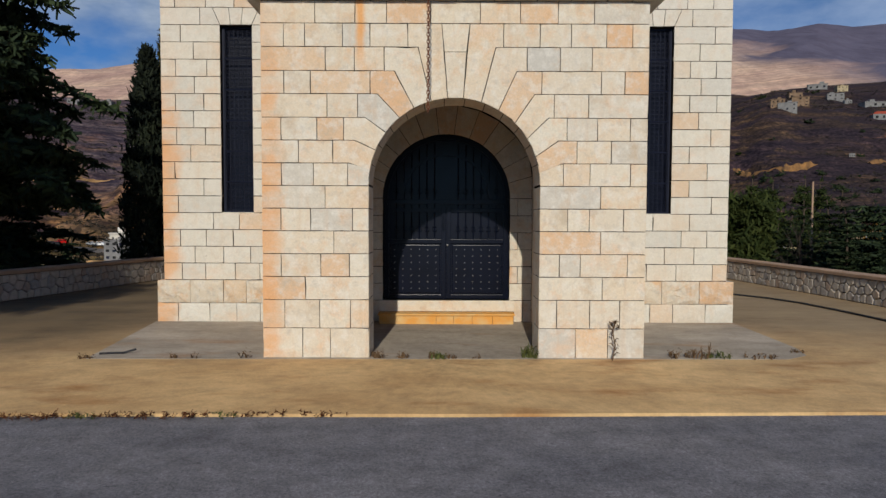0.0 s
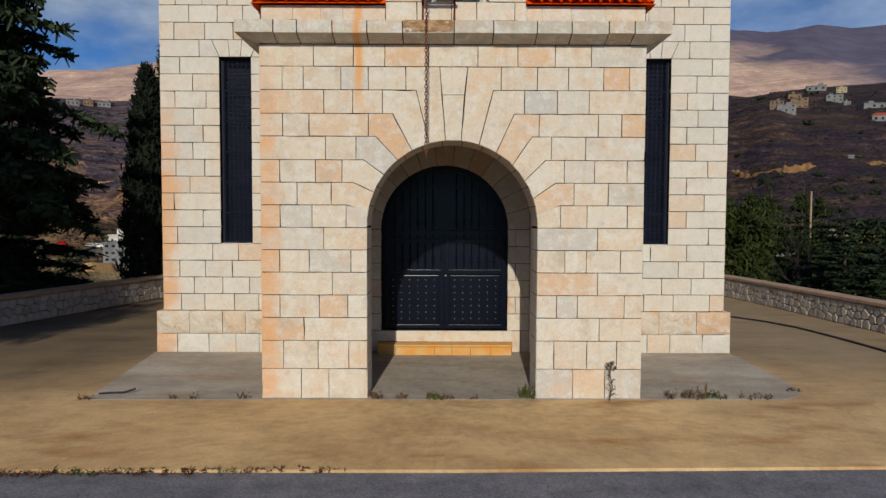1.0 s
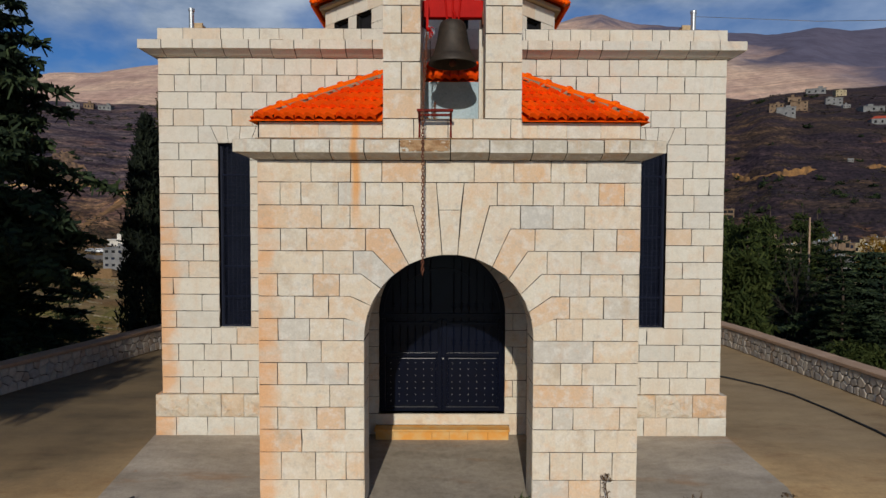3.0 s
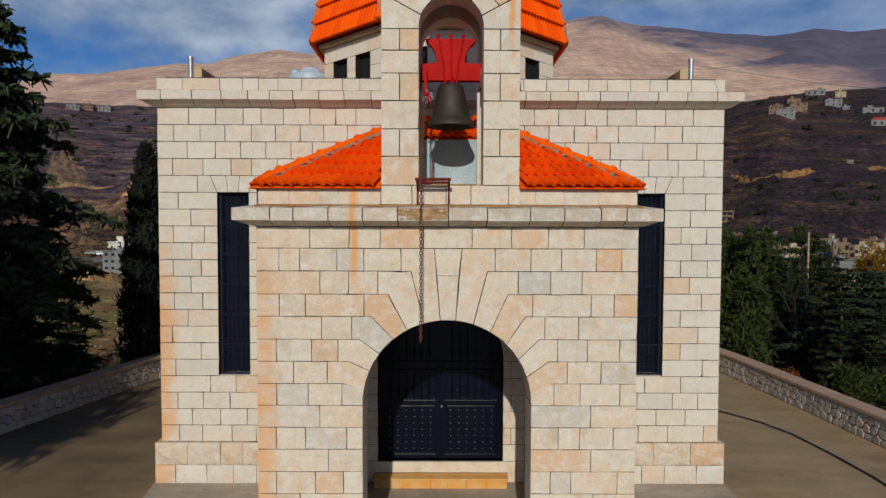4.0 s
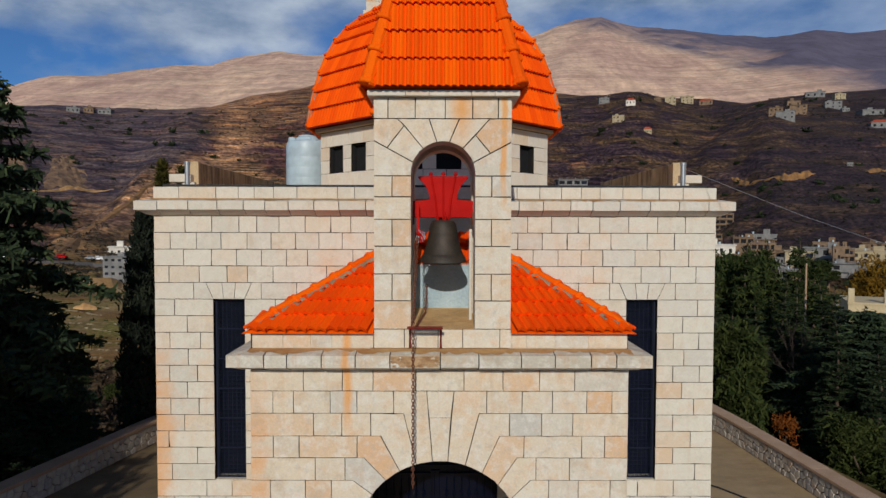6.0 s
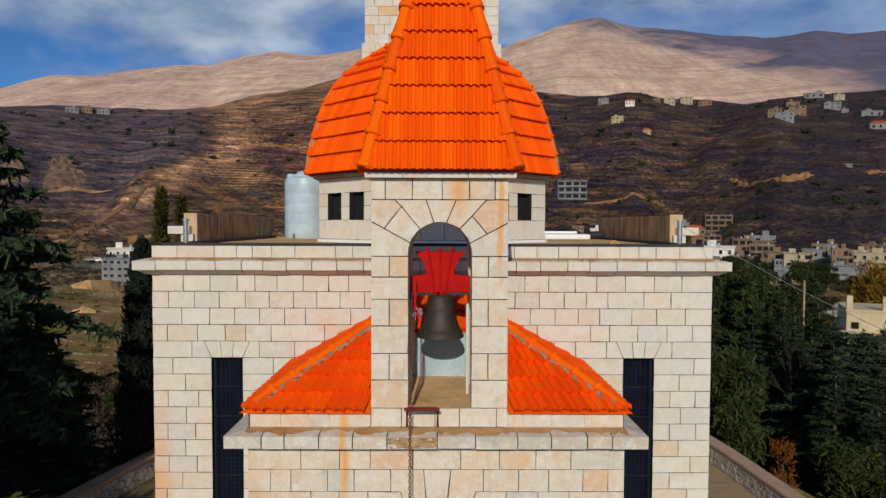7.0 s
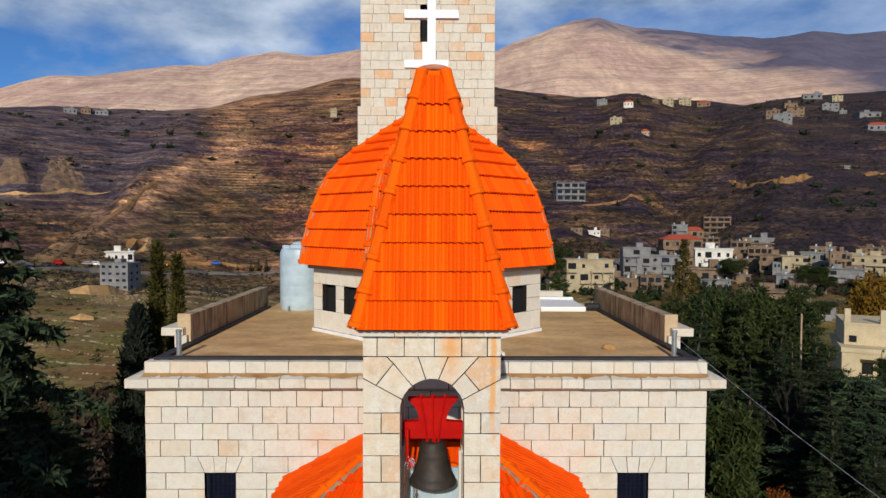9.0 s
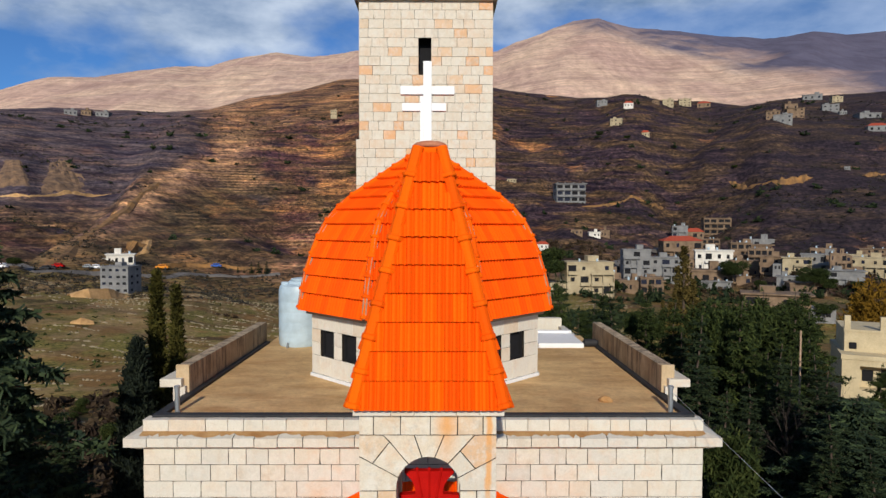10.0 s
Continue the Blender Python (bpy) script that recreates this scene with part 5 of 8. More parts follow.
def hip(line, parent, radius=0.085, pitch=0.37, bed=True, sides=10, bed_off=(0, 0, 0), bed_mat=None, bed_k=0.72, tip=1.0):
    """Barrel caps with collars along a hip, on a mortar bed."""
    line = [Vector(p) for p in line]
    lens = [(b - a).length for a, b in zip(line, line[1:])]
    total = sum(lens)
    n = max(1, round(total / pitch))

    def along(d):
        for a, b, l in zip(line, line[1:], lens):
            if d <= l + 1e-6:
                return a.lerp(b, min(d / l, 1))
            d -= l
        return line[-1].copy()
    for k in range(n):
        p, q = along(total * k / n), along(min(total * (k + 1) / n + 0.03, total))
        bm = bmesh.new()
        d = (q - p)
        first = tip if k == 0 else 1.0
        tube(bm, [p, p + d * 0.03, p + d * 0.13, p + d * 0.17, q], radius, sides, True, [radius * 1.16 * first, radius * 1.28 * first, radius * 1.28 * first, radius * 0.98 * (first + 1) / 2, radius * 0.92])
        part("hip_tile", bm, TILE, parent, smooth=True)
    if bed:
        bm = bmesh.new()
        low = [p - Vector((0, 0, radius * 0.7)) + Vector(bed_off) for p in line]
        low[0] = low[0].lerp(low[1], 0.06)
        tube(bm, low, radius * bed_k, 6)
        part("mortar_bed", bm, bed_mat or CEMENT, parent)


# ---- portico roof ----
roof_portico = structure("roof_portico", "orange clay tile hipped roof over the portico", "roof")
EX, EYF, EZ, SLOPE = 2.56, -0.09, 5.07, 0.557

for s in (-1, 1):
    inner_x = -0.86 if s < 0 else 0.93
    run = EX - abs(inner_x)
    edge = [(s * EX, EYF, EZ), (inner_x, EYF + run, EZ + SLOPE * run)]
    upright = [(inner_x, EYF, EZ), (inner_x, EYF + run, EZ + SLOPE * run)]
    if s < 0:
        tiled_face(edge, upright, roof_portico, wide=0.25)
        side_l = [(-EX, MAIN_Y, EZ), (-0.86, MAIN_Y, EZ + SLOPE * run)]
        tiled_face(side_l, [(-EX, EYF, EZ), (-0.86, EYF + run, EZ + SLOPE * run)], roof_portico, wide=0.25, mesh=TILE_LOW)
    else:
        tiled_face(upright, edge, roof_portico, wide=0.25)
        tiled_face([(EX, EYF, EZ), (0.93, EYF + run, EZ + SLOPE * run)], [(EX, MAIN_Y, EZ), (0.93, MAIN_Y, EZ + SLOPE * run)], roof_portico, wide=0.25, mesh=TILE_LOW)
    hip([(s * (EX - 0.10), EYF + 0.07, EZ + 0.06), (inner_x, EYF + run, EZ + SLOPE * run + 0.06)], roof_portico, 0.075, bed_off=(-s * 0.03, -0.06, 0.015), bed_k=0.68, bed_mat=GREYMORTAR, tip=0.55)

# ---- belfry ----
BX0, BX1 = -0.86, 0.93
BO0, BO1, BSP = -0.37, 0.45, 7.12
belfry = structure("wall_belfry", "slender limestone block bell tower with an arched opening")
BR = (BO1 - BO0) / 2
BOC = (BO0 + BO1) / 2
wall_with_hole("joints", BX0 + 0.012, BX1 - 0.012, 5.05, 8.09, 0.014, 0.03, arch_hole(BOC, BR + 0.005, 5.10, BSP), MORTAR, belfry)
wall_with_hole("core", BX0 + 0.012, BX1 - 0.012, 5.05, 8.09, 0.031, 0.42, arch_hole(BOC, BR + 0.005, 5.10, BSP), STONE, belfry)
wall_with_hole("core", BX0 + 0.012, BX1 - 0.012, 5.05, 8.09, 0.95, 1.32, arch_hole(BOC, BR + 0.005, 5.10, BSP), STONE, belfry)
for a, b in ((BX0 + 0.012, BO0 - 0.12), (BO1 + 0.12, BX1 - 0.012)):
    bm = bmesh.new()
    box(bm, a, b, 0.42, 0.95, 5.05, 8.09)
    part("side_wall", bm, STONE, belfry)
BZ = [5.10, 5.47, 5.82, 6.18, 6.53, 6.82, 7.09]
for k in range(6):
    two = k % 2 == 1
    course(BZ[k], BZ[k + 1], BX0, BO0, belfry, [-0.62] if two else [], joint=0.0062)
    course(BZ[k], BZ[k + 1], BO1, BX1, belfry, [0.67] if two else [], joint=0.0062)
TOPZ = 7.825


def belfry_stone(a0, a1, outer):
    block(arc(BOC, BSP, BR, a0, a1, 4) + outer, belfry, joint=0.0062)


belfry_stone(180, 159.5, [(BX0, 7.545), (BX0, 7.09), (BO0, 7.09)])
belfry_stone(159.5, 128.4, [(-0.46, 7.736), (-0.684, 7.452)])
block([(BX0, 7.545), (-0.684, 7.452), (-0.46, 7.736), (-0.548, TOPZ), (BX0, TOPZ)], belfry, joint=0.0062)
belfry_stone(128.4, 101, [(-0.141, TOPZ), (-0.548, TOPZ), (-0.46, 7.736)])
belfry_stone(101, 78.8, [(0.247, TOPZ), (-0.141, TOPZ)])
belfry_stone(78.8, 51.7, [(0.454, 7.613), (0.64, TOPZ), (0.247, TOPZ)])
block([(BX1, 7.53), (0.651, 7.384), (0.454, 7.613), (0.64, TOPZ), (BX1, TOPZ)], belfry, joint=0.0062)
belfry_stone(51.7, 19.6, [(0.651, 7.384), (0.454, 7.613)])
belfry_stone(19.6, 0, [(BO1, 7.09), (BX1, 7.09), (BX1, 7.53)])
course(TOPZ, 8.10, BX0, BX1, belfry, [-0.67, -0.32, 0.067, 0.42, 0.75], joint=0.0062)
xs = [-0.93, -0.44, -0.14, 0.40, 0.70, 1.02]
for a, b in zip(xs, xs[1:]):
    bm = bmesh.new()
    box(bm, a + 0.002, b - 0.002, -0.09, 1.40, 8.10, 8.175, 0.008)
    part("cap_stone", bm, STONE_PALE, belfry)

# floor of the passage behind the bell and its low back wall
passage = structure("floor_belfry", "cement floor of the bell opening", "floor")
bm = bmesh.new()
prism(bm, [(0.02, 5.0), (1.80, 5.0), (1.80, 5.24), (0.02, 5.104)], BX0 + 0.03, BX1 - 0.03)
bmesh.ops.transform(bm, matrix=Matrix(((0, 1, 0, 0), (1, 0, 0, 0), (0, 0, 1, 0), (0, 0, 0, 1))), verts=bm.verts)
part("screed", bm, ROOFCOAT, passage)
bm = bmesh.new()
box(bm, BX0, BX1, 1.33, 1.50, 5.05, 5.86)
part("back_wall", bm, PLASTER, passage, "bluish white plastered back wall")
tiled_face([(BX0, 1.36, 5.88), (BX0, 2.16, 6.34)], [(BX1, 1.36, 5.88), (BX1, 2.16, 6.34)], roof_portico, wide=0.25)

# spire
spire = structure("roof_spire", "steep orange clay tile spire of the bell tower", "roof")
SX0, SX1, SZ0 = -0.955, 1.045, 8.19
TX0, TX1, TZ, TYF, TYB = -0.125, 0.225, 11.58, 0.50, 0.82
SYF, SYB = -0.13, 1.43
c00, c10, c11, c01 = (SX0, SYF, SZ0), (SX1, SYF, SZ0), (SX1, SYB, SZ0), (SX0, SYB, SZ0)
t00, t10, t11, t01 = (TX0, TYF, TZ), (TX1, TYF, TZ), (TX1, TYB, TZ), (TX0, TYB, TZ)
tiled_face([c00, t00], [c10, t10], spire, gauge=0.3715)
tiled_face([c10, t10], [c11, t11], spire, True, gauge=0.3715)
tiled_face([c11, t11], [c01, t01], spire, True, gauge=0.3715)
tiled_face([c01, t01], [c00, t00], spire, True, gauge=0.3715)
for a, b in ((c00, t00), (c10, t10), (c11, t11), (c01, t01)):
    a, b = Vector(a), Vector(b)
    o = Vector((0.03 if a.x < 0 else -0.03, -0.02 if a.y < 0.5 else 0.02, 0.03))
    hip([a + o, b + o * 0.6], spire, 0.088, 0.443, bed=False)
bm = bmesh.new()
box(bm, TX0 - 0.02, TX1 + 0.02, TYF, TYB, TZ - 0.06, TZ + 0.05, 0.03)
part("spire_cap", bm, TILE, spire, smooth=True)
bm = bmesh.new()
bmesh.ops.create_uvsphere(bm, u_segments=20, v_segments=10, radius=1.0)
for v in bm.verts:
    v.co = Vector((v.co.x * 0.24, v.co.y * 0.2, max(v.co.z, -0.3) * 0.075))
part("mortar_mound", bm, CLAYMORTAR, spire, "grey-orange mortar mound", Matrix.Translation(((TX0 + TX1) / 2, (TYF + TYB) / 2, TZ + 0.05)), True)


def white_cross(label, at, width, height, bar_z, thick, depth):
    c = thing("cross", label, "cross", at)
    bm = bmesh.new()
    box(bm, -thick / 2, thick / 2, -depth / 2, depth / 2, 0, height, 0.006)
    part("upright", bm, WHITE, c)
    for a, b in ((-width / 2, -thick / 2), (thick / 2, width / 2)):
        bm = bmesh.new()
        box(bm, a, b, -depth / 2, depth / 2, bar_z - thick / 2, bar_z + thick / 2, 0.006)
        part("arm", bm, WHITE, c)
    return c


white_cross("white painted cross on the tip of the spire", (0.015, 0.66, 11.64), 0.74, 1.14, 0.745, 0.115, 0.10)

# ---- dome ----
OC, OY = -0.14, 7.38
drum = structure("wall_drum", "eight-sided limestone drum with small square windows")
dome = structure("roof_dome", "eight-sided orange clay tile dome", "roof")
DA = 2.585


def octo(r, k):
    """Corner k of the octagon whose flats stand r from the middle; k 0 is the front face's left corner, and they run anticlockwise seen from above."""
    a = radians(-112.5 + 45 * k)
    R = r / math.cos(radians(22.5))
    return (OC + R * math.cos(a), OY + R * math.sin(a))


DZ_LOW, DZ_HIGH = 7.10, 8.58
for k in range(8):
    (x0, y0), (x1, y1) = octo(DA, k), octo(DA, k + 1)
    L = math.hypot(x1 - x0, y1 - y0)
    plane = Matrix.Translation((x0, y0, 0)) @ Matrix.Rotation(math.atan2(y1 - y0, x1 - x0), 4, "Z")
    w0, w1 = (0.33, 0.84), (1.13, 1.64)
    wz0, wz1 = 7.60, 8.19
    bm = bmesh.new()
    for a, b, z0, z1 in ((0, w0[0], wz0, wz1), (w0[1], w1[0], wz0, wz1), (w1[1], L, wz0, wz1), (0, L, DZ_LOW - 0.05, wz0), (0, L, wz1, DZ_HIGH)):
        box(bm, a, b, 0.012, 0.25, z0, z1, 0, plane)
    part("core", bm, MORTAR, drum)
    if k in (0, 1, 7, 2, 6):
        course(7.175, wz0, 0, L, drum, None, STONE_DRUM, plane, size=(0.4, 0.7))
        for z0, z1 in ((wz0, (wz0 + wz1) / 2), ((wz0 + wz1) / 2, wz1)):
            for a, b in ((0, w0[0]), (w0[1], w1[0]), (w1[1], L)):
                course(z0, z1, a, b, drum, [], STONE_DRUM, plane)
        course(wz1, DZ_HIGH - 0.06, 0, L, drum, None, STONE_DRUM, plane, size=(0.4, 0.7))
        for a, b in (w0, w1):
            win = bmesh.new()
            box(win, a, b, 0.13, 0.15, wz0, wz1, 0, plane)
            win = part("window_pane", win, DARK, drum, "dark window or shaded bay pane")
            bm = bmesh.new()
            for q in (a, b - 0.035):
                box(bm, q, q + 0.035, 0.07, 0.13, wz0, wz1, 0, plane)
            for q in (wz0, wz1 - 0.035):
                box(bm, a + 0.035, b - 0.035, 0.07, 0.13, q, q + 0.035, 0, plane)
            part("window_frame", bm, DARK, win, "dark brown window frame")
    bm = bmesh.new()
    box(bm, -0.03, L + 0.03, -0.035, 0.1, DZ_LOW, 7.17, 0.01, plane)
    part("plinth", bm, WHITE if k in (0, 1, 7) else STONE_PALE, drum, "whitewashed plinth")
    bm = bmesh.new()
    box(bm, -0.06, L + 0.06, -0.12, 0.2, DZ_HIGH - 0.05, DZ_HIGH + 0.03, 0.01, plane)
    part("eave_moulding", bm, CEMENT, drum)

PROFILE = [(2.80, 8.62), (2.76, 8.95), (2.70, 9.26), (2.62, 9.58), (2.53, 9.88), (2.38, 10.31), (2.17, 10.68), (1.88, 11.01), (1.65, 11.2), (1.40, 11.38), (0.96, 11.71), (0.52, 12.03), (0.10, 12.32)]
for k in range(8):
    l = [(*octo(r, k), z) for r, z in PROFILE]
    r_ = [(*octo(r, k + 1), z) for r, z in PROFILE]
    tiled_face(l, r_, dome, stuff=k not in (7, 1), mesh=TILE_DOME, gauge=0.388)
    hip([(*octo(r + 0.02, k), z + 0.035) for r, z in PROFILE], dome, 0.085, 0.40, bed_off=(0, 0, 0.03), bed_mat=PALEMORTAR, bed_k=1.02)
white_cross("white painted cross on the top of the dome", (OC - 0.05, OY, 12.42), 1.06, 1.5, 0.98, 0.19, 0.14)

# ---- flat roof, nave and parapets ----
bm = bmesh.new()
box(bm, MX0 + 0.26, MX1 - 0.26, MAIN_Y + 0.26, 11.6, 6.9, 7.10)
tagged(part("roof_flat", bm, ROOFCOAT), "flat roof with a brown sand screed", "roof", kind="structure")
edge = structure("roof_edging", "black bitumen edging of the flat roof", "trim")
for name, a in (("front_strip", (MX0 + 0.1, MX1 - 0.1, MAIN_Y + 0.14, MAIN_Y + 0.30, 7.10, 7.165)), ("side_strip", (MX0 + 0.10, MX0 + 0.28, MAIN_Y + 0.30, 10.3, 7.08, 7.16)), ("side_strip", (MX1 - 0.28, MX1 - 0.10, MAIN_Y + 0.30, 10.3, 7.08, 7.16))):
    bm = bmesh.new()
    box(bm, *a, 0.015)
    part(name, bm, BITUMEN, edge)
nave = structure("wall_nave", "limestone side walls and parapets of the nave")
for s, xe in ((-1, MX0), (1, MX1)):
    def sx(a, b):
        return (min(xe + s * a, xe + s * b), max(xe + s * a, xe + s * b))
    bm = bmesh.new()
    box(bm, *sx(-0.12, 0.12), 4.50, 10.38, 0, 7.30)
    box(bm, *sx(-0.12, 0.12), 10.38, 16.0, 0, 6.7)
    part("side_wall", bm, STONE_PALE, nave)
    bm = bmesh.new()
    box(bm, *sx(-0.06, 0.37), 4.46, 10.4, 7.30, 7.46, 0.012)
    part("side_cornice", bm, STONE_PALE, nave)
    bm = bmesh.new()
    box(bm, *sx(-0.16, 0.09), 4.66, 10.4, 7.10, 7.70, 0.012)
    part("parapet", bm, STAINED, nave, "rough stained cement parapet")
    bm = bmesh.new()
    box(bm, *sx(-0.165, 0.10), 4.60, 4.655, 7.10, 7.72, 0.008)
    part("parapet_end", bm, PARAPET_END, nave, "ochre parapet end")
    p = structure("vent_pipe", "galvanised pipe standing at the roof corner", "pipe")
    bm = bmesh.new()
    tube(bm, [(xe - s * 0.42, 3.4, 7.1), (xe - s * 0.42, 3.4, 7.56)], 0.045, 12)
    part("pipe", bm, STEEL, p, smooth=True)
    bm = bmesh.new()
    tube(bm, [(xe - s * 0.42, 3.4, 7.55), (xe - s * 0.42, 3.4, 7.60)], 0.055, 12)
    part("pipe_cap", bm, STEEL, p, smooth=True)
bm = bmesh.new()
box(bm, MX0, MX1, 15.9, 16.2, 0, 7.0)
part("rear_wall", bm, STONE_PALE, nave)
bm = bmesh.new()
box(bm, 2.3, 4.25, 9.5, 11.4, 7.1, 7.24, 0.03)
box(bm, 2.3, 4.25, 11.2, 11.4, 7.24, 7.31, 0.02)
tagged(part("roof_hatch", bm, WHITE), "low whitewashed roof slab behind the drum", "roof slab", kind="structure")

# water tank
tank = thing("water_tank", "pale blue plastic water tank on the flat roof", "tank", (-3.84, 10.15, 7.10))
prof = [(0.02, 0.0), (0.57, 0.0), (0.59, 0.04)]
for k in range(5):
    z = 0.12 + k * 0.29
    prof += [(0.594, z), (0.597, z + 0.02), (0.597, z + 0.24), (0.594, z + 0.26)]
prof += [(0.585, 1.62), (0.56, 1.70), (0.50, 1.74), (0.36, 1.76), (0.34, 1.80), (0.30, 1.84), (0.02, 1.86)]
part("tank_body", lathe(bmesh.new(), prof, 40), PLASTIC, tank, at=Matrix.Identity(4), smooth=True)
for q in (0.6, 2.2, 3.7, 5.3):
    bm = bmesh.new()
    box(bm, -0.09, 0.09, -0.07, 0.07, 1.66, 1.83, 0.03, Matrix.Rotation(q, 4, "Z") @ Matrix.Translation((0.45, 0, 0)))
    part("lifting_lug", bm, PLASTIC, tank, smooth=True)
part("lid", lathe(bmesh.new(), [(0.23, 1.84), (0.25, 1.86), (0.25, 1.90), (0.1, 1.93), (0.01, 1.935)], 28), PLASTIC, tank, smooth=True)
bm = bmesh.new()
tube(bm, [(-0.22, -0.54, 0.12), (-0.22, -0.63, 0.12), (-0.22, -0.67, 0.06), (-0.22, -0.67, 0.0)], 0.022, 8)
part("outlet_pipe", bm, STEEL, tank, smooth=True)

# clutter on the roof
stone = thing("loose_stone", "brown lump of rubble on the flat roof", "stone", (3.45, 4.15, 7.10))
bm = bmesh.new()
bmesh.ops.create_icosphere(bm, subdivisions=2, radius=0.12)
for v in bm.verts:
    v.co = Vector((v.co.x * 1.2, v.co.y * 0.8, max(v.co.z, -0.05) * 0.7 + 0.03)) * (1 + 0.25 * noise.noise(v.co * 9))
part("stone", bm, SILT, stone)
can = thing("plastic_can", "black plastic can lying on the roof beside the hatch slab", "can", (4.45, 9.7, 7.10))
bm = bmesh.new()
tube(bm, [(-0.2, 0, 0.12), (-0.15, 0, 0.12), (0.18, 0, 0.12), (0.24, 0, 0.12)], 0.1, 12, True, [0.05, 0.11, 0.11, 0.06])
part("can", bm, BITUMEN, can, smooth=True)

# ---- tower ----
tower = structure("wall_tower", "tall pale limestone bell tower behind the dome")
TY = 12.2
T0, T1, TSTEP = (-2.47, 1.98), (-2.38, 1.89), 13.28
SLIT = (-0.48, -0.08, 15.45, 16.62)
bm = bmesh.new()
box(bm, T0[0] + 0.01, T0[1] - 0.01, TY + 0.012, TY + 4.4, 0, TSTEP - 0.01)
for a, b, z0, z1 in ((T1[0] + 0.01, SLIT[0], TSTEP - 0.01, 17.6), (SLIT[1], T1[1] - 0.01, TSTEP - 0.01, 17.6), (SLIT[0], SLIT[1], TSTEP - 0.01, SLIT[2]), (SLIT[0], SLIT[1], SLIT[3], 17.6)):
    box(bm, a, b, TY + 0.062, TY + 0.5, z0, z1)
box(bm, T1[0] + 0.012, T1[1] - 0.012, TY + 0.9, TY + 4.3, TSTEP - 0.01, 17.6)
for a, b in ((T1[0] + 0.012, T1[0] + 0.4), (T1[1] - 0.4, T1[1] - 0.012)):
    box(bm, a, b, TY + 0.5, TY + 0.9, TSTEP - 0.01, 17.6)
part("core", bm, MORTAR, tower)
bm = bmesh.new()
box(bm, SLIT[0] - 0.05, SLIT[1] + 0.05, TY + 0.5, TY + 0.55, SLIT[2] - 0.05, SLIT[3] + 0.05)
part("slit_shutter", bm, DARK, tower, "dark slit window")
hh = 0.2925
z = TSTEP - 9 * hh
while z < 17.45:
    lower = z < TSTEP - 0.05
    x0, x1 = T0 if lower else T1
    pl = Matrix.Translation((0, TY if lower else TY + 0.05, 0))
    if SLIT[2] - 0.1 < z + hh / 2 < SLIT[3] + 0.02:
        course(z, z + hh, x0, SLIT[0], tower, None, STONE_TOWER, pl, size=(0.3, 0.6), depth=0.03)
        course(z, z + hh, SLIT[1], x1, tower, None, STONE_TOWER, pl, size=(0.3, 0.6), depth=0.03)
    else:
        course(z, z + hh, x0, x1, tower, None, STONE_TOWER, pl, size=(0.3, 0.6), depth=0.03)
    z += hh
bm = bmesh.new()
box(bm, T1[0] - 0.14, T1[1] + 0.14, TY - 0.1, TY + 4.5, 17.66, 17.86, 0.02)
part("tower_cornice", bm, STONE_TOWER, tower)
bm = bmesh.new()
box(bm, T1[0], T1[1], TY + 0.05, TY + 4.3, 17.86, 19.6)
part("tower_top", bm, STONE_TOWER, tower)

# ---- bell, its yoke and chain ----
bell = thing("bell", "dark bronze bell hanging from a red yoke", "bell", (0.045, 0.62, 0))
prof = [(0.0, 6.53), (0.09, 6.53), (0.150, 6.515), (0.176, 6.48), (0.190, 6.42), (0.200, 6.36), (0.204, 6.35), (0.204, 6.335), (0.214, 6.28), (0.230, 6.20), (0.254, 6.12), (0.280, 6.055), (0.285, 6.045), (0.290, 6.04), (0.310, 6.005), (0.322, 5.975), (0.332, 5.95), (0.330, 5.938), (0.312, 5.935), (0.275, 5.98), (0.225, 6.07), (0.18, 6.2), (0.14, 6.42), (0.0, 6.46)]
part("bell_body", lathe(bmesh.new(), prof, 36), BRONZE, bell, smooth=True)
bm = bmesh.new()
tube(bm, [(0, 0, 6.42), (0, 0, 5.97)], 0.015, 8)
bmesh.ops.create_uvsphere(bm, u_segments=10, v_segments=8, radius=0.05, matrix=Matrix.Translation((0, 0, 5.96)))
part("clapper", bm, RUST, bell, "rusty clapper")
bm = bmesh.new()
for a in range(4):
    q = a * math.pi / 2 + 0.4
    tube(bm, [(0.07 * math.cos(q), 0.10 * math.sin(q), 6.51), (0.085 * math.cos(q), 0.11 * math.sin(q), 6.57), (0.03 * math.cos(q), 0.09 * math.sin(q), 6.63)], 0.018, 6)
part("crown", bm, RED, bell, "red painted crown loops")
yoke = bmesh.new()
prism(yoke, [(-0.415, 6.56), (0.415, 6.56), (0.415, 6.79), (0.185, 6.80), (0.185, 6.86), (0.205, 6.94), (0.25, 7.02), (0.345, 7.10), (0.345, 7.13), (-0.345, 7.13), (-0.345, 7.10), (-0.25, 7.02), (-0.205, 6.94), (-0.185, 6.86), (-0.185, 6.80), (-0.415, 6.79)], -0.06, 0.06)
bmesh.ops.bevel(yoke, geom=yoke.edges[:], offset=0.008, segments=1, affect="EDGES")
yoke = part("yoke", yoke, RED, bell, "red painted iron yoke")
for x in (-0.17, 0.0, 0.17):
    bm = bmesh.new()
    tube(bm, [(x * 0.45, -0.07, 6.50), (x * 0.6, -0.075, 6.78), (x, -0.07, 7.15)], 0.014, 6)
    bmesh.ops.create_uvsphere(bm, u_segments=8, v_segments=6, radius=0.028, matrix=Matrix.Translation((x, -0.06, 7.16)))
    part("tie_rod", bm, RED, yoke)
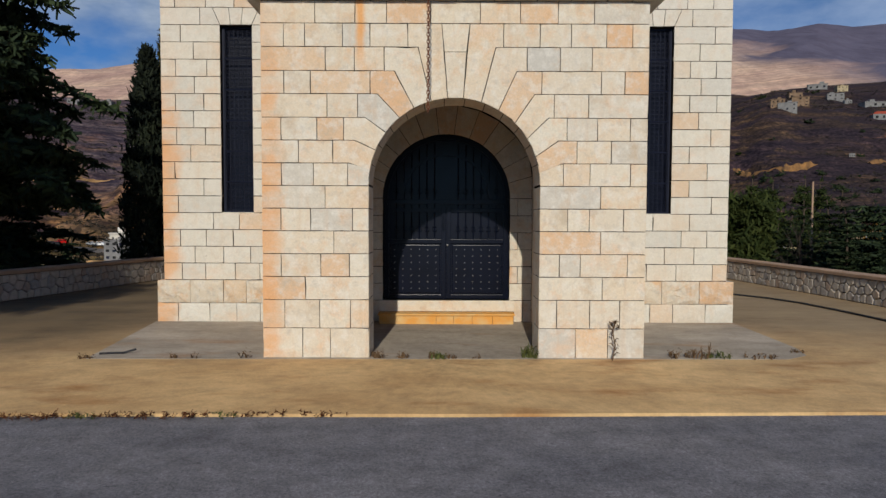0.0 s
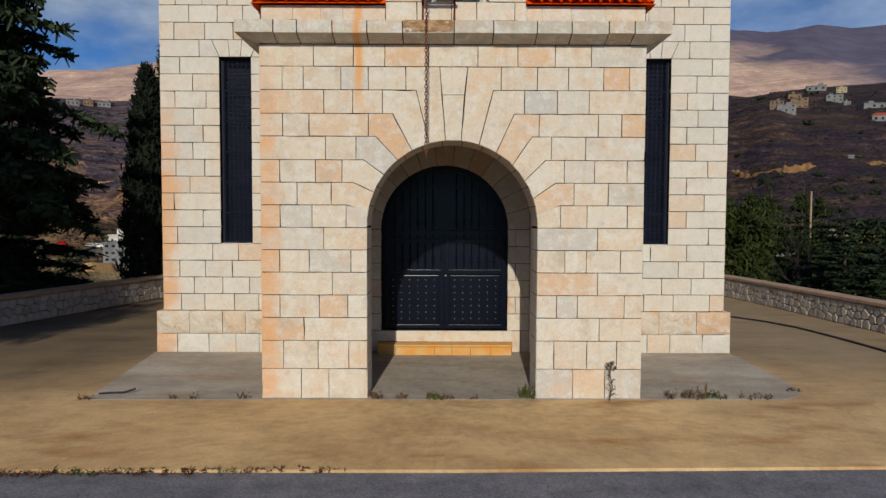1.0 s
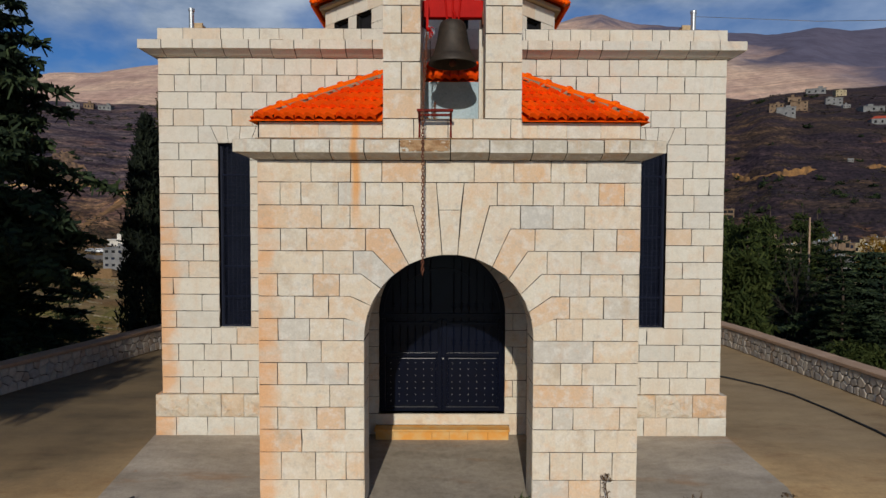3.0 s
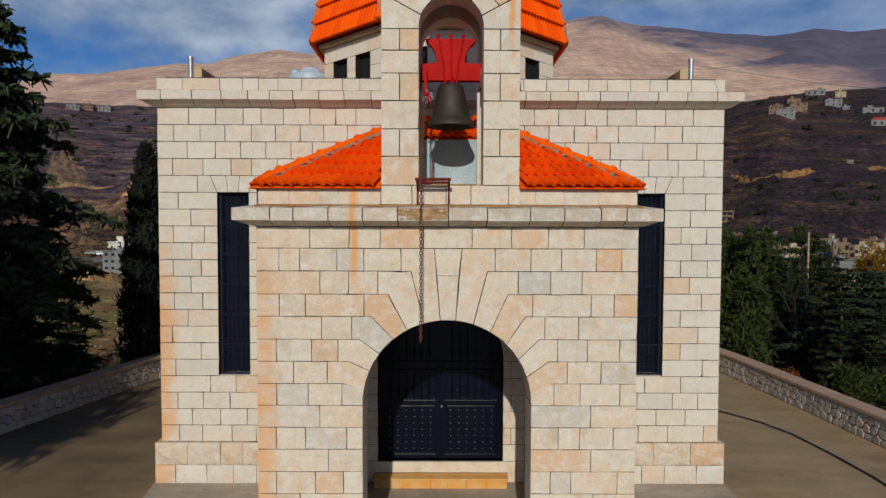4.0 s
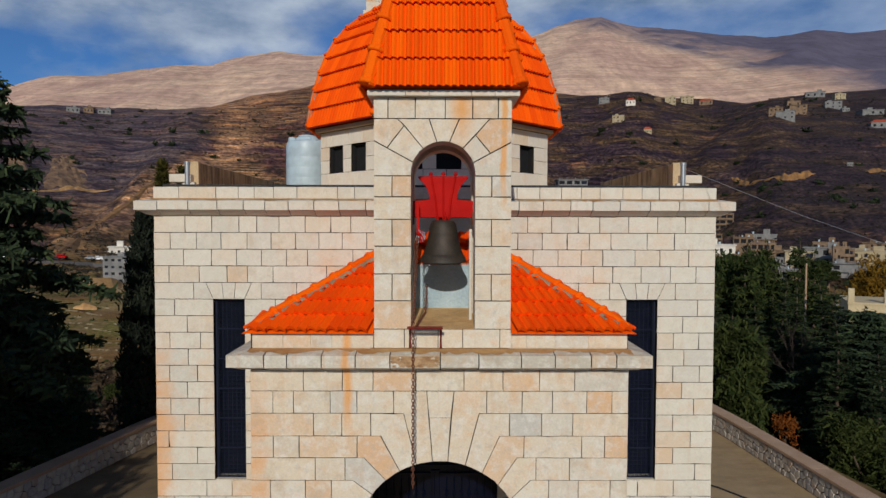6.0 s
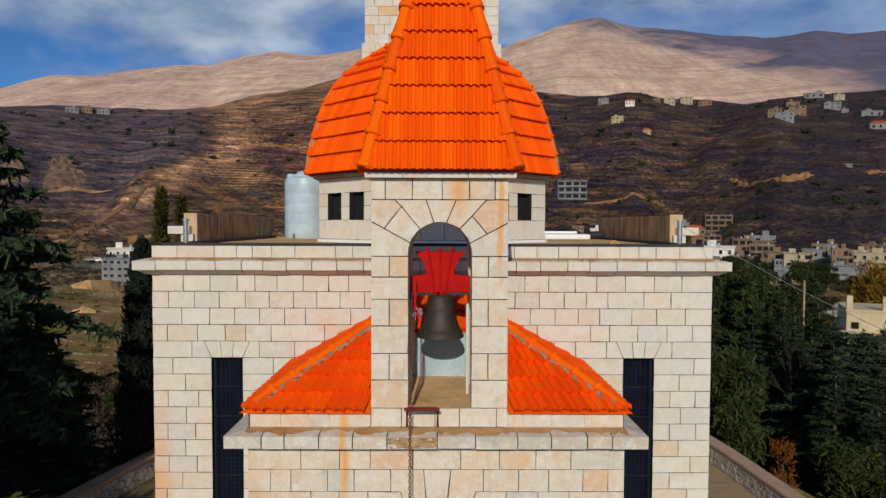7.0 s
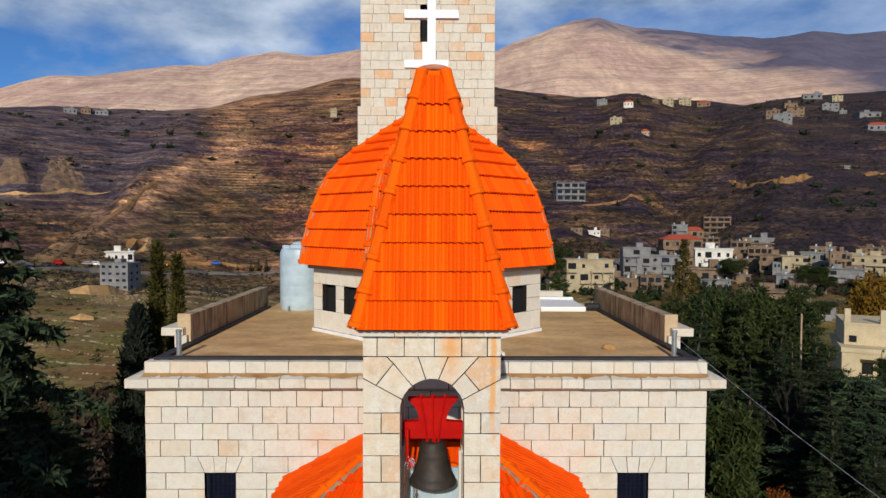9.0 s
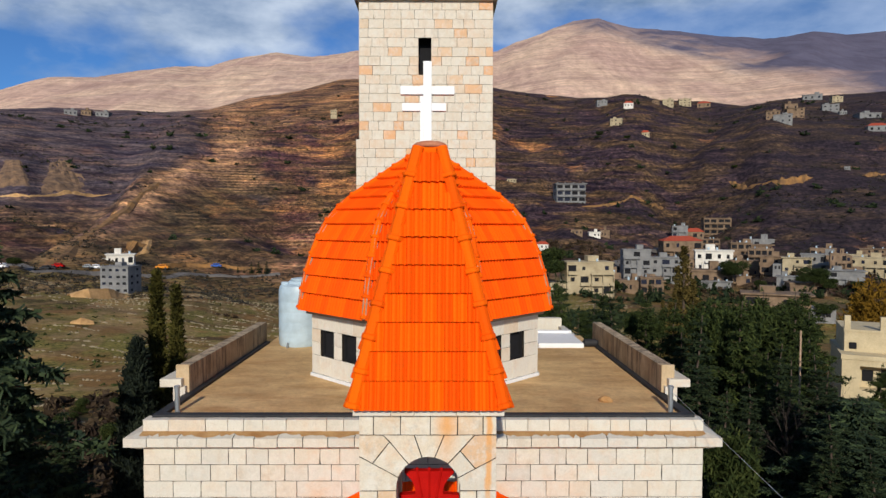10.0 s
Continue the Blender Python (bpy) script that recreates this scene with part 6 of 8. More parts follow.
for s in (-1, 1):
    bm = bmesh.new()
    box(bm, s * 0.43 - 0.03, s * 0.43 + 0.03, -0.08, 0.08, 6.46, 6.64, 0.01)
    part("bearing", bm, RUST, yoke, "rusty bearing block")
bm = bmesh.new()
box(bm, -0.36, -0.325, -0.22, -0.18, 6.36, 6.75, 0.005)
part("lever", bm, RED, bell, "red iron lever")

pulley = thing("pulley_bracket", "rusty red iron pulley bracket on the sill", "bracket", (0, 0, 0))
for x in (-0.385, 0.015):
    bm = bmesh.new()
    tube(bm, [(x, -0.02, 4.86), (x, -0.05, 5.10), (x, -0.26, 5.16)], 0.016, 6)
    part("arm", bm, RUSTRED, pulley)
bm = bmesh.new()
tube(bm, [(-0.41, -0.26, 5.16), (0.04, -0.26, 5.16)], 0.020, 10)
part("roller", bm, RUSTRED, pulley)
bm = bmesh.new()
tube(bm, [(-0.385, -0.10, 5.13), (0.015, -0.10, 5.13)], 0.016, 8)
part("cross_bar", bm, RUSTRED, pulley)


def chain(name, label, points, wire=0.006):
    c = thing(name, label, "chain")
    pts = [Vector(p) for p in points]
    bm0 = bmesh.new()
    ring = []
    for i in range(13):
        q = 2 * math.pi * i / 12
        ring.append((0.016 * math.cos(q), 0, 0.030 * math.sin(q)))
    tube(bm0, ring, wire, 5, False)
    first = part("link", bm0, RUST, c, smooth=True)
    k = 0
    for a, b in zip(pts, pts[1:]):
        d = b - a
        n = max(1, round(d.length / 0.044))
        rot = d.to_track_quat("Z", "Y").to_matrix().to_4x4()
        for i in range(n):
            o = first if k == 0 else new("link", first.data)
            o.parent = c
            o.matrix_world = Matrix.Translation(a + d * (i + 0.5) / n) @ rot @ Matrix.Rotation(radians(90 * (k % 2) + 12), 4, "Z")
            k += 1
    return c


chain("bell_chain", "rusty bell chain hanging down the front of the portico", [(-0.335, -0.285, 5.14), (-0.335, -0.29, 3.12)])
chain("bell_chain", "rusty chain running from the bell lever to the pulley", [(-0.30, 0.41, 6.36), (-0.335, -0.27, 5.20)])
chain("bell_chain", "rusty chain hanging slack below the bell", [(-0.20, 1.30, 5.56), (-0.21, 0.95, 5.19), (-0.30, 0.1, 5.13)])
tassel = thing("rope_knot", "frayed red and white rope knot on the chain", "rope", (-0.28, 0.36, 6.34))
g = random.Random(3)
for k in range(26):
    bm = bmesh.new()
    d = Vector((g.uniform(-0.2, 1), g.uniform(-0.5, 0.3), g.uniform(-1, 0.5))).normalized()
    tube(bm, [(0, 0, 0), d * 0.05, d * 0.09 + Vector((0, 0, -0.04))], 0.006, 4)
    part("strand", bm, PLASTER if k % 3 else RED, tassel)
bm = bmesh.new()
bmesh.ops.create_icosphere(bm, subdivisions=2, radius=0.035)
part("knot", bm, RED, tassel)
# pale strip in place of the sunlit right jamb
post = thing("timber_post", "pale strip for the sunlit right jamb beside the bell", "post", (0, 0, 0))
bm = bmesh.new()
box(bm, 0.405, 0.445, 0.55, 0.64, 5.05, 6.40, 0.006)
part("post", bm, STONE_PALE, post)

# ---- terrace walls ----


def clipped(poly, px, pz, nx, nz):
    """The part of a polygon on the near side of the line through (px, pz) with the outward normal (nx, nz)."""
    out = []
    for (ax, az), (bx, bz) in zip(poly, poly[1:] + poly[:1]):
        da, db = (ax - px) * nx + (az - pz) * nz, (bx - px) * nx + (bz - pz) * nz
        if da <= 0:
            out.append((ax, az))
        if da * db < 0:
            t = da / (da - db)
            out.append((ax + (bx - ax) * t, az + (bz - az) * t))
    return out


def rubble_wall(name, rim_points, label, top):
    """A low wall faced with flat irregular stones in dark joints, under a thick projecting coping."""
    w = structure(name, label)
    n = 60
    bm = bmesh.new()
    ins, out = terrace_edge(rim_points, n, 0.02), terrace_edge(rim_points, n, 0.32)
    q = [[bm.verts.new((x, y, z)) for x, y in line] for line in (ins, out) for z in (-0.4, top)]
    for i in range(n):
        for a, b in ((q[0], q[1]), (q[1], q[3]), (q[3], q[2])):
            bm.faces.new((a[i], a[i + 1], b[i + 1], b[i]))
    part("core", bm, MORTAR, w)
    line = terrace_edge(rim_points, 600)
    hand = 1 if rim_points[0][0] > 0 else -1
    lens = np.cumsum([0] + [math.dist(a, b) for a, b in zip(line, line[1:])])
    R = random.Random(len(name))
    # coping slabs
    s = 0.0
    while s < lens[-1] - 0.3:
        e = min(s + R.uniform(0.85, 1.25), lens[-1])
        bm = bmesh.new()
        dz = R.uniform(-0.004, 0.004)
        rows = []
        for k in range(4):
            d = s + 0.004 + (e - s - 0.008) * k / 3
            x, y = np.interp(d, lens, [p[0] for p in line]), np.interp(d, lens, [p[1] for p in line])
            ahead = np.interp(d + 0.03, lens, [p[0] for p in line]) - x, np.interp(d + 0.03, lens, [p[1] for p in line]) - y
            out_ = Vector((ahead[1], -ahead[0], 0)).normalized() * hand
            rows.append([bm.verts.new((x + out_.x * g, y + out_.y * g, top + h + dz)) for g, h in ((-0.06, 0.0), (-0.06, 0.065), (-0.045, 0.08), (0.38, 0.08), (0.38, 0.0))])
        for r0, r1 in zip(rows, rows[1:]):
            for i in range(5):
                bm.faces.new((r0[i], r0[(i + 1) % 5], r1[(i + 1) % 5], r1[i]))
        bm.faces.new(rows[0])
        bm.faces.new(rows[-1][::-1])
        part("coping", bm, CAPSTONE, w)
        s = e
    # irregular flat stones on the inner face
    cell = 0.215
    cols, levels = int(lens[-1] / cell), 3
    spots = {(i, j): ((i + 0.5 + 0.5 * (j % 2) + R.uniform(-0.36, 0.36)) * cell, (j + 0.5 + R.uniform(-0.34, 0.34)) * top / levels) for i in range(-1, cols + 2) for j in range(levels)}
    for i in range(cols):
        for j in range(levels):
            cx, cz = spots[i, j]
            poly = [(cx - 0.4, 0.0), (cx + 0.4, 0.0), (cx + 0.4, top - 0.012), (cx - 0.4, top - 0.012)]
            for di in (-2, -1, 0, 1, 2):
                for dj in (-2, -1, 0, 1, 2):
                    if (di or dj) and (i + di, j + dj) in spots:
                        ox, oz = spots[i + di, j + dj]
                        poly = clipped(poly, (cx + ox) / 2, (cz + oz) / 2, ox - cx, oz - cz)
            mx, mz = sum(p[0] for p in poly) / len(poly), sum(p[1] for p in poly) / len(poly)
            size = max(math.dist(p, (mx, mz)) for p in poly)
            poly = [(p[0] - mx, p[1] - mz) for p in poly]
            k = max(0.6, 1 - 0.011 / max(size, 0.03) * 1.3)
            m = len(poly)
            proud = R.uniform(0.0, 0.014)
            vs = [(p[0] * k, 0.03, p[1] * k) for p in poly] + [(p[0] * k, -0.008 - proud, p[1] * k) for p in poly] + [(p[0] * k * 0.82, -0.024 - proud - R.uniform(0, 0.008), p[1] * k * 0.82) for p in poly]
            fs = [(b * m + v, b * m + (v + 1) % m, (b + 1) * m + (v + 1) % m, (b + 1) * m + v) for b in (0, 1) for v in range(m)] + [tuple(range(2 * m, 3 * m))]
            x, y = np.interp(mx, lens, [p[0] for p in line]), np.interp(mx, lens, [p[1] for p in line])
            xb, yb = np.interp(mx + 0.02, lens, [p[0] for p in line]), np.interp(mx + 0.02, lens, [p[1] for p in line])
            if hand > 0:
                vs = [(-v[0], v[1], v[2]) for v in vs]
                fs = [f[::-1] for f in fs]
            o = new("stone", mesh_of("stone", vs, fs, RUBBLE))
            o.matrix_world = Matrix.Translation((x, y, mz)) @ Matrix.Rotation(math.atan2(yb - y, xb - x) + (math.pi if hand > 0 else 0), 4, "Z")
            o.parent = w


rubble_wall("wall_terrace_east", RIM_EAST, "low rubble stone terrace wall with a tan coping", 0.55)
rubble_wall("wall_terrace_west", RIM_WEST, "low rubble stone terrace wall in tree shade", 0.58)

# hose on the ground
hose = thing("hose", "black water hose lying on the concrete", "hose")
bm = bmesh.new()
pts = [(4.9, 8.6), (5.8, 8.0), (6.84, 7.1), (7.35, 6.3), (7.62, 5.5), (7.75, 4.3), (7.80, 3.1), (7.7, 1.5), (7.4, -0.5), (7.2, -2.0)]
fine = []
for i in range(len(pts) - 1):
    for k in range(4):
        t = k / 4
        fine.append((pts[i][0] * (1 - t) + pts[i + 1][0] * t, pts[i][1] * (1 - t) + pts[i + 1][1] * t, 0.022))
tube(bm, fine, 0.022, 6)
part("hose", bm, BITUMEN, hose, smooth=True)
strip = thing("metal_strip", "bent dark metal strip lying on the slab", "scrap", (-4.47, 0.17, 0.01))
bm = bmesh.new()
tube(bm, [(-0.2, -0.04, 0.01), (-0.05, -0.03, 0.02), (0.1, 0.0, 0.015), (0.24, 0.06, 0.05)], 0.014, 5)
part("strip", bm, BITUMEN, strip)

# cable from the roof corner
cable = thing("cable", "pale overhead cable from the roof corner", "cable")
bm = bmesh.new()
tube(bm, [(4.45, 3.4, 7.5), (5.15, 0.78, 6.60), (5.44, -0.29, 6.28), (6.5, -4.3, 5.2), (8.45, -11.6, 4.0)], 0.0045, 5)
part("wire", bm, STEEL, cable)

# a white pipe elbow on the roof beside the spire
elbow = thing("pipe_elbow", "short white pipe elbow lying on the flat roof", "pipe", (1.2, 3.72, 7.13))
bm = bmesh.new()
tube(bm, [(-0.14, 0.05, 0.03), (0.0, 0.02, 0.03), (0.09, -0.05, 0.02), (0.13, -0.16, 0.0)], 0.03, 8)
part("pipe", bm, WHITE, elbow, smooth=True)

# ---- trees ----


def needle_clump(vs, fs, c, size, R, droop=0.0, n=5, flat=0.5):
    for _ in range(n):
        d = Vector((R.uniform(-1, 1), R.uniform(-1, 1), R.uniform(-1, 1) * flat - droop)).normalized()
        s = d.orthogonal().normalized()
        s = (Matrix.Rotation(R.uniform(0, 6.28), 3, d) @ s) * size * R.uniform(0.16, 0.3)
        p = c + Vector((R.uniform(-1, 1), R.uniform(-1, 1), R.uniform(-1, 1) * flat)) * size * 0.5
        q = p + d * size * R.uniform(0.7, 1.3)
        b = len(vs)
        vs += [p - s * 0.6, p + s * 0.6, q + s * 0.4, q - s * 0.4]
        fs.append((b, b + 1, b + 2, b + 3))


def limb_tree(name, label, height, radius, bare, mat, seed, whorls, per, size, droop, shape, dens=1.0, trunk=0.16, lift=0.1, flat=0.35):
    """A conifer: a tapered trunk, limbs in whorls and a crown of needle sprays along them."""
    R = random.Random(seed)
    t = thing(name, label, "tree")
    bm = bmesh.new()
    pts = [Vector((0.12 * math.sin(k * 1.3 + seed), 0.12 * math.cos(k * 1.7 + seed), height * k / 8)) for k in range(9)]
    pts[0] = Vector((0, 0, -1.0))
    tube(bm, pts, trunk, 8, True, [trunk * (1.05 - 0.98 * k / 8) + 0.01 for k in range(9)])
    vs, fs = [], []
    for w in range(whorls):
        f = bare + (0.99 - bare) * (w + R.uniform(-0.3, 0.3)) / whorls
        z = height * max(f, bare * 0.8)
        reach = radius * shape((f - bare) / (1 - bare))
        for k in range(per):
            a = 2 * math.pi * (k + R.uniform(-0.4, 0.4)) / per + w * 1.1
            L = reach * R.uniform(0.6, 1.15)
            if L < 0.15:
                L = 0.15
            tip = Vector((math.cos(a) * L, math.sin(a) * L, lift * L - droop * L * L / max(radius, 1)))
            mid = Vector((math.cos(a) * L * 0.5, math.sin(a) * L * 0.5, lift * L * 0.75))
            base = Vector((0, 0, z))
            tube(bm, [base, base + mid, base + tip], 0.03, 4, True, [0.012 + 0.022 * L / radius * trunk / 0.16, 0.02, 0.006])
            n = max(2, int(L / size * 2.6 * dens))
            for i in range(n):
                u = (i + R.random()) / n
                u = 0.15 + 0.9 * u ** 0.8
                c = base + (mid * (2 * u) if u < 0.5 else mid + (tip - mid) * (2 * u - 1))
                side = Vector((-math.sin(a), math.cos(a), 0)) * R.uniform(-1, 1) * L * 0.30 * (1.15 - u)
                needle_clump(vs, fs, c + side, size, R, droop * 0.6, 6, flat)
    needle_clump(vs, fs, Vector((0, 0, height)), size * 0.8, R, -0.6, 8, 1)
    part("trunk", bm, BARK, t)
    o = new("crown", mesh_of("crown", vs, fs, mat))
    o.parent = t
    return t


def leaf_tree(name, label, height, radius, mat, seed, clumps, size, low=0.25, sy=1.0):
    """A broadleaf tree or bush: forked limbs and a crown of leaf clumps."""
    R = random.Random(seed)
    t = thing(name, label, "tree")
    bm = bmesh.new()
    tube(bm, [(0, 0, -0.5), (0.05, 0, height * 0.3), (0.1, 0.05, height * 0.6)], 0.1, 7, True, [0.13, 0.09, 0.04])
    vs, fs = [], []
    lobes = []
    for k in range(9):
        a = R.uniform(0, 6.28)
        c = Vector((math.cos(a) * radius * R.uniform(0.2, 0.65), math.sin(a) * radius * R.uniform(0.2, 0.65), height * R.uniform(low + 0.12, 0.86)))
        lobes.append((c, radius * R.uniform(0.3, 0.55)))
        tube(bm, [(0.03, 0, height * 0.25), c * 0.6 + Vector((0, 0, height * 0.1)), c], 0.03, 5, True, [0.05, 0.03, 0.01])
    for _ in range(clumps):
        c, r = R.choice(lobes)
        d = Vector((R.gauss(0, 1), R.gauss(0, 1), R.gauss(0, 1))).normalized() * r * R.uniform(0.5, 1.08)
        needle_clump(vs, fs, c + Vector((d.x, d.y, d.z * sy)), size, R, 0, 5, 1)
    part("trunk", bm, BARK, t)
    o = new("crown", mesh_of("crown", vs, fs, mat))
    o.parent = t
    return t


def column_tree(name, label, height, radius, mat, seed, clumps, size, taper=0.55):
    R = random.Random(seed)
    t = thing(name, label, "tree")
    bm = bmesh.new()
    tube(bm, [(0, 0, -1), (0, 0, height * 0.9)], 0.1, 7, True, [0.16, 0.03])
    vs, fs = [], []
    for _ in range(clumps):
        f = R.random() ** 0.85
        a = R.uniform(0, 6.28)
        lob = 1 + 0.25 * math.sin(3 * a + 5 * f) + R.uniform(-0.15, 0.2)
        r = radius * lob * min(1, 0.30 + 3.2 * f) * (1 - f) ** taper * R.uniform(0.75, 1.05)
        needle_clump(vs, fs, Vector((math.cos(a) * r, math.sin(a) * r, 0.25 + height * f)), size, R, -0.9, 5, 1)
    part("trunk", bm, BARK, t)
    o = new("crown", mesh_of("crown", vs, fs, mat))
    o.parent = t
    return t


def gz(x, y):
    return float(ground_height(np.array([float(x)]), np.array([float(y)]))[0])


cedar = limb_tree("cedar", "large dark green cedar with drooping tiers", 10.4, 4.7, 0.34, CEDAR, 5, 19, 9, 0.30, 0.20, lambda f: (1 - f) ** 0.55 * (0.75 + 0.25 * math.sin(f * 25) ** 2), 1.5, 0.26, 0.16, 0.3)
cedar.location = (-11.5, 7.4, -2.3)
copy_thing(cedar, pose(-15.5, 11.5, gz(-15.5, 11.5) - 1, 0, 0, 70))
copy_thing(cedar, pose(-17.5, 13.0, -6.5, 0, 0, 160))
cedar.scale = (0.72, 0.72, 1.22)
dark = column_tree("cypress", "dark narrow cypress behind the terrace wall", 7.9, 1.05, CYPRESS, 8, 2600, 0.22)
dark.location = (-9.15, 11.4, -1.3)
dark.scale = (0.78, 0.78, 1.0)
tall = column_tree("cypress", "slim olive-green cypress below the terrace", 11.2, 1.0, YELLOWING, 9, 2300, 0.22, 1.15)
tall.location = (-10.4, 15.6, -2.8)
mate = copy_thing(tall, pose(-9.0, 14.0, -1.4, 0, 0, 130))
mate.scale = (0.8, 0.8, 0.85)

pine = limb_tree("pine", "dark green pine on the slope below the terrace", 13.0, 3.6, 0.18, PINE, 21, 19, 7, 0.32, 0.10, lambda f: (1 - f) ** 0.7 * (0.6 + 0.4 * math.sin(f * 17) ** 2), 1.1, 0.22, 0.3, 0.6)
fir = limb_tree("fir", "dark conifer with level branches", 14.0, 3.0, 0.05, FIR, 22, 24, 7, 0.30, 0.14, lambda f: (1 - f) ** 0.9, 1.1, 0.2, 0.12, 0.35)
broad = leaf_tree("stone_pine", "round-headed green pine among the conifers", 12.5, 4.2, PINE, 23, 4200, 0.34, 0.4, 0.75)
R = random.Random(4)
SPOTS = []
# tall conifers below the east terrace wall: kind, place, height of the top, girth
for src, x, y, top, girth in (
        (broad, 24.2, 43.9, 6.0, 0.75), (pine, 27.4, 44.9, 5.3, 1.0), (pine, 28.7, 42.9, 4.9, 0.9), (pine, 26.1, 35.9, 4.5, 0.8), (fir, 16.0, 29.9, 5.5, 1.0), (fir, 16.4, 33.9, 4.1, 1.0),
        (pine, 23.1, 38.9, 3.9, 0.9), (fir, 22.8, 33.9, 3.5, 1.0), (fir, 22.1, 27.9, 3.0, 1.1), (cedar, 19.5, 20.9, 3.6, 0.95), (fir, 17.4, 18.9, 3.4, 1.2), (cedar, 22.1, 21.9, 2.6, 0.95),
        (fir, 27.8, 27.9, 3.4, 1.3), (pine, 23.5, 35.9, 1.8, 0.9), (pine, 22.7, 51.9, 2.5, 0.9), (fir, 28.2, 38.9, 1.6, 1.0), (fir, 16.8, 24.9, 1.9, 1.2), (fir, 15.7, 25.9, 2.5, 1.1),
        (fir, 20.0, 26.9, 2.3, 1.2), (pine, 25.5, 49.9, 2.1, 0.9), (fir, 17.8, 16.9, 2.0, 1.2), (fir, 11.9, 19.5, 2.4, 1.1), (pine, 31.5, 36.0, 0.5, 1.0),
        (fir, 15.3, 51.9, 5.6, 0.9), (pine, 12.2, 52.5, 4.4, 0.9), (fir, 19.6, 23.5, 4.3, 1.1), (fir, 13.6, 60.0, 3.4, 0.9)):
    full = {pine: 13.0, fir: 14.0, broad: 12.0, cedar: 10.4}[src]
    SPOTS.append((src, x, y, (top - gz(x, y)) / full, girth))
for k in range(16):
    d = R.uniform(62, 150)
    x, y = (0.17 + 0.42 * (k + R.random()) / 16) * d, d - 8.1
    SPOTS.append(((pine, fir, broad)[k % 3], x, y, (10.5 - R.uniform(0.095, 0.135) * d - gz(x, y)) / 13.0, 1.0))
for x, y, top in ((9.5, 34, 1.0), (12.5, 37, 1.6), (11.0, 46, 2.2), (15.5, 44, 1.4), (13.5, 52, 1.0)):
    SPOTS.append((fir if x > 12 else pine, x, y, (top - gz(x, y)) / 13.5, 1.0))
used = {cedar.name}
for src, x, y, sc, girth in SPOTS:
    m = pose(x, y, gz(x, y) - 0.3, R.uniform(-2, 2), R.uniform(-2, 2), R.uniform(0, 360))
    if src.name not in used:
        used.add(src.name)
        src.matrix_world = m @ Matrix.Diagonal((sc * girth, sc * girth, sc, 1))
    else:
        o = copy_thing(src, m)
        o.scale = (sc * girth * R.uniform(0.9, 1.1),) * 2 + (sc * R.uniform(0.9, 1.12),)
# unseen high-crowned pines beside the road, added to shade the terrace's west end
for x, y, k, turn in ((-13.0, -8.0, 1.0, 20), (-16.0, -7.0, 1.05, 140), (-14.2, -11.4, 1.2, 260), (-19.5, -9.5, 1.2, 75), (-11.9, -5.0, 0.9, 320)):
    copy_thing(broad, pose(x, y, -0.1, 0, 0, turn)).scale = (k, k, k)
bush = leaf_tree("olive_bush", "grey-green olive bush below the terrace wall", 3.6, 1.9, OLIVE, 31, 1500, 0.28, 0.05)
bush.location = (10.9, 14.9, gz(10.9, 14.9))
bush.scale = (0.85, 0.85, (2.3 - gz(10.9, 14.9)) / 3.5)
for x, y, s in ((15.6, 14.6, 0.8), (13.6, 21.5, 0.9)):
    copy_thing(bush, pose(x, y, gz(x, y), 0, 0, 77 * s)).scale = (s, s, s)
red = leaf_tree("autumn_tree", "small tree with orange autumn leaves", 4.2, 1.3, AUTUMN, 32, 170, 0.22, 0.2)
red.location = (14.0, 17.2, gz(14.0, 17.2))
red.scale = (0.6, 0.6, 0.75)
gold = leaf_tree("autumn_tree", "large tree with golden autumn leaves", 11, 4.2, GOLD, 33, 2600, 0.42, 0.2)
gold.location = (77.5, 102.0, gz(77.5, 102.0))
gold.scale = (1.4, 1.4, (1.8 - gz(77.5, 102.0)) / 11)

for k in range(26):
    slope, far_ = -0.40 - 0.30 * R.random(), R.uniform(30, 90)
    x, y, s = slope * far_, far_ - 8, R.uniform(0.35, 0.9)
    copy_thing(bush, pose(x, y, gz(x, y) - 0.2, 0, 0, R.uniform(0, 360))).scale = (s, s, s * 0.8)
for x, y, top in ((-19, 24, 1.5), (-24, 27, 0.5), (-16, 30, -2.5), (-29, 36, -0.5)):
    s = (top - gz(x, y)) / 14.0
    copy_thing(fir, pose(x, y, gz(x, y) - 0.3, 0, 0, x * 31)).scale = (s * 1.25, s * 1.25, s)


def bare_tree(x, y, h, seed):
    t = thing("bare_tree", "leafless grey-brown tree among the conifers", "tree", (x, y, gz(x, y)))
    g = random.Random(seed)
    bm = bmesh.new()

    def grow(p, d, L, r, n):
        q = p + d * L
        tube(bm, [p, q], r, 4, False, [r, r * 0.65])
        if n:
            for _ in range(3):
                e = (d + Vector((g.uniform(-0.6, 0.6), g.uniform(-0.6, 0.6), g.uniform(-0.1, 0.4)))).normalized()
                grow(p.lerp(q, g.uniform(0.6, 1)), e, L * g.uniform(0.55, 0.8), r * 0.6, n - 1)
    grow(Vector((0, 0, -0.5)), Vector((0, 0, 1)), h * 0.4, 0.09, 4)
    part("limb", bm, TWIG, t)


bare_tree(15.2, 24.0, 8, 1)
bare_tree(19.5, 27.0, 10, 2)
bare_tree(18.6, 23.0, 8, 7)
bare_tree(23.5, 31.0, 11, 4)


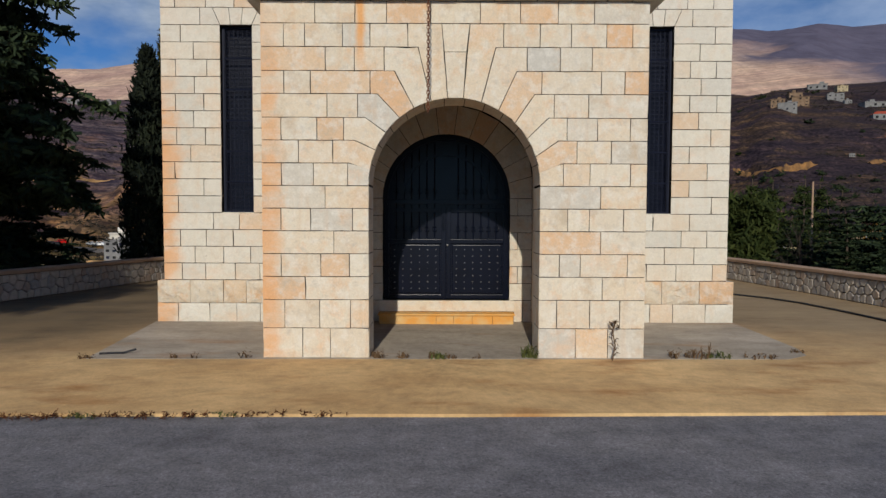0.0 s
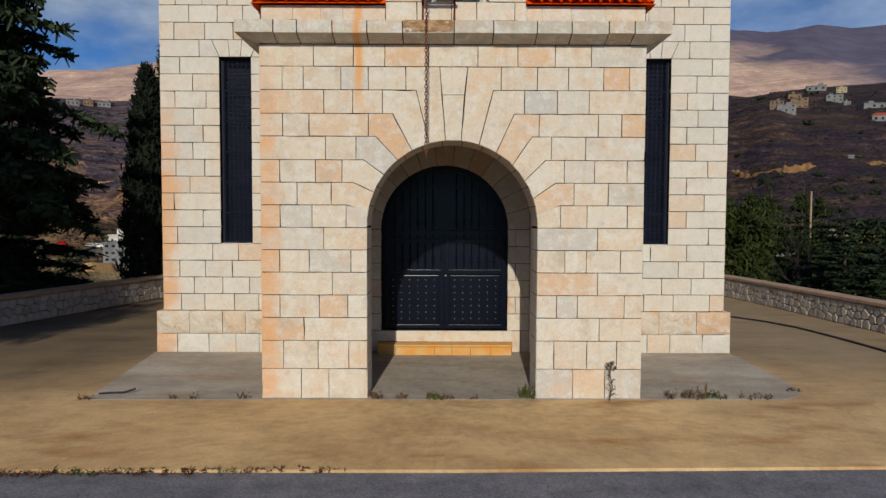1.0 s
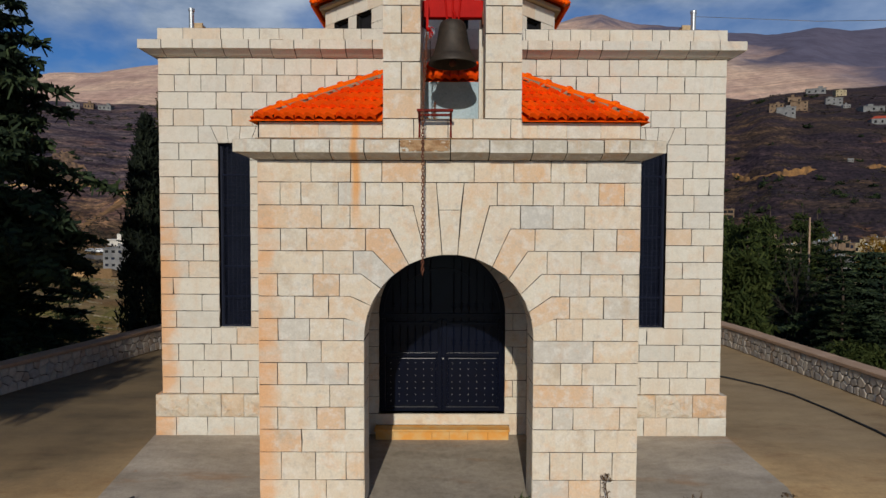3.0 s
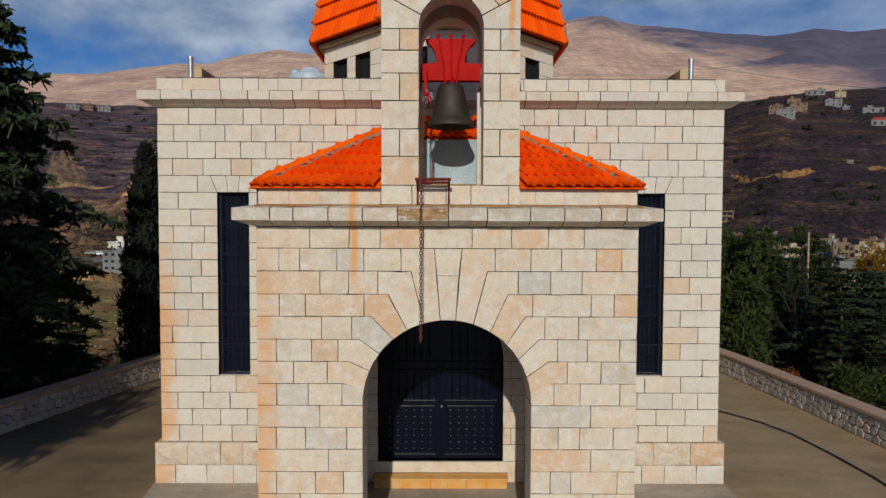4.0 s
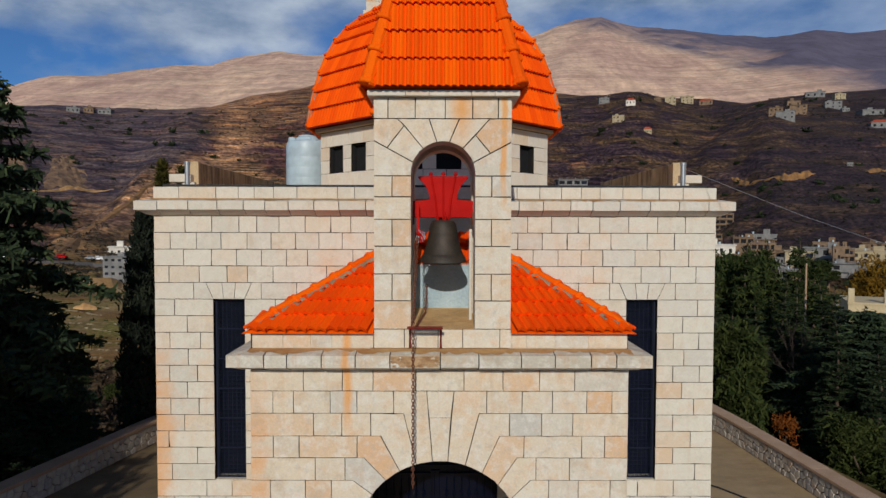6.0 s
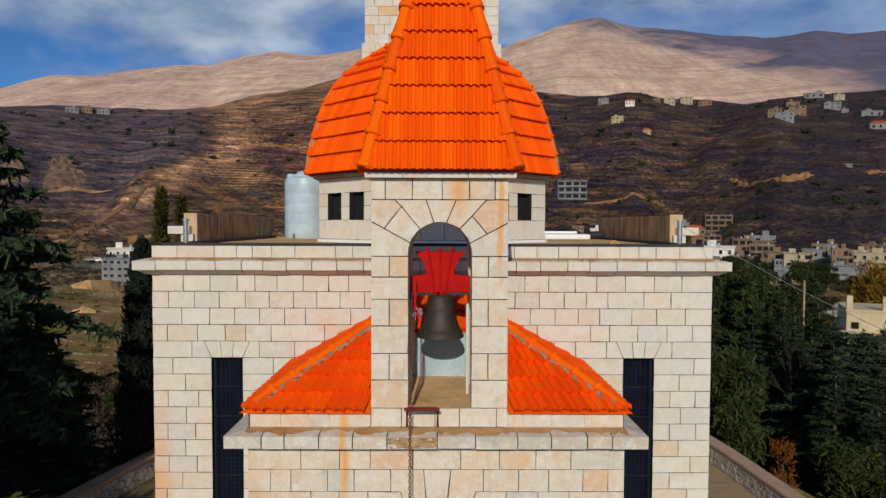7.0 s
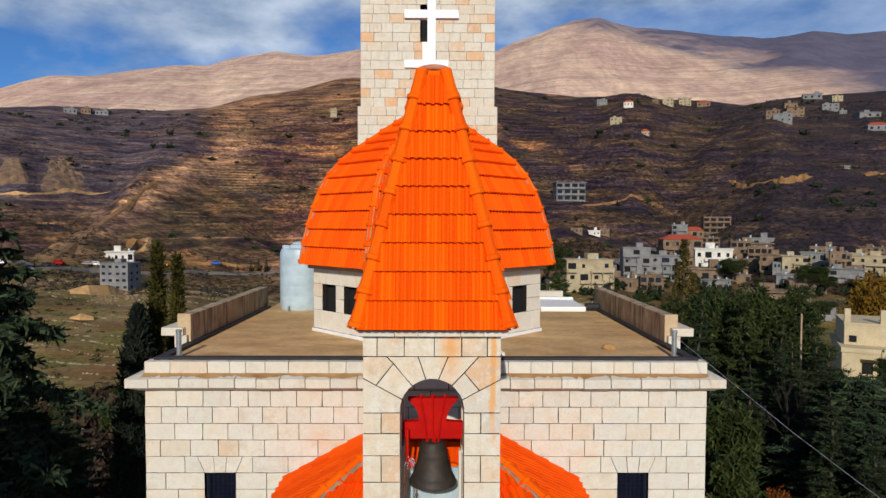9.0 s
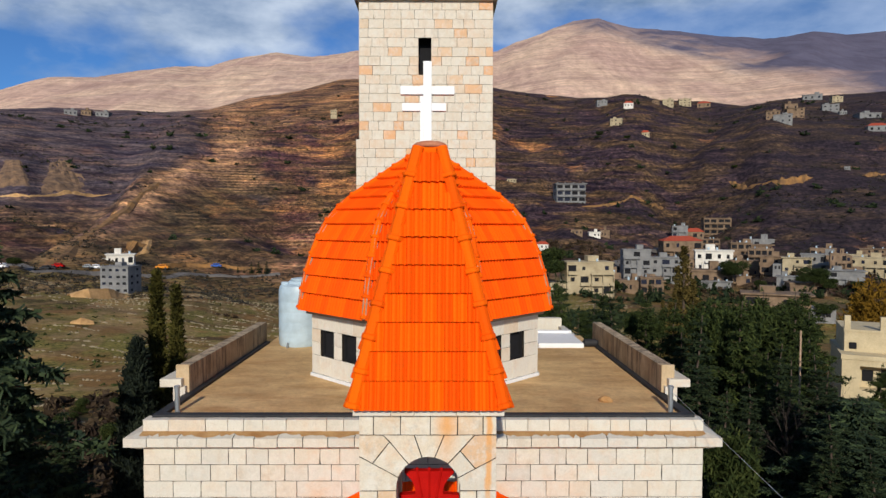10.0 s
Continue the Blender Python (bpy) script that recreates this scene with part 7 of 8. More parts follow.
# scrub and distant woods on the slopes
def scatter(name, label, mat, n, seed, r0, r1, s0, s1, smin, smax, tall=1.0, tuft=12):
    rs = np.random.RandomState(seed)
    rr = np.exp(rs.uniform(math.log(r0), math.log(r1), n))
    aa = rs.uniform(s0, s1, n)
    x, y = rr * np.sin(aa), EYE_Y + rr * np.cos(aa)
    keep = fbm(x / 130.0, y / 130.0, 4, seed) > -0.02
    x, y, rr = x[keep], y[keep], rr[keep]
    z = ground_height(x, y)
    s = rs.uniform(smin, smax, len(x)) * np.interp(rr, [100, 800, 1600], [0.55, 1, 1.5])
    # every shrub is a ragged tuft of small leaf triangles
    c = rs.normal(0, 0.48, (len(x), tuft, 1, 3))
    t = c + rs.normal(0, 0.42, (len(x), tuft, 3, 3))
    t[..., 2] = np.abs(t[..., 2]) * 0.9 * tall
    stretch = np.stack([rs.uniform(0.9, 1.7, len(x)), rs.uniform(0.9, 1.5, len(x)), rs.uniform(0.8, 1.2, len(x))], -1)
    v = t * (s[:, None] * stretch)[:, None, None, :]
    v = v + np.stack([x, y, z - 0.1 * s], -1)[:, None, None, :]
    f = np.arange(len(x) * tuft * 3).reshape(-1, 3)
    me = bpy.data.meshes.new(name)
    me.from_pydata(v.reshape(-1, 3).tolist(), [], f.tolist())
    me.materials.append(mat)
    tagged(new(name, me), label, "shrubs", kind="stuff")


scatter("hillside_scrub", "dark leafless scrub on the slopes", SCRUB, 26000, 1, 300, 1500, -0.66, 0.66, 0.45, 1.7)
scatter("valley_bushes", "low olive bushes between the field terraces", OLIVE, 1500, 3, 70, 420, -0.66, 0.66, 0.4, 1.3)
scatter("hillside_trees", "scattered dark evergreen trees on the slopes", FIR, 420, 2, 420, 1500, -0.66, 0.66, 1.4, 3.2, 1.5, 40)
scatter("village_thickets", "brown leafless thickets between the village houses", THICKET, 2200, 6, 190, 520, 0.12, 0.62, 0.9, 2.4, 1.6, 36)
scatter("village_greens", "dark green trees between the village houses", FIR, 320, 9, 190, 480, 0.14, 0.62, 1.3, 3.2, 1.9, 70)
scatter("field_thickets", "brown and olive thickets on the western field terraces", THICKET, 700, 21, 45, 260, -0.62, -0.30, 0.7, 2.0, 1.3, 50)
scatter("valley_thickets", "brown and olive thickets on the slope below the village", STRAW, 420, 16, 80, 230, 0.20, 0.44, 1.2, 2.9, 1.5, 60)


def field_stones():
    """Broken dry-stone rows that follow the field terraces of the western valley."""
    rs = np.random.RandomState(12)
    n = 90000
    rr = rs.uniform(70, 345, n)
    aa = rs.uniform(-0.64, 0.30, n)
    x, y = rr * np.sin(aa), EYE_Y + rr * np.cos(aa)
    row = (y + 0.28 * x + 16 * fbm(x / 70.0, y / 70.0, 3, 41)) / 5.2
    near_row = np.abs(row - np.round(row)) < 0.075
    gaps = fbm(x / 26.0, np.round(row) * 3.7, 3, 43) > 0.03
    open_land = fbm(x / 90.0, y / 90.0, 3, 47) > -0.06
    keep = near_row & gaps & open_land & (y > 40)
    x, y = x[keep], y[keep]
    z = ground_height(x, y)
    bm = bmesh.new()
    bmesh.ops.create_icosphere(bm, subdivisions=1, radius=1)
    ico = np.array([v.co[:] for v in bm.verts])
    tri = np.array([[v.index for v in f.verts] for f in bm.faces])
    bm.free()
    size = rs.uniform(0.10, 0.34, len(x)) * np.interp(np.hypot(x, y), [70, 340], [0.7, 1.4])
    v = ico[None] * rs.uniform(0.7, 1.3, (len(x), len(ico), 1)) * size[:, None, None] * np.array([1.5, 0.9, 0.9])
    v = v + np.stack([x, y, z + size * 0.3], -1)[:, None, :]
    f = (tri[None] + (np.arange(len(x)) * len(ico))[:, None, None]).reshape(-1, 3)
    me = bpy.data.meshes.new("field_stones")
    me.from_pydata(v.reshape(-1, 3).tolist(), [], f.tolist())
    me.materials.append(FIELDSTONE)
    tagged(new("field_stones", me), "rows of pale dry stones along the field terraces", "stones", kind="stuff")


field_stones()
poplar = column_tree("poplar", "tall slim poplar with thin yellow-brown leaves", 12.0, 0.62, STRAW, 14, 520, 0.24, 0.7)


def plant(src, x, y, height):
    full = {pine: 13.0, fir: 14.0, broad: 12.0, poplar: 12.0}[src]
    k = height / full
    if src is poplar and src.location.length == 0:
        o = src
        o.location = (x, y, gz(x, y) - 0.2)
    else:
        o = copy_thing(src, pose(x, y, gz(x, y) - 0.2, 0, 0, R.uniform(0, 360)))
    wide = k * (1.5 if src is not fir else 1.1)
    o.scale = (wide, wide, k)


def ribbon(name, points, label, category, mat, across):
    """A strip that follows the points; across gives the strip's section as (back, up) offsets."""
    pts = []
    for a, b in zip(points, points[1:]):
        a, b = Vector(a), Vector(b)
        n = max(2, int((b - a).length / 4))
        pts += [a.lerp(b, i / n) for i in range(n)]
    pts.append(Vector(points[-1]))
    g = random.Random(len(points) * 7 + int(abs(points[0][0])))
    vs, fs = [], []
    m = len(across)
    rough = 1.0
    for i, p in enumerate(pts):
        end = min(1.0, 0.2 + 0.2 * min(i, len(pts) - 1 - i))
        go = pts[min(i + 1, len(pts) - 1)] - pts[max(i - 1, 0)]
        back = Vector((-go.y, go.x, 0)).normalized()
        if back.y < 0:
            back = -back
        base = gz(p.x, p.y)
        rough = min(1.25, max(0.35, rough + g.uniform(-0.3, 0.3)))
        for q, up in across:
            vs.append((p.x + back.x * q, p.y + back.y * q, base + (up * end * rough if up > 0.6 else up)))
    for i in range(len(pts) - 1):
        for j in range(m):
            fs.append((i * m + j, i * m + (j + 1) % m, (i + 1) * m + (j + 1) % m, (i + 1) * m + j))
    return tagged(new(name, mesh_of(name, vs, fs, mat)), label, category, kind="structure")


def track(points, wide, name, label):
    ribbon("road_valley", points, label, name, LANE, [(-wide / 2 - 2, -2.0), (-wide / 2, 0.45), (wide / 2, 0.55), (wide / 2 + 1, -2.0)])


def bank(points, high, label, mat=EARTH):
    ribbon("bank", points, label, "earth bank", mat, [(-0.6, -2.0), (0.0, 0.3), (high * 0.3, high), (high * 0.3 + 3.0, high * 0.9), (high * 0.3 + 4.0, -2.0)])


def spur(points, wide, label):
    ribbon("track", points, label, "dirt track", EARTH, [(-wide / 2 - 1, -2.0), (-wide / 2, 0.25), (wide / 2, 0.3), (wide / 2 + 3, -2.0)])


def scree(apex, left, right, label, mat=SCREE):
    """A fan of bare stony ground that spreads down the slope from its apex."""
    vs, fs = [], []
    n, m = 16, 14
    for i in range(n + 1):
        u = i / n
        for j in range(m + 1):
            v = j / m
            bx, by = left[0] + (right[0] - left[0]) * v, left[1] + (right[1] - left[1]) * v
            wide = 0.40 + 0.60 * u
            mx, my = (left[0] + right[0]) / 2, (left[1] + right[1]) / 2
            x = apex[0] + (mx - apex[0]) * u + (bx - mx) * wide
            y = apex[1] + (my - apex[1]) * u + (by - my) * wide
            gully = 1.5 * noise.noise(Vector((j * 0.6, u * 1.2, apex[0]))) + 0.8 * noise.noise(Vector((x * 0.2, y * 0.2, 3)))
            rim = min(1.0, 4 * min(v, 1 - v), 5 * (1 - u) + 0.15, 6 * u + 0.1)
            vs.append((x, y, gz(x, y) - 1.2 + (2.6 + gully) * rim))
    for i in range(n):
        for j in range(m):
            a = i * (m + 1) + j
            fs.append((a, a + m + 1, a + m + 2, a + 1))
    tagged(new("scree", mesh_of("scree", vs, fs, mat)), label, "scree", kind="structure")


def vehicle(x, y, length, mat, label):
    """A small parked vehicle: body, cab with dark glass and four wheels."""
    v = thing("vehicle", label, "vehicle", (x, y, gz(x, y) + 0.5))
    w, h = length * 0.36, length * 0.19
    bm = bmesh.new()
    box(bm, -length / 2, length / 2, -w / 2, w / 2, h * 0.45, h * 1.35, 0.12)
    part("body", bm, mat, v)
    bm = bmesh.new()
    box(bm, -length * 0.26, length * 0.30, -w * 0.45, w * 0.45, h * 1.3, h * 2.1, 0.18)
    part("cab", bm, mat, v)
    bm = bmesh.new()
    box(bm, -length * 0.22, length * 0.26, -w * 0.47, w * 0.47, h * 1.45, h * 1.9, 0.05)
    part("side_window", bm, DARK, v)
    for sx in (-0.3, 0.3):
        for sy in (-1, 1):
            bm = bmesh.new()
            tube(bm, [(length * sx, sy * w * 0.42, h * 0.45), (length * sx, sy * w * 0.52, h * 0.45)], h * 0.45, 12)
            part("wheel", bm, BITUMEN, v)


# ---- houses ----
HOUSE = [material("render_" + n, plain(a, b, 0.25, 1.6), 0.9) for n, a, b in (("white", (0.58, 0.54, 0.47), (0.72, 0.68, 0.60)), ("cream", (0.32, 0.255, 0.155), (0.46, 0.38, 0.24)), ("grey", (0.15, 0.15, 0.15), (0.25, 0.245, 0.235)), ("tan", (0.13, 0.085, 0.052), (0.26, 0.175, 0.11)))]
CREAMWALL = material("cream_wall", plain((0.48, 0.39, 0.24), (0.58, 0.48, 0.30), 0.6, 6), 0.9)
ROOFRED = material("far_roof", plain((0.33, 0.05, 0.022), (0.43, 0.075, 0.035), 0.5, 5), 0.85)


def house(hx, hy, base, w, d, storeys, mat, turn=0.0, roof="flat", label="", bays=4, sh=3.1, balcony=True, style="mixed"):
    """A village house: storeys with windows, balconies or open concrete floors, and a roof."""
    g = random.Random(int(hx * 13 + hy * 7))
    h = thing("house", label or "flat-roofed village house with rows of windows", "house", (hx, hy, base), "village houses")
    h.rotation_euler = (0, 0, radians(turn))
    H_ = storeys * sh
    bm = bmesh.new()
    box(bm, -w / 2, w / 2, 0, d, -sh, H_)
    part("wall", bm, HOUSE[mat], h)
    bm = bmesh.new()
    if roof == "flat":
        over = w * g.choice((0.015, 0.03, 0.05))
        box(bm, -w / 2 - over, w / 2 + over, -over, d + over, H_, H_ + sh * 0.1)
        part("roof", bm, HOUSE[mat], h)
        if sh * storeys > 5 and style != "skeleton":
            q = g.uniform(-0.35, 0.2)
            bm = bmesh.new()
            box(bm, w * q, w * (q + 0.24), d * 0.4, d * 0.8, H_ + sh * 0.1, H_ + 0.6 * sh)
            part("stair_head", bm, HOUSE[mat], h)
        for _ in range(g.randint(0, 2) if balcony else 0):
            q = g.uniform(-0.4, 0.4) * w
            bm = bmesh.new()
            tube(bm, [(q, d * 0.3, H_ + sh * 0.1), (q, d * 0.3, H_ + sh * 0.34)], sh * 0.09, 10)
            part("roof_tank", bm, PLASTIC, h)
        for _ in range(g.randint(2, 5) if balcony else 0):
            q, e, up = g.uniform(-0.48, 0.48) * w, g.uniform(0.05, 0.8) * d, g.uniform(0.2, 0.5) * sh
            bm = bmesh.new()
            tube(bm, [(q, e, H_), (q, e, H_ + sh * 0.1 + up)], 0.09, 5)
            part("roof_rod", bm, GRILLE, h)
        if style in ("skeleton", "grid"):
            for q in (-0.45, -0.2, 0.1, 0.42):
                bm = bmesh.new()
                box(bm, w * q - sh * 0.05, w * q + sh * 0.05, d * 0.1, d * 0.1 + sh * 0.1, H_ + sh * 0.1, H_ + sh * 0.35)
                part("roof_post", bm, HOUSE[mat], h)
    else:
        a = [bm.verts.new(p) for p in ((-w / 2 - 0.5, -0.5, H_), (w / 2 + 0.5, -0.5, H_), (w / 2 + 0.5, d + 0.5, H_), (-w / 2 - 0.5, d + 0.5, H_))]
        t = [bm.verts.new(p) for p in ((-w / 4, d / 2, H_ + sh * 0.5), (w / 4, d / 2, H_ + sh * 0.5))]
        for f in ((a[0], a[1], t[1], t[0]), (a[1], a[2], t[1]), (a[2], a[3], t[0], t[1]), (a[3], a[0], t[0]), a[::-1]):
            bm.faces.new(f)
        part("roof", bm, ROOFRED, h, "red tiled hip roof")
    if balcony and storeys > 1 and style != "grid":
        deep, a0 = sh * 0.34, g.choice((-0.5, -0.1, 0.0))
        for s in range(1, storeys):
            bm = bmesh.new()
            box(bm, w * a0, w * (a0 + 0.5), -deep, 0, s * sh - sh * 0.05, s * sh + sh * 0.03)
            box(bm, w * a0, w * (a0 + 0.5), -deep, -deep + 0.15, s * sh + sh * 0.03, s * sh + sh * 0.26)
            part("balcony", bm, HOUSE[mat], h)
            for q in (a0 + 0.01, a0 + 0.25, a0 + 0.48):
                bm = bmesh.new()
                box(bm, w * q, w * q + sh * 0.07, -deep, -deep + sh * 0.07, (s - 1) * sh, s * sh - sh * 0.05)
                part("balcony_post", bm, HOUSE[mat], h)
    if balcony and style == "mixed":
        sgn, wide, tall_ = g.choice((-1, 1)), w * g.uniform(0.25, 0.45), H_ * g.uniform(0.4, 0.75)
        x0 = sgn * w / 2 if sgn > 0 else -w / 2 - wide
        bm = bmesh.new()
        box(bm, x0, x0 + wide, d * 0.15, d * 0.9, -sh, tall_)
        part("wing", bm, HOUSE[g.choice((mat, 3, 2))], h)
        for q in (0.2, 0.6):
            bm = bmesh.new()
            box(bm, x0 + wide * q, x0 + wide * (q + 0.2), d * 0.15 - 0.05, d * 0.15 + 0.2, tall_ * 0.45, tall_ * 0.45 + sh * 0.38)
            part("window", bm, DARK, h, "dark window or shaded bay")
    bay = w / bays
    for s in range(storeys):
        porch = g.randint(0, bays - 1)
        for b in range(bays):
            x = -w / 2 + w * (b + 0.5) / bays + g.uniform(-0.08, 0.08) * bay
            # open bays and loggias: flat dark boxes in place of their inner shade
            if style == "skeleton":
                half, z0, z1 = bay * 0.38, s * sh + sh * 0.12, s * sh + sh * 0.82
            elif b == porch and balcony and style != "grid":
                half, z0, z1 = bay * 0.34, s * sh + sh * 0.06, s * sh + sh * 0.8
            else:
                if g.random() < {"few": 0.55, "grid": 0.0}.get(style, 0.15):
                    continue
                half, z0, z1 = bay * (0.24 if style == "grid" else g.uniform(0.13, 0.19)), s * sh + sh * 0.36, s * sh + sh * g.uniform(0.68, 0.76)
            bm = bmesh.new()
            box(bm, x - half, x + half, -0.05, 0.2, z0, z1)
            part("window", bm, DARK if g.random() < 0.8 else GRILLE, h, "dark window or shaded bay")
            if style == "skeleton" or (b == porch and balcony and style != "grid"):
                bm = bmesh.new()
                box(bm, x - half * 1.15, x + half * 1.15, -sh * 0.3, 0, s * sh - sh * 0.03, s * sh + sh * 0.04)
                box(bm, x - half * 1.15, x + half * 1.15, -sh * 0.3, -sh * 0.26, s * sh + sh * 0.04, s * sh + sh * 0.28)
                part("balcony", bm, HOUSE[mat], h)
    for sgn in (-1, 1):
        for s in range(storeys):
            for q in (0.2, 0.62):
                if g.random() < 0.3:
                    continue
                bm = bmesh.new()
                x = sgn * w / 2
                box(bm, x - 0.05, x + 0.05, d * q, d * (q + 0.15), s * sh + sh * 0.36, s * sh + sh * 0.72)
                part("window", bm, DARK, h, "dark window or shaded bay")
    return h


def cream_house(hx, hy, base):
    """The cream house with a deep porch, a set-back top floor and roof posts; its place is its near left corner."""
    h = thing("house", "cream house with a deep porch beside the conifers", "house", (hx, hy, base), "village houses")
    h.rotation_euler = (0, 0, radians(-26))
    w, d = 26.0, 14.0
    for name, a in (("wall", (0, w, 1.8, d, -4, 10.3)), ("wall", (0, 2.3, 0, 1.8, -4, 10.3)), ("wall", (7.2, w, 0, 1.8, -4, 10.3)), ("wall", (2.3, 7.2, 0, 1.8, 3.6, 6.0)), ("wall", (2.3, 7.2, 0, 1.8, 9.4, 10.3)), ("top_floor", (0.6, 9.6, 3.0, d - 1, 10.3, 14.0))):
        bm = bmesh.new()
        box(bm, *a)
        part(name, bm, CREAMWALL, h)
    for a in ((-0.15, w + 0.15, -0.15, d + 0.15, 10.3, 11.0), (0.5, 9.7, 2.9, d - 0.9, 14.0, 14.35)):
        bm = bmesh.new()
        box(bm, *a)
        part("parapet", bm, CREAMWALL, h)
    for q in (0.0, 4.6, 6.6, 10.0):
        bm = bmesh.new()
        box(bm, q + 0.6, q + 1.4, 3.2, 3.9, 14.35 if q < 8 else 11.0, 16.4)
        part("roof_post", bm, CREAMWALL, h)
    for a in ((5.2, 6.6, 1.7, 1.9, 6.1, 8.8), (2.8, 4.2, 1.7, 1.9, 6.9, 8.6), (9.8, 12.2, -0.06, 0.1, 7.0, 8.8), (9.8, 12.0, -0.06, 0.1, 1.6, 3.6), (15.0, 17.0, -0.06, 0.1, 7.0, 8.8), (1.2, 2.2, 2.94, 3.1, 11.4, 12.4)):
        bm = bmesh.new()
        box(bm, *a)
        part("window", bm, DARK, h, "dark window or shaded bay")


# a utility post among the conifers
post = thing("utility_pole", "pale grey utility pole among the conifers", "pole")
bm = bmesh.new()
tube(bm, [(22.3, 30.2, gz(22.3, 30.2) - 0.3), (22.3, 30.2, 4.15)], 0.06, 8, True, [0.08, 0.05])
part("pole", bm, CAPSTONE, post)


house(-146, 277, -20.7, 13.0, 11.0, 4, 2, sh=3.05, turn=-4, label='grey unfinished concrete house of four storeys', bays=4, style='grid')
house(-192, 374, -14.1, 15.0, 9.0, 1, 0, sh=6.4, turn=20, label='white house on the slope above the road', bays=4)
house(-193, 362, -16.2, 8.0, 5.0, 1, 1, sh=2.6, turn=14, roof='hip', label='low house with a red roof beside the road', bays=2, balcony=False)
house(151, 715, 36.4, 33.0, 20.0, 3, 2, sh=7.2, turn=1, label='grey unfinished house with wide balconies', style='skeleton')
house(284, 635, 1.3, 26.4, 15.9, 3, 3, sh=5.56, turn=-13, label='tan unfinished house on the slope', bays=4, style='skeleton')
house(216, 549, -20.5, 33.8, 20.3, 2, 3, sh=8.76, turn=-6, roof='hip', label='stone house with a red tiled roof', bays=4)
house(254, 617, -2.9, 16.5, 11.4, 1, 3, sh=7.4, turn=-8, roof='hip', label='low house with a red tiled roof', bays=3)
house(180, 408, -30.8, 23.8, 14.3, 1, 3, sh=11.01, turn=-14, label='tan stone ground floor house', bays=4)
house(209, 470, -25.7, 26.5, 15.9, 2, 0, sh=8.42, turn=-18, label='white house with rows of small windows', bays=4)
house(130, 405, -28.2, 17.7, 10.6, 4, 2, sh=5.68, turn=-6, label='tall grey concrete apartment house', bays=3, style='few')
house(151, 411, -28.0, 21.0, 12.6, 3, 2, sh=5.69, turn=-8, label='grey concrete house with balconies', bays=3)
house(85, 345, -29.3, 26.5, 15.9, 3, 1, sh=6.30, turn=4, label='cream village house with balconies', bays=4)
house(237, 479, -24.6, 24.4, 14.6, 2, 3, sh=5.96, turn=-3, label='low brown village house', bays=4, style='few')
house(271, 532, -15.7, 29.0, 17.4, 1, 3, sh=9.29, turn=-3, label='low brown village house', bays=4, style='few')
house(233, 427, -23.3, 19.4, 11.7, 2, 3, sh=6.13, turn=-29, label='tan flat-roofed village house', bays=3)
house(237, 408, -21.1, 17.1, 10.3, 2, 1, sh=5.14, turn=-27, label='cream house with a white roof slab', bays=3)
house(250, 405, -20.9, 21.4, 12.8, 2, 2, sh=6.21, turn=-33, label='grey flat-roofed village house', style='few')
house(259, 399, -21.9, 14.6, 8.7, 3, 3, sh=4.32, turn=-21, label='tan flat-roofed village house', bays=3)
house(283, 405, -22.3, 24.3, 14.6, 2, 1, sh=5.83, turn=-36, label='cream flat-roofed village house')
house(245, 369, -26.0, 18.8, 11.3, 2, 2, sh=4.67, turn=-21, label='grey flat-roofed village house', style='few')
house(144, 259, -30.4, 25.5, 13.0, 2, 3, sh=5.7, turn=-24, label='olive-tan flat-roofed house among trees', bays=4)
house(129, 388, -31.7, 24.8, 14.9, 1, 3, sh=6.97, turn=-6, label='low tan village house', bays=4, style='few')
house(286, 552, -10.7, 22.0, 13.2, 1, 2, sh=8.61, turn=-23, label='grey unfinished village house', style='few')
house(111, 392, -28.1, 9.3, 5.6, 1, 3, sh=7.74, turn=-4, label='low brown village shed', bays=2, style='few')
house(199, 330, -27.4, 18.1, 10.9, 1, 3, sh=6.63, turn=-15, label='low brown village house', bays=3, style='few')
house(290, 1034, 173.8, 18.6, 11.2, 2, 1, sh=5.89, turn=-25, bays=3, balcony=False, label='pale house of the hillside village')
house(314, 957, 144.6, 11.2, 6.7, 1, 1, sh=7.50, turn=-9, roof='hip', bays=3, balcony=False, label='pale house of the hillside village')
house(462, 1275, 250.2, 20.6, 12.4, 2, 1, sh=7.18, turn=-20, bays=3, balcony=False, label='pale house of the hillside village')
house(546, 1403, 274.3, 25.2, 15.1, 3, 1, sh=5.66, turn=-15, bays=3, balcony=False, label='pale house of the hillside village')
house(580, 1385, 268.5, 27.4, 16.4, 1, 3, sh=10.56, turn=-20, roof='hip', bays=3, balcony=False, label='pale house of the hillside village')
house(326, 1264, 248.0, 20.4, 12.3, 2, 2, sh=5.98, turn=-2, bays=3, balcony=False, label='pale house of the hillside village')
house(348, 1160, 226.5, 16.7, 10.0, 1, 0, sh=8.94, turn=-12, roof='hip', bays=3, balcony=False, label='pale house of the hillside village')
house(513, 939, 164.0, 25.4, 15.2, 2, 2, sh=6.22, turn=-28, bays=3, balcony=False, label='pale house of the hillside village')
house(567, 1001, 181.3, 25.2, 15.1, 3, 3, sh=5.31, turn=-16, bays=3, balcony=False, label='pale house of the hillside village')
house(619, 1108, 213.4, 21.9, 13.2, 1, 3, sh=10.57, turn=-8, bays=3, balcony=False, label='pale house of the hillside village')
house(511, 963, 173.1, 19.1, 11.4, 2, 3, sh=6.37, turn=-23, bays=3, balcony=False, label='pale house of the hillside village')
house(763, 1290, 267.1, 34.8, 20.9, 1, 2, sh=11.03, turn=-27, bays=3, balcony=False, label='pale house of the hillside village')
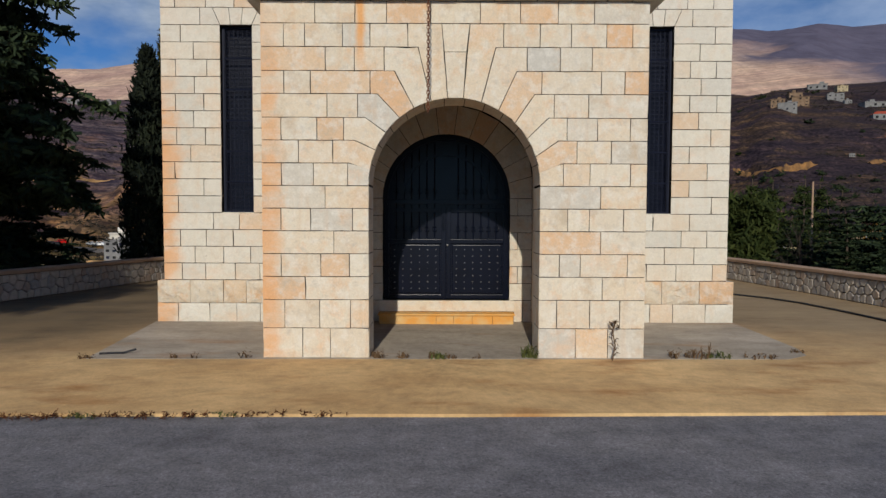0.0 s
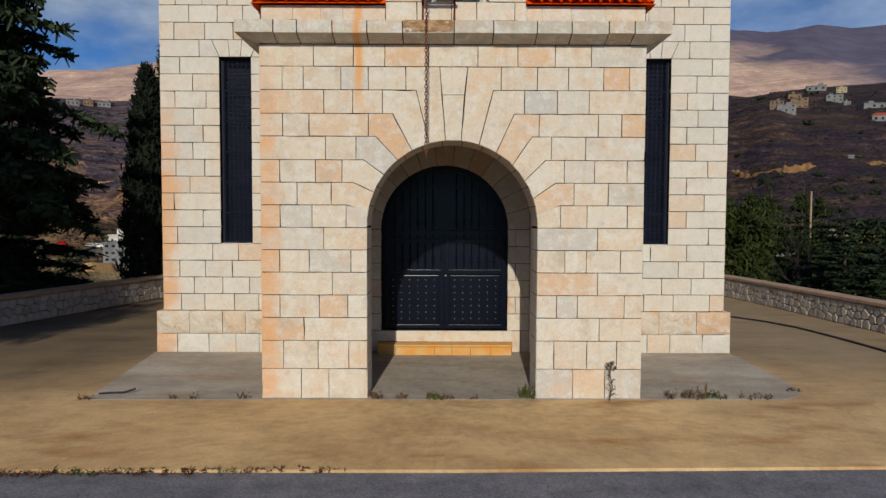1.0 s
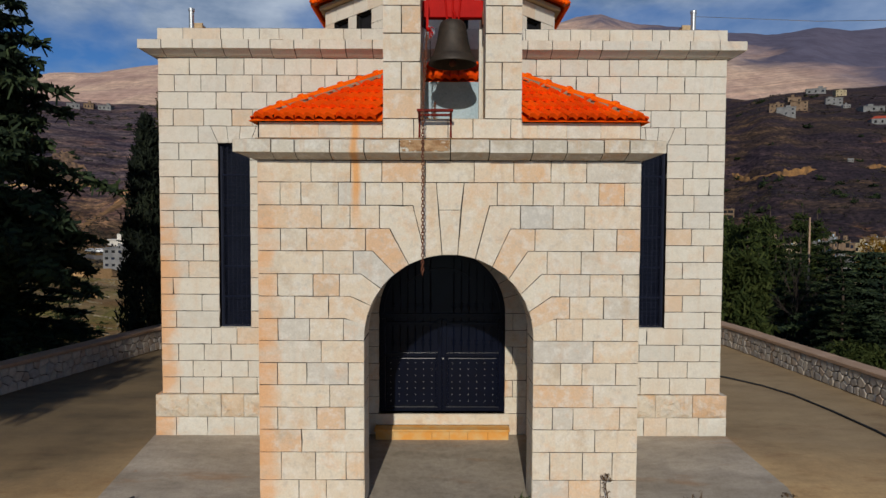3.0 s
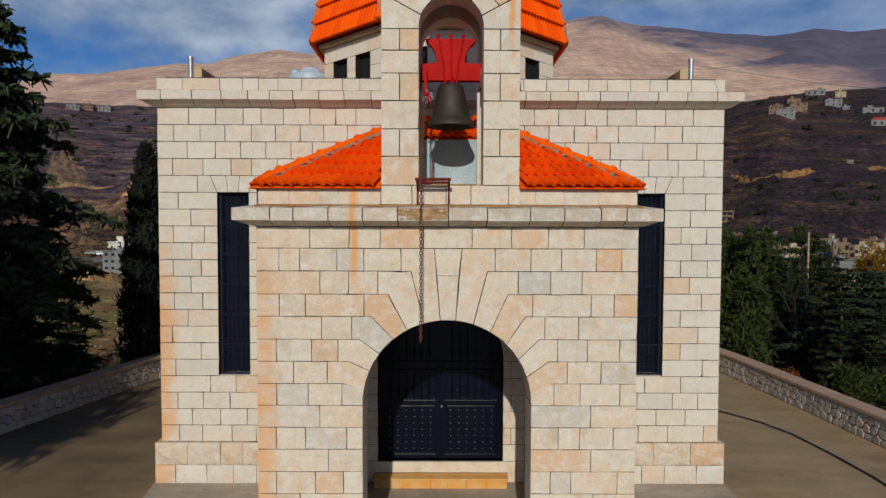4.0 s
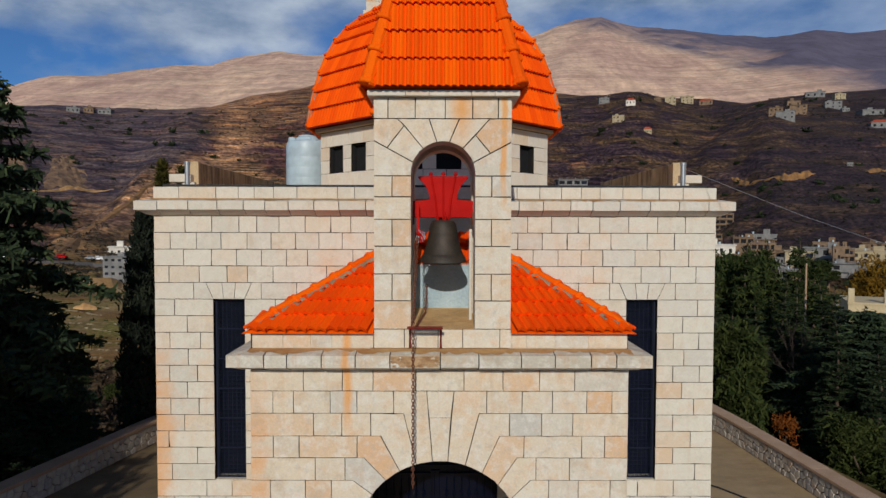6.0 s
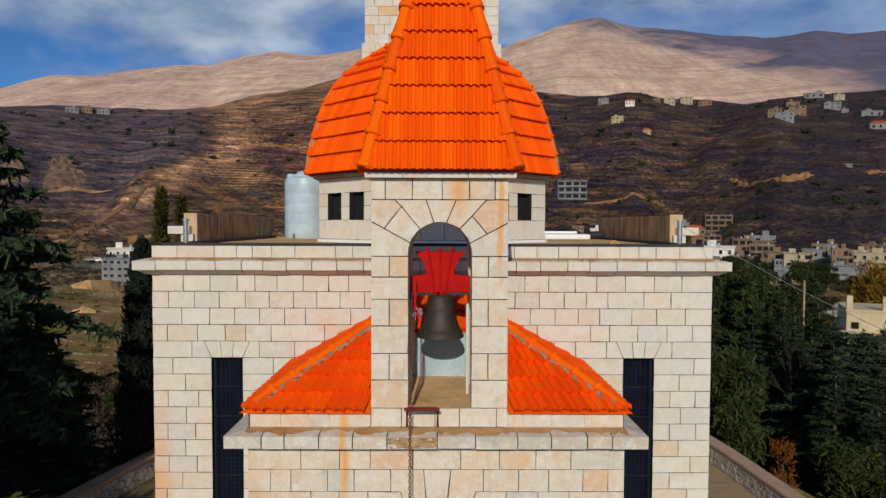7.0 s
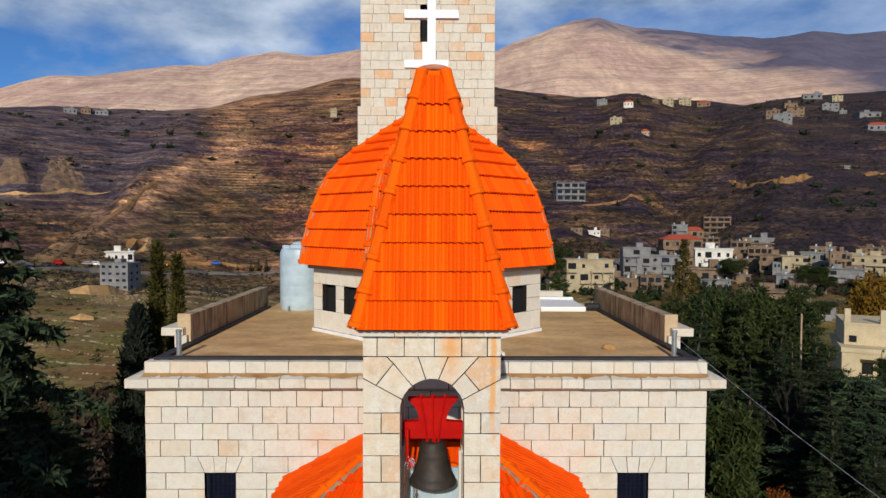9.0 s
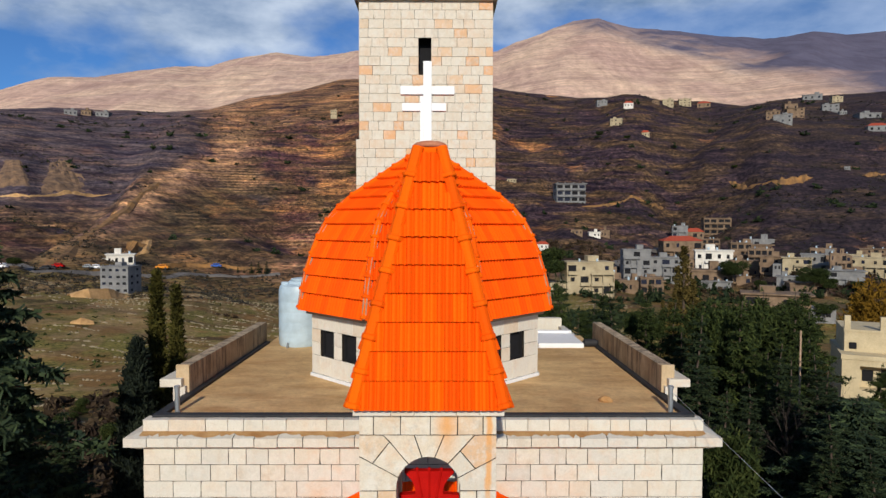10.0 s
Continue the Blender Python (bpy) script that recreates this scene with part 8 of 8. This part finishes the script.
house(706, 1136, 216.5, 26.6, 15.9, 2, 2, sh=6.43, turn=-23, bays=3, balcony=False, label='pale house of the hillside village')
house(752, 1190, 243.1, 19.3, 11.6, 2, 1, sh=5.65, turn=-5, bays=3, balcony=False, label='pale house of the hillside village')
house(715, 1043, 188.5, 33.8, 20.3, 1, 2, sh=9.05, turn=-5, bays=3, balcony=False, label='pale house of the hillside village')
house(643, 918, 147.7, 28.1, 16.9, 1, 2, sh=9.70, turn=-15, roof='hip', bays=3, balcony=False, label='pale house of the hillside village')
house(699, 1089, 202.3, 11.8, 7.1, 1, 2, sh=6.48, turn=-7, bays=3, balcony=False, label='pale house of the hillside village')
house(-750, 1294, 233.0, 23.3, 14.0, 1, 2, sh=9.91, turn=29, bays=3, balcony=False, label='pale house of the hillside village')
house(-738, 1329, 237.8, 19.1, 11.5, 1, 3, sh=11.35, turn=13, bays=3, balcony=False, label='pale house of the hillside village')
house(-709, 1337, 236.8, 26.4, 15.9, 1, 2, sh=10.21, turn=4, bays=3, balcony=False, label='pale house of the hillside village')
house(-173, 1041, 190.1, 10.3, 6.2, 2, 1, sh=4.52, turn=11, bays=3, balcony=False, label='pale house of the hillside village')
house(144, 575, -1.0, 10.4, 6.2, 1, 0, sh=5.28, turn=-6, bays=3, balcony=False, label='pale house of the hillside village')
house(157, 588, -1.3, 8.5, 5.1, 1, 3, sh=6.99, turn=-13, bays=3, balcony=False, label='pale house of the hillside village')
house(88, 760, 62.5, 11.0, 6.6, 1, 1, sh=4.03, turn=-13, bays=3, balcony=False, label='pale house of the hillside village')
house(123, 555, 1.9, 10.1, 6.0, 1, 3, sh=4.62, turn=-10, bays=3, balcony=False, label='pale house of the hillside village')
house(429, 1252, 250.4, 13.5, 8.1, 1, 3, sh=7.36, turn=-12, bays=3, balcony=False, label='pale house of the hillside village')
house(487, 746, 76.5, 6.1, 3.6, 1, 2, sh=4.64, turn=-27, bays=3, balcony=False, label='pale house of the hillside village')
house(77, 462, -11.5, 9.2, 5.5, 2, 0, sh=4.08, turn=-12, roof='hip', bays=3, balcony=False, label='pale house of the hillside village')
# ruins, sheds and half-built houses between the larger ones
house(242, 496, -21.4, 15.3, 9.2, 3, 3, sh=6.0, turn=-12, label='tan half-built house with open floors', bays=3, style='skeleton')
house(242, 465, -24.1, 17.3, 10.4, 3, 3, sh=5.67, turn=-24, label='tan half-built house with open floors', bays=4, style='skeleton')
house(224, 452, -26.8, 18.5, 11.1, 2, 3, sh=5.75, turn=-15, label='brown roofless walls among thickets', bays=4, style='few')
house(237, 612, -1.6, 14.4, 8.6, 2, 2, sh=5.8, turn=-14, label='pale grey block of a house', bays=3, style='few')
house(243, 563, -16.0, 21.9, 13.1, 3, 3, sh=4.77, turn=-8, label='tan house with open balconies', bays=4, style='skeleton')
house(307, 455, -16.3, 14.5, 8.7, 1, 1, sh=5.4, turn=-30, label='low ochre village house', bays=3, style='few')
house(248, 382, -23.6, 9, 5.4, 3, 3, sh=5.57, turn=-26, label='narrow tan village house', bays=3, style='few')
house(119, 383, -31.8, 13.6, 8.2, 1, 3, sh=7.7, turn=-6, label='low brown village house', bays=3, style='few')
house(130, 376, -31.7, 12.7, 7.6, 2, 3, sh=5.15, turn=-10, label='tan half-built village house', bays=3, style='skeleton')
house(187, 424, -27.5, 28.4, 17.0, 1, 3, sh=6.6, turn=-18, label='tan ground floor below the white house', bays=4, style='few')
house(203, 413, -29.3, 11.3, 6.8, 1, 3, sh=5.6, turn=-20, label='low brown village shed', bays=3, style='few')
house(217, 381, -26.3, 13.9, 8.3, 1, 2, sh=5.2, turn=-28, label='low grey village shed', bays=3, style='few')
house(180, 400, -31.0, 18.4, 11.0, 1, 2, sh=5.0, turn=-12, label='low grey village shed', bays=4, style='few')
house(325, 463, -15.1, 16.0, 9.6, 2, 3, sh=4.2, turn=-34, label='tan flat-roofed village house', bays=4, style='few')
house(273, 439, -12.2, 16.0, 9.6, 1, 3, sh=6.4, turn=-30, label='low tan village house', bays=4, style='few')
# the cream house below the terrace
cream_house(60.2, 85.0, -19.5)

# roads, cuts and tracks on the slopes
track([(-235, 315, -15.0), (-197, 301, -12.3), (-189, 331, -14.6), (-168, 357, -18.5), (-155, 408, -22.5), (-115, 443, -23.7)], 7.0, 'road', 'asphalt village road along the valley side')
bank([(-178, 386, -17.2), (-170, 419, -18.0), (-149, 437, -20.0), (-120, 443, -22.1)], 2.5, 'pale retaining wall above the village road')
bank([(-143, 238, -17.8), (-138, 243, -18.6), (-135, 253, -20.0), (-134, 266, -21.0)], 5.0, 'ochre rubble wall below the grey house', OCHRE)
bank([(-208, 403, -10.0), (-209, 426, -7.6), (-203, 438, -5.0)], 6.5, 'cut earth face above the white house')
bank([(-109, 179, -18.7), (-106, 179, -19.1), (-103, 181, -19.3)], 3.2, 'bare heap of ochre earth in the field', OCHRE)
bank([(-434, 615, 0), (-403, 619, 0), (-397, 657, 0), (-384, 694, 0), (-371, 713, 0)], 5.0, 'orange road cut across the hillside', OCHRE)
spur([(-199, 302, 0), (-207, 332, 0), (-226, 384, 0), (-253, 464, 0), (-283, 575, 0), (-314, 707, 0)], 4.5, 'bare pale crest of a spur')
bank([(361, 782, 64.8), (369, 739, 56.5), (385, 706, 55.8), (413, 710, 59.9), (433, 723, 66.0)], 7.0, 'orange road cut in the hillside')
bank([(496, 725, 67.5), (526, 746, 70.5), (542, 751, 72.2)], 6.0, 'orange road cut in the hillside')
bank([(159, 694, 31.2), (202, 713, 34.3), (250, 740, 33.9), (286, 778, 32.3)], 3.0, 'tan retaining wall below the unfinished house')
track([(118, 434, -17.6), (152, 501, -13.6), (203, 584, -11.2), (217, 600, -6.3)], 6.0, 'road', 'grey village lane')
vehicle(-197.2, 320.6, 6, RED, 'red lorry parked beside the village road')
vehicle(-187.4, 338.6, 6, WHITE, 'white van on the village road')
vehicle(-190.6, 336.0, 5, STEEL, 'grey car on the village road')
vehicle(-195.9, 307.7, 5, BITUMEN, 'dark car on the village road')
vehicle(-195.6, 312.7, 5, BITUMEN, 'dark car on the village road')
vehicle(-154.0, 430.5, 7, BLUE, 'blue lorry beside the village road')
vehicle(-173.1, 389.2, 8, ORANGE, 'orange excavator body beside the road')
vehicle(-210.7, 297.4, 6, WHITE, 'white lorry on the village road')
vehicle(65.2, 81.6, 4.4, BITUMEN, 'dark car parked below the cream house')
plant(fir, -130.6, 433.3, 8.7)
plant(fir, -126.2, 435.7, 9.5)
plant(fir, -121.2, 437.7, 10.4)
plant(fir, -138.9, 429.6, 4.7)
plant(fir, -135.3, 432.0, 3.9)
plant(broad, -199.2, 289.6, 6.9)
plant(fir, -197.0, 301.4, 3.9)
plant(broad, 61.3, 348.3, 29.3)
plant(broad, 191.3, 400.9, 20.5)
plant(broad, 200.3, 327.3, 16.2)
plant(broad, 194.2, 338.1, 8.0)
plant(broad, 207.0, 325.4, 10.7)
plant(broad, 161.1, 253.2, 9.3)
plant(fir, 211.5, 350.5, 20.0)
plant(broad, 202.3, 387.5, 7.8)
plant(broad, 243.9, 356.2, 8.5)
plant(broad, 104.7, 363.4, 8.6)
plant(broad, 165.3, 323.8, 7.7)
plant(fir, 121.1, 352.6, 11.6)
plant(broad, 152.5, 365.9, 10.0)
plant(broad, 95.8, 449.9, 5.7)
plant(broad, 381.8, 809.2, 7.3)
plant(broad, 238.8, 938.8, 11.8)
plant(broad, 265.7, 887.2, 9.6)
plant(broad, 148.1, 272.5, 7.5)
for x, y, high in ((39.1, 91.9, 23.6), (57.0, 141.9, 22.5), (40.6, 91.9, 18.5), (36.0, 88.9, 15.0), (59.5, 139.0, 19.5), (54.0, 143.0, 14.5), (43.2, 96.0, 15.5)):
    plant(poplar, x, y, high)
scree((-213, 452), (-210, 388), (-196, 432), 'ochre earth cut into the slope above the white house', OCHRE)
scree((-491, 727), (-446, 625), (-410, 642), 'brown scree fan above the hillside road')
scree((-481, 798), (-408, 631), (-389, 708), 'brown scree fan above the hillside road')
# ---- weeds ----


def weed(x, y, h, n, mat, seed, label="small green weed in a joint of the concrete", spread=0.1):
    g = random.Random(seed)
    t = thing("weed", label, "plant", (x, y, 0.0), "weeds in the joints")
    vs, fs = [], []
    for _ in range(n):
        a, L = g.uniform(0, 6.28), h * g.uniform(0.4, 1.1)
        o = Vector((g.uniform(-spread, spread), g.uniform(-spread, spread) * 0.4, 0))
        d = Vector((math.cos(a) * 0.45, math.sin(a) * 0.45, 1)).normalized()
        s = Vector((-math.sin(a), math.cos(a), 0)) * 0.012
        b = len(vs)
        vs += [o - s, o + s, o + d * L * 0.6 + s * 0.9, o + d * L * 0.6 - s * 0.9, o + d * L + Vector((math.cos(a), math.sin(a), -0.2)) * L * 0.15]
        fs += [(b, b + 1, b + 2, b + 3), (b + 3, b + 2, b + 4)]
        for _ in range(2):
            needle_clump(vs, fs, o + d * L * g.uniform(0.4, 1), 0.03, g, 0, 2, 1)
    o = new("leaves", mesh_of("leaves", vs, fs, mat))
    o.parent = t


for i, (x, y, h, n, m, sp) in enumerate(((-0.95, -0.03, 0.13, 14, DRYWEED, 0.08), (-1.04, 0.05, 0.08, 8, DRYWEED, 0.04), (-0.66, -0.02, 0.09, 12, DRYWEED, 0.06), (-0.28, -0.02, 0.10, 12, DRYWEED, 0.06), (-0.2, -0.04, 0.10, 26, WEED, 0.09), (-0.02, -0.03, 0.07, 8, DRYWEED, 0.05),
                                         (0.97, 0.03, 0.22, 22, WEED, 0.08), (1.05, -0.02, 0.1, 8, WEED, 0.05), (0.3, -0.02, 0.05, 6, DRYWEED, 0.05), (3.05, 0.06, 0.14, 40, DRYWEED, 0.25), (3.45, 0.05, 0.10, 18, WEED, 0.2), (4.0, 0.04, 0.09, 16, DRYWEED, 0.22), (3.36, 0.06, 0.3, 4, DRYWEED, 0.02),
                                         (-4.72, -0.08, 0.05, 16, DRYWEED, 0.08), (-3.6, -0.05, 0.07, 6, DRYWEED, 0.05), (-3.35, -0.05, 0.08, 5, DRYWEED, 0.04), (-2.75, -0.03, 0.15, 4, DRYWEED, 0.03), (-2.66, -0.03, 0.10, 4, DRYWEED, 0.03), (4.7, 0.4, 0.06, 10, DRYWEED, 0.1))):
    weed(x, y, h, n, m, 40 + i, "small green weed in a joint of the concrete" if m is WEED else "dry brown weed in a joint of the concrete", sp)
for i in range(17):
    x = -4.5 + 0.21 * i
    weed(x, -2.49 + 0.008 * i, 0.011, 22 - i, WEED if i in (5, 11) else LITTER, 80 + i, "low weed along the edge of the road" if i in (5, 11) else "reddish dry litter along the edge of the road", 0.15)
thistle = thing("thistle", "tall dry thistle against the portico wall", "plant", (2.04, -0.10, 0))
bm = bmesh.new()
g = random.Random(9)
tube(bm, [(0, 0, 0), (0.03, 0, 0.2), (0.0, 0.01, 0.36), (0.03, 0, 0.5)], 0.008, 5)
for k in range(7):
    z = 0.06 + 0.06 * k
    d = g.choice((-1, 1))
    tube(bm, [(0.01, 0, z), (0.01 + d * 0.04, g.uniform(-0.03, 0.0), z + 0.05), (0.01 + d * 0.06, -0.02, z + 0.04)], 0.006, 4)
part("stem", bm, DRYWEED, thistle)
vs, fs = [], []
for p in ((0.03, 0, 0.5), (0.06, 0, 0.43), (-0.03, -0.01, 0.47)):
    needle_clump(vs, fs, Vector(p), 0.035, g, 0, 22, 1)
for k in range(6):
    needle_clump(vs, fs, Vector((g.uniform(-0.05, 0.07), -0.01, 0.05 + 0.05 * k)), 0.03, g, 0, 3, 1)
o = new("heads", mesh_of("heads", vs, fs, DRYWEED))
o.parent = thistle
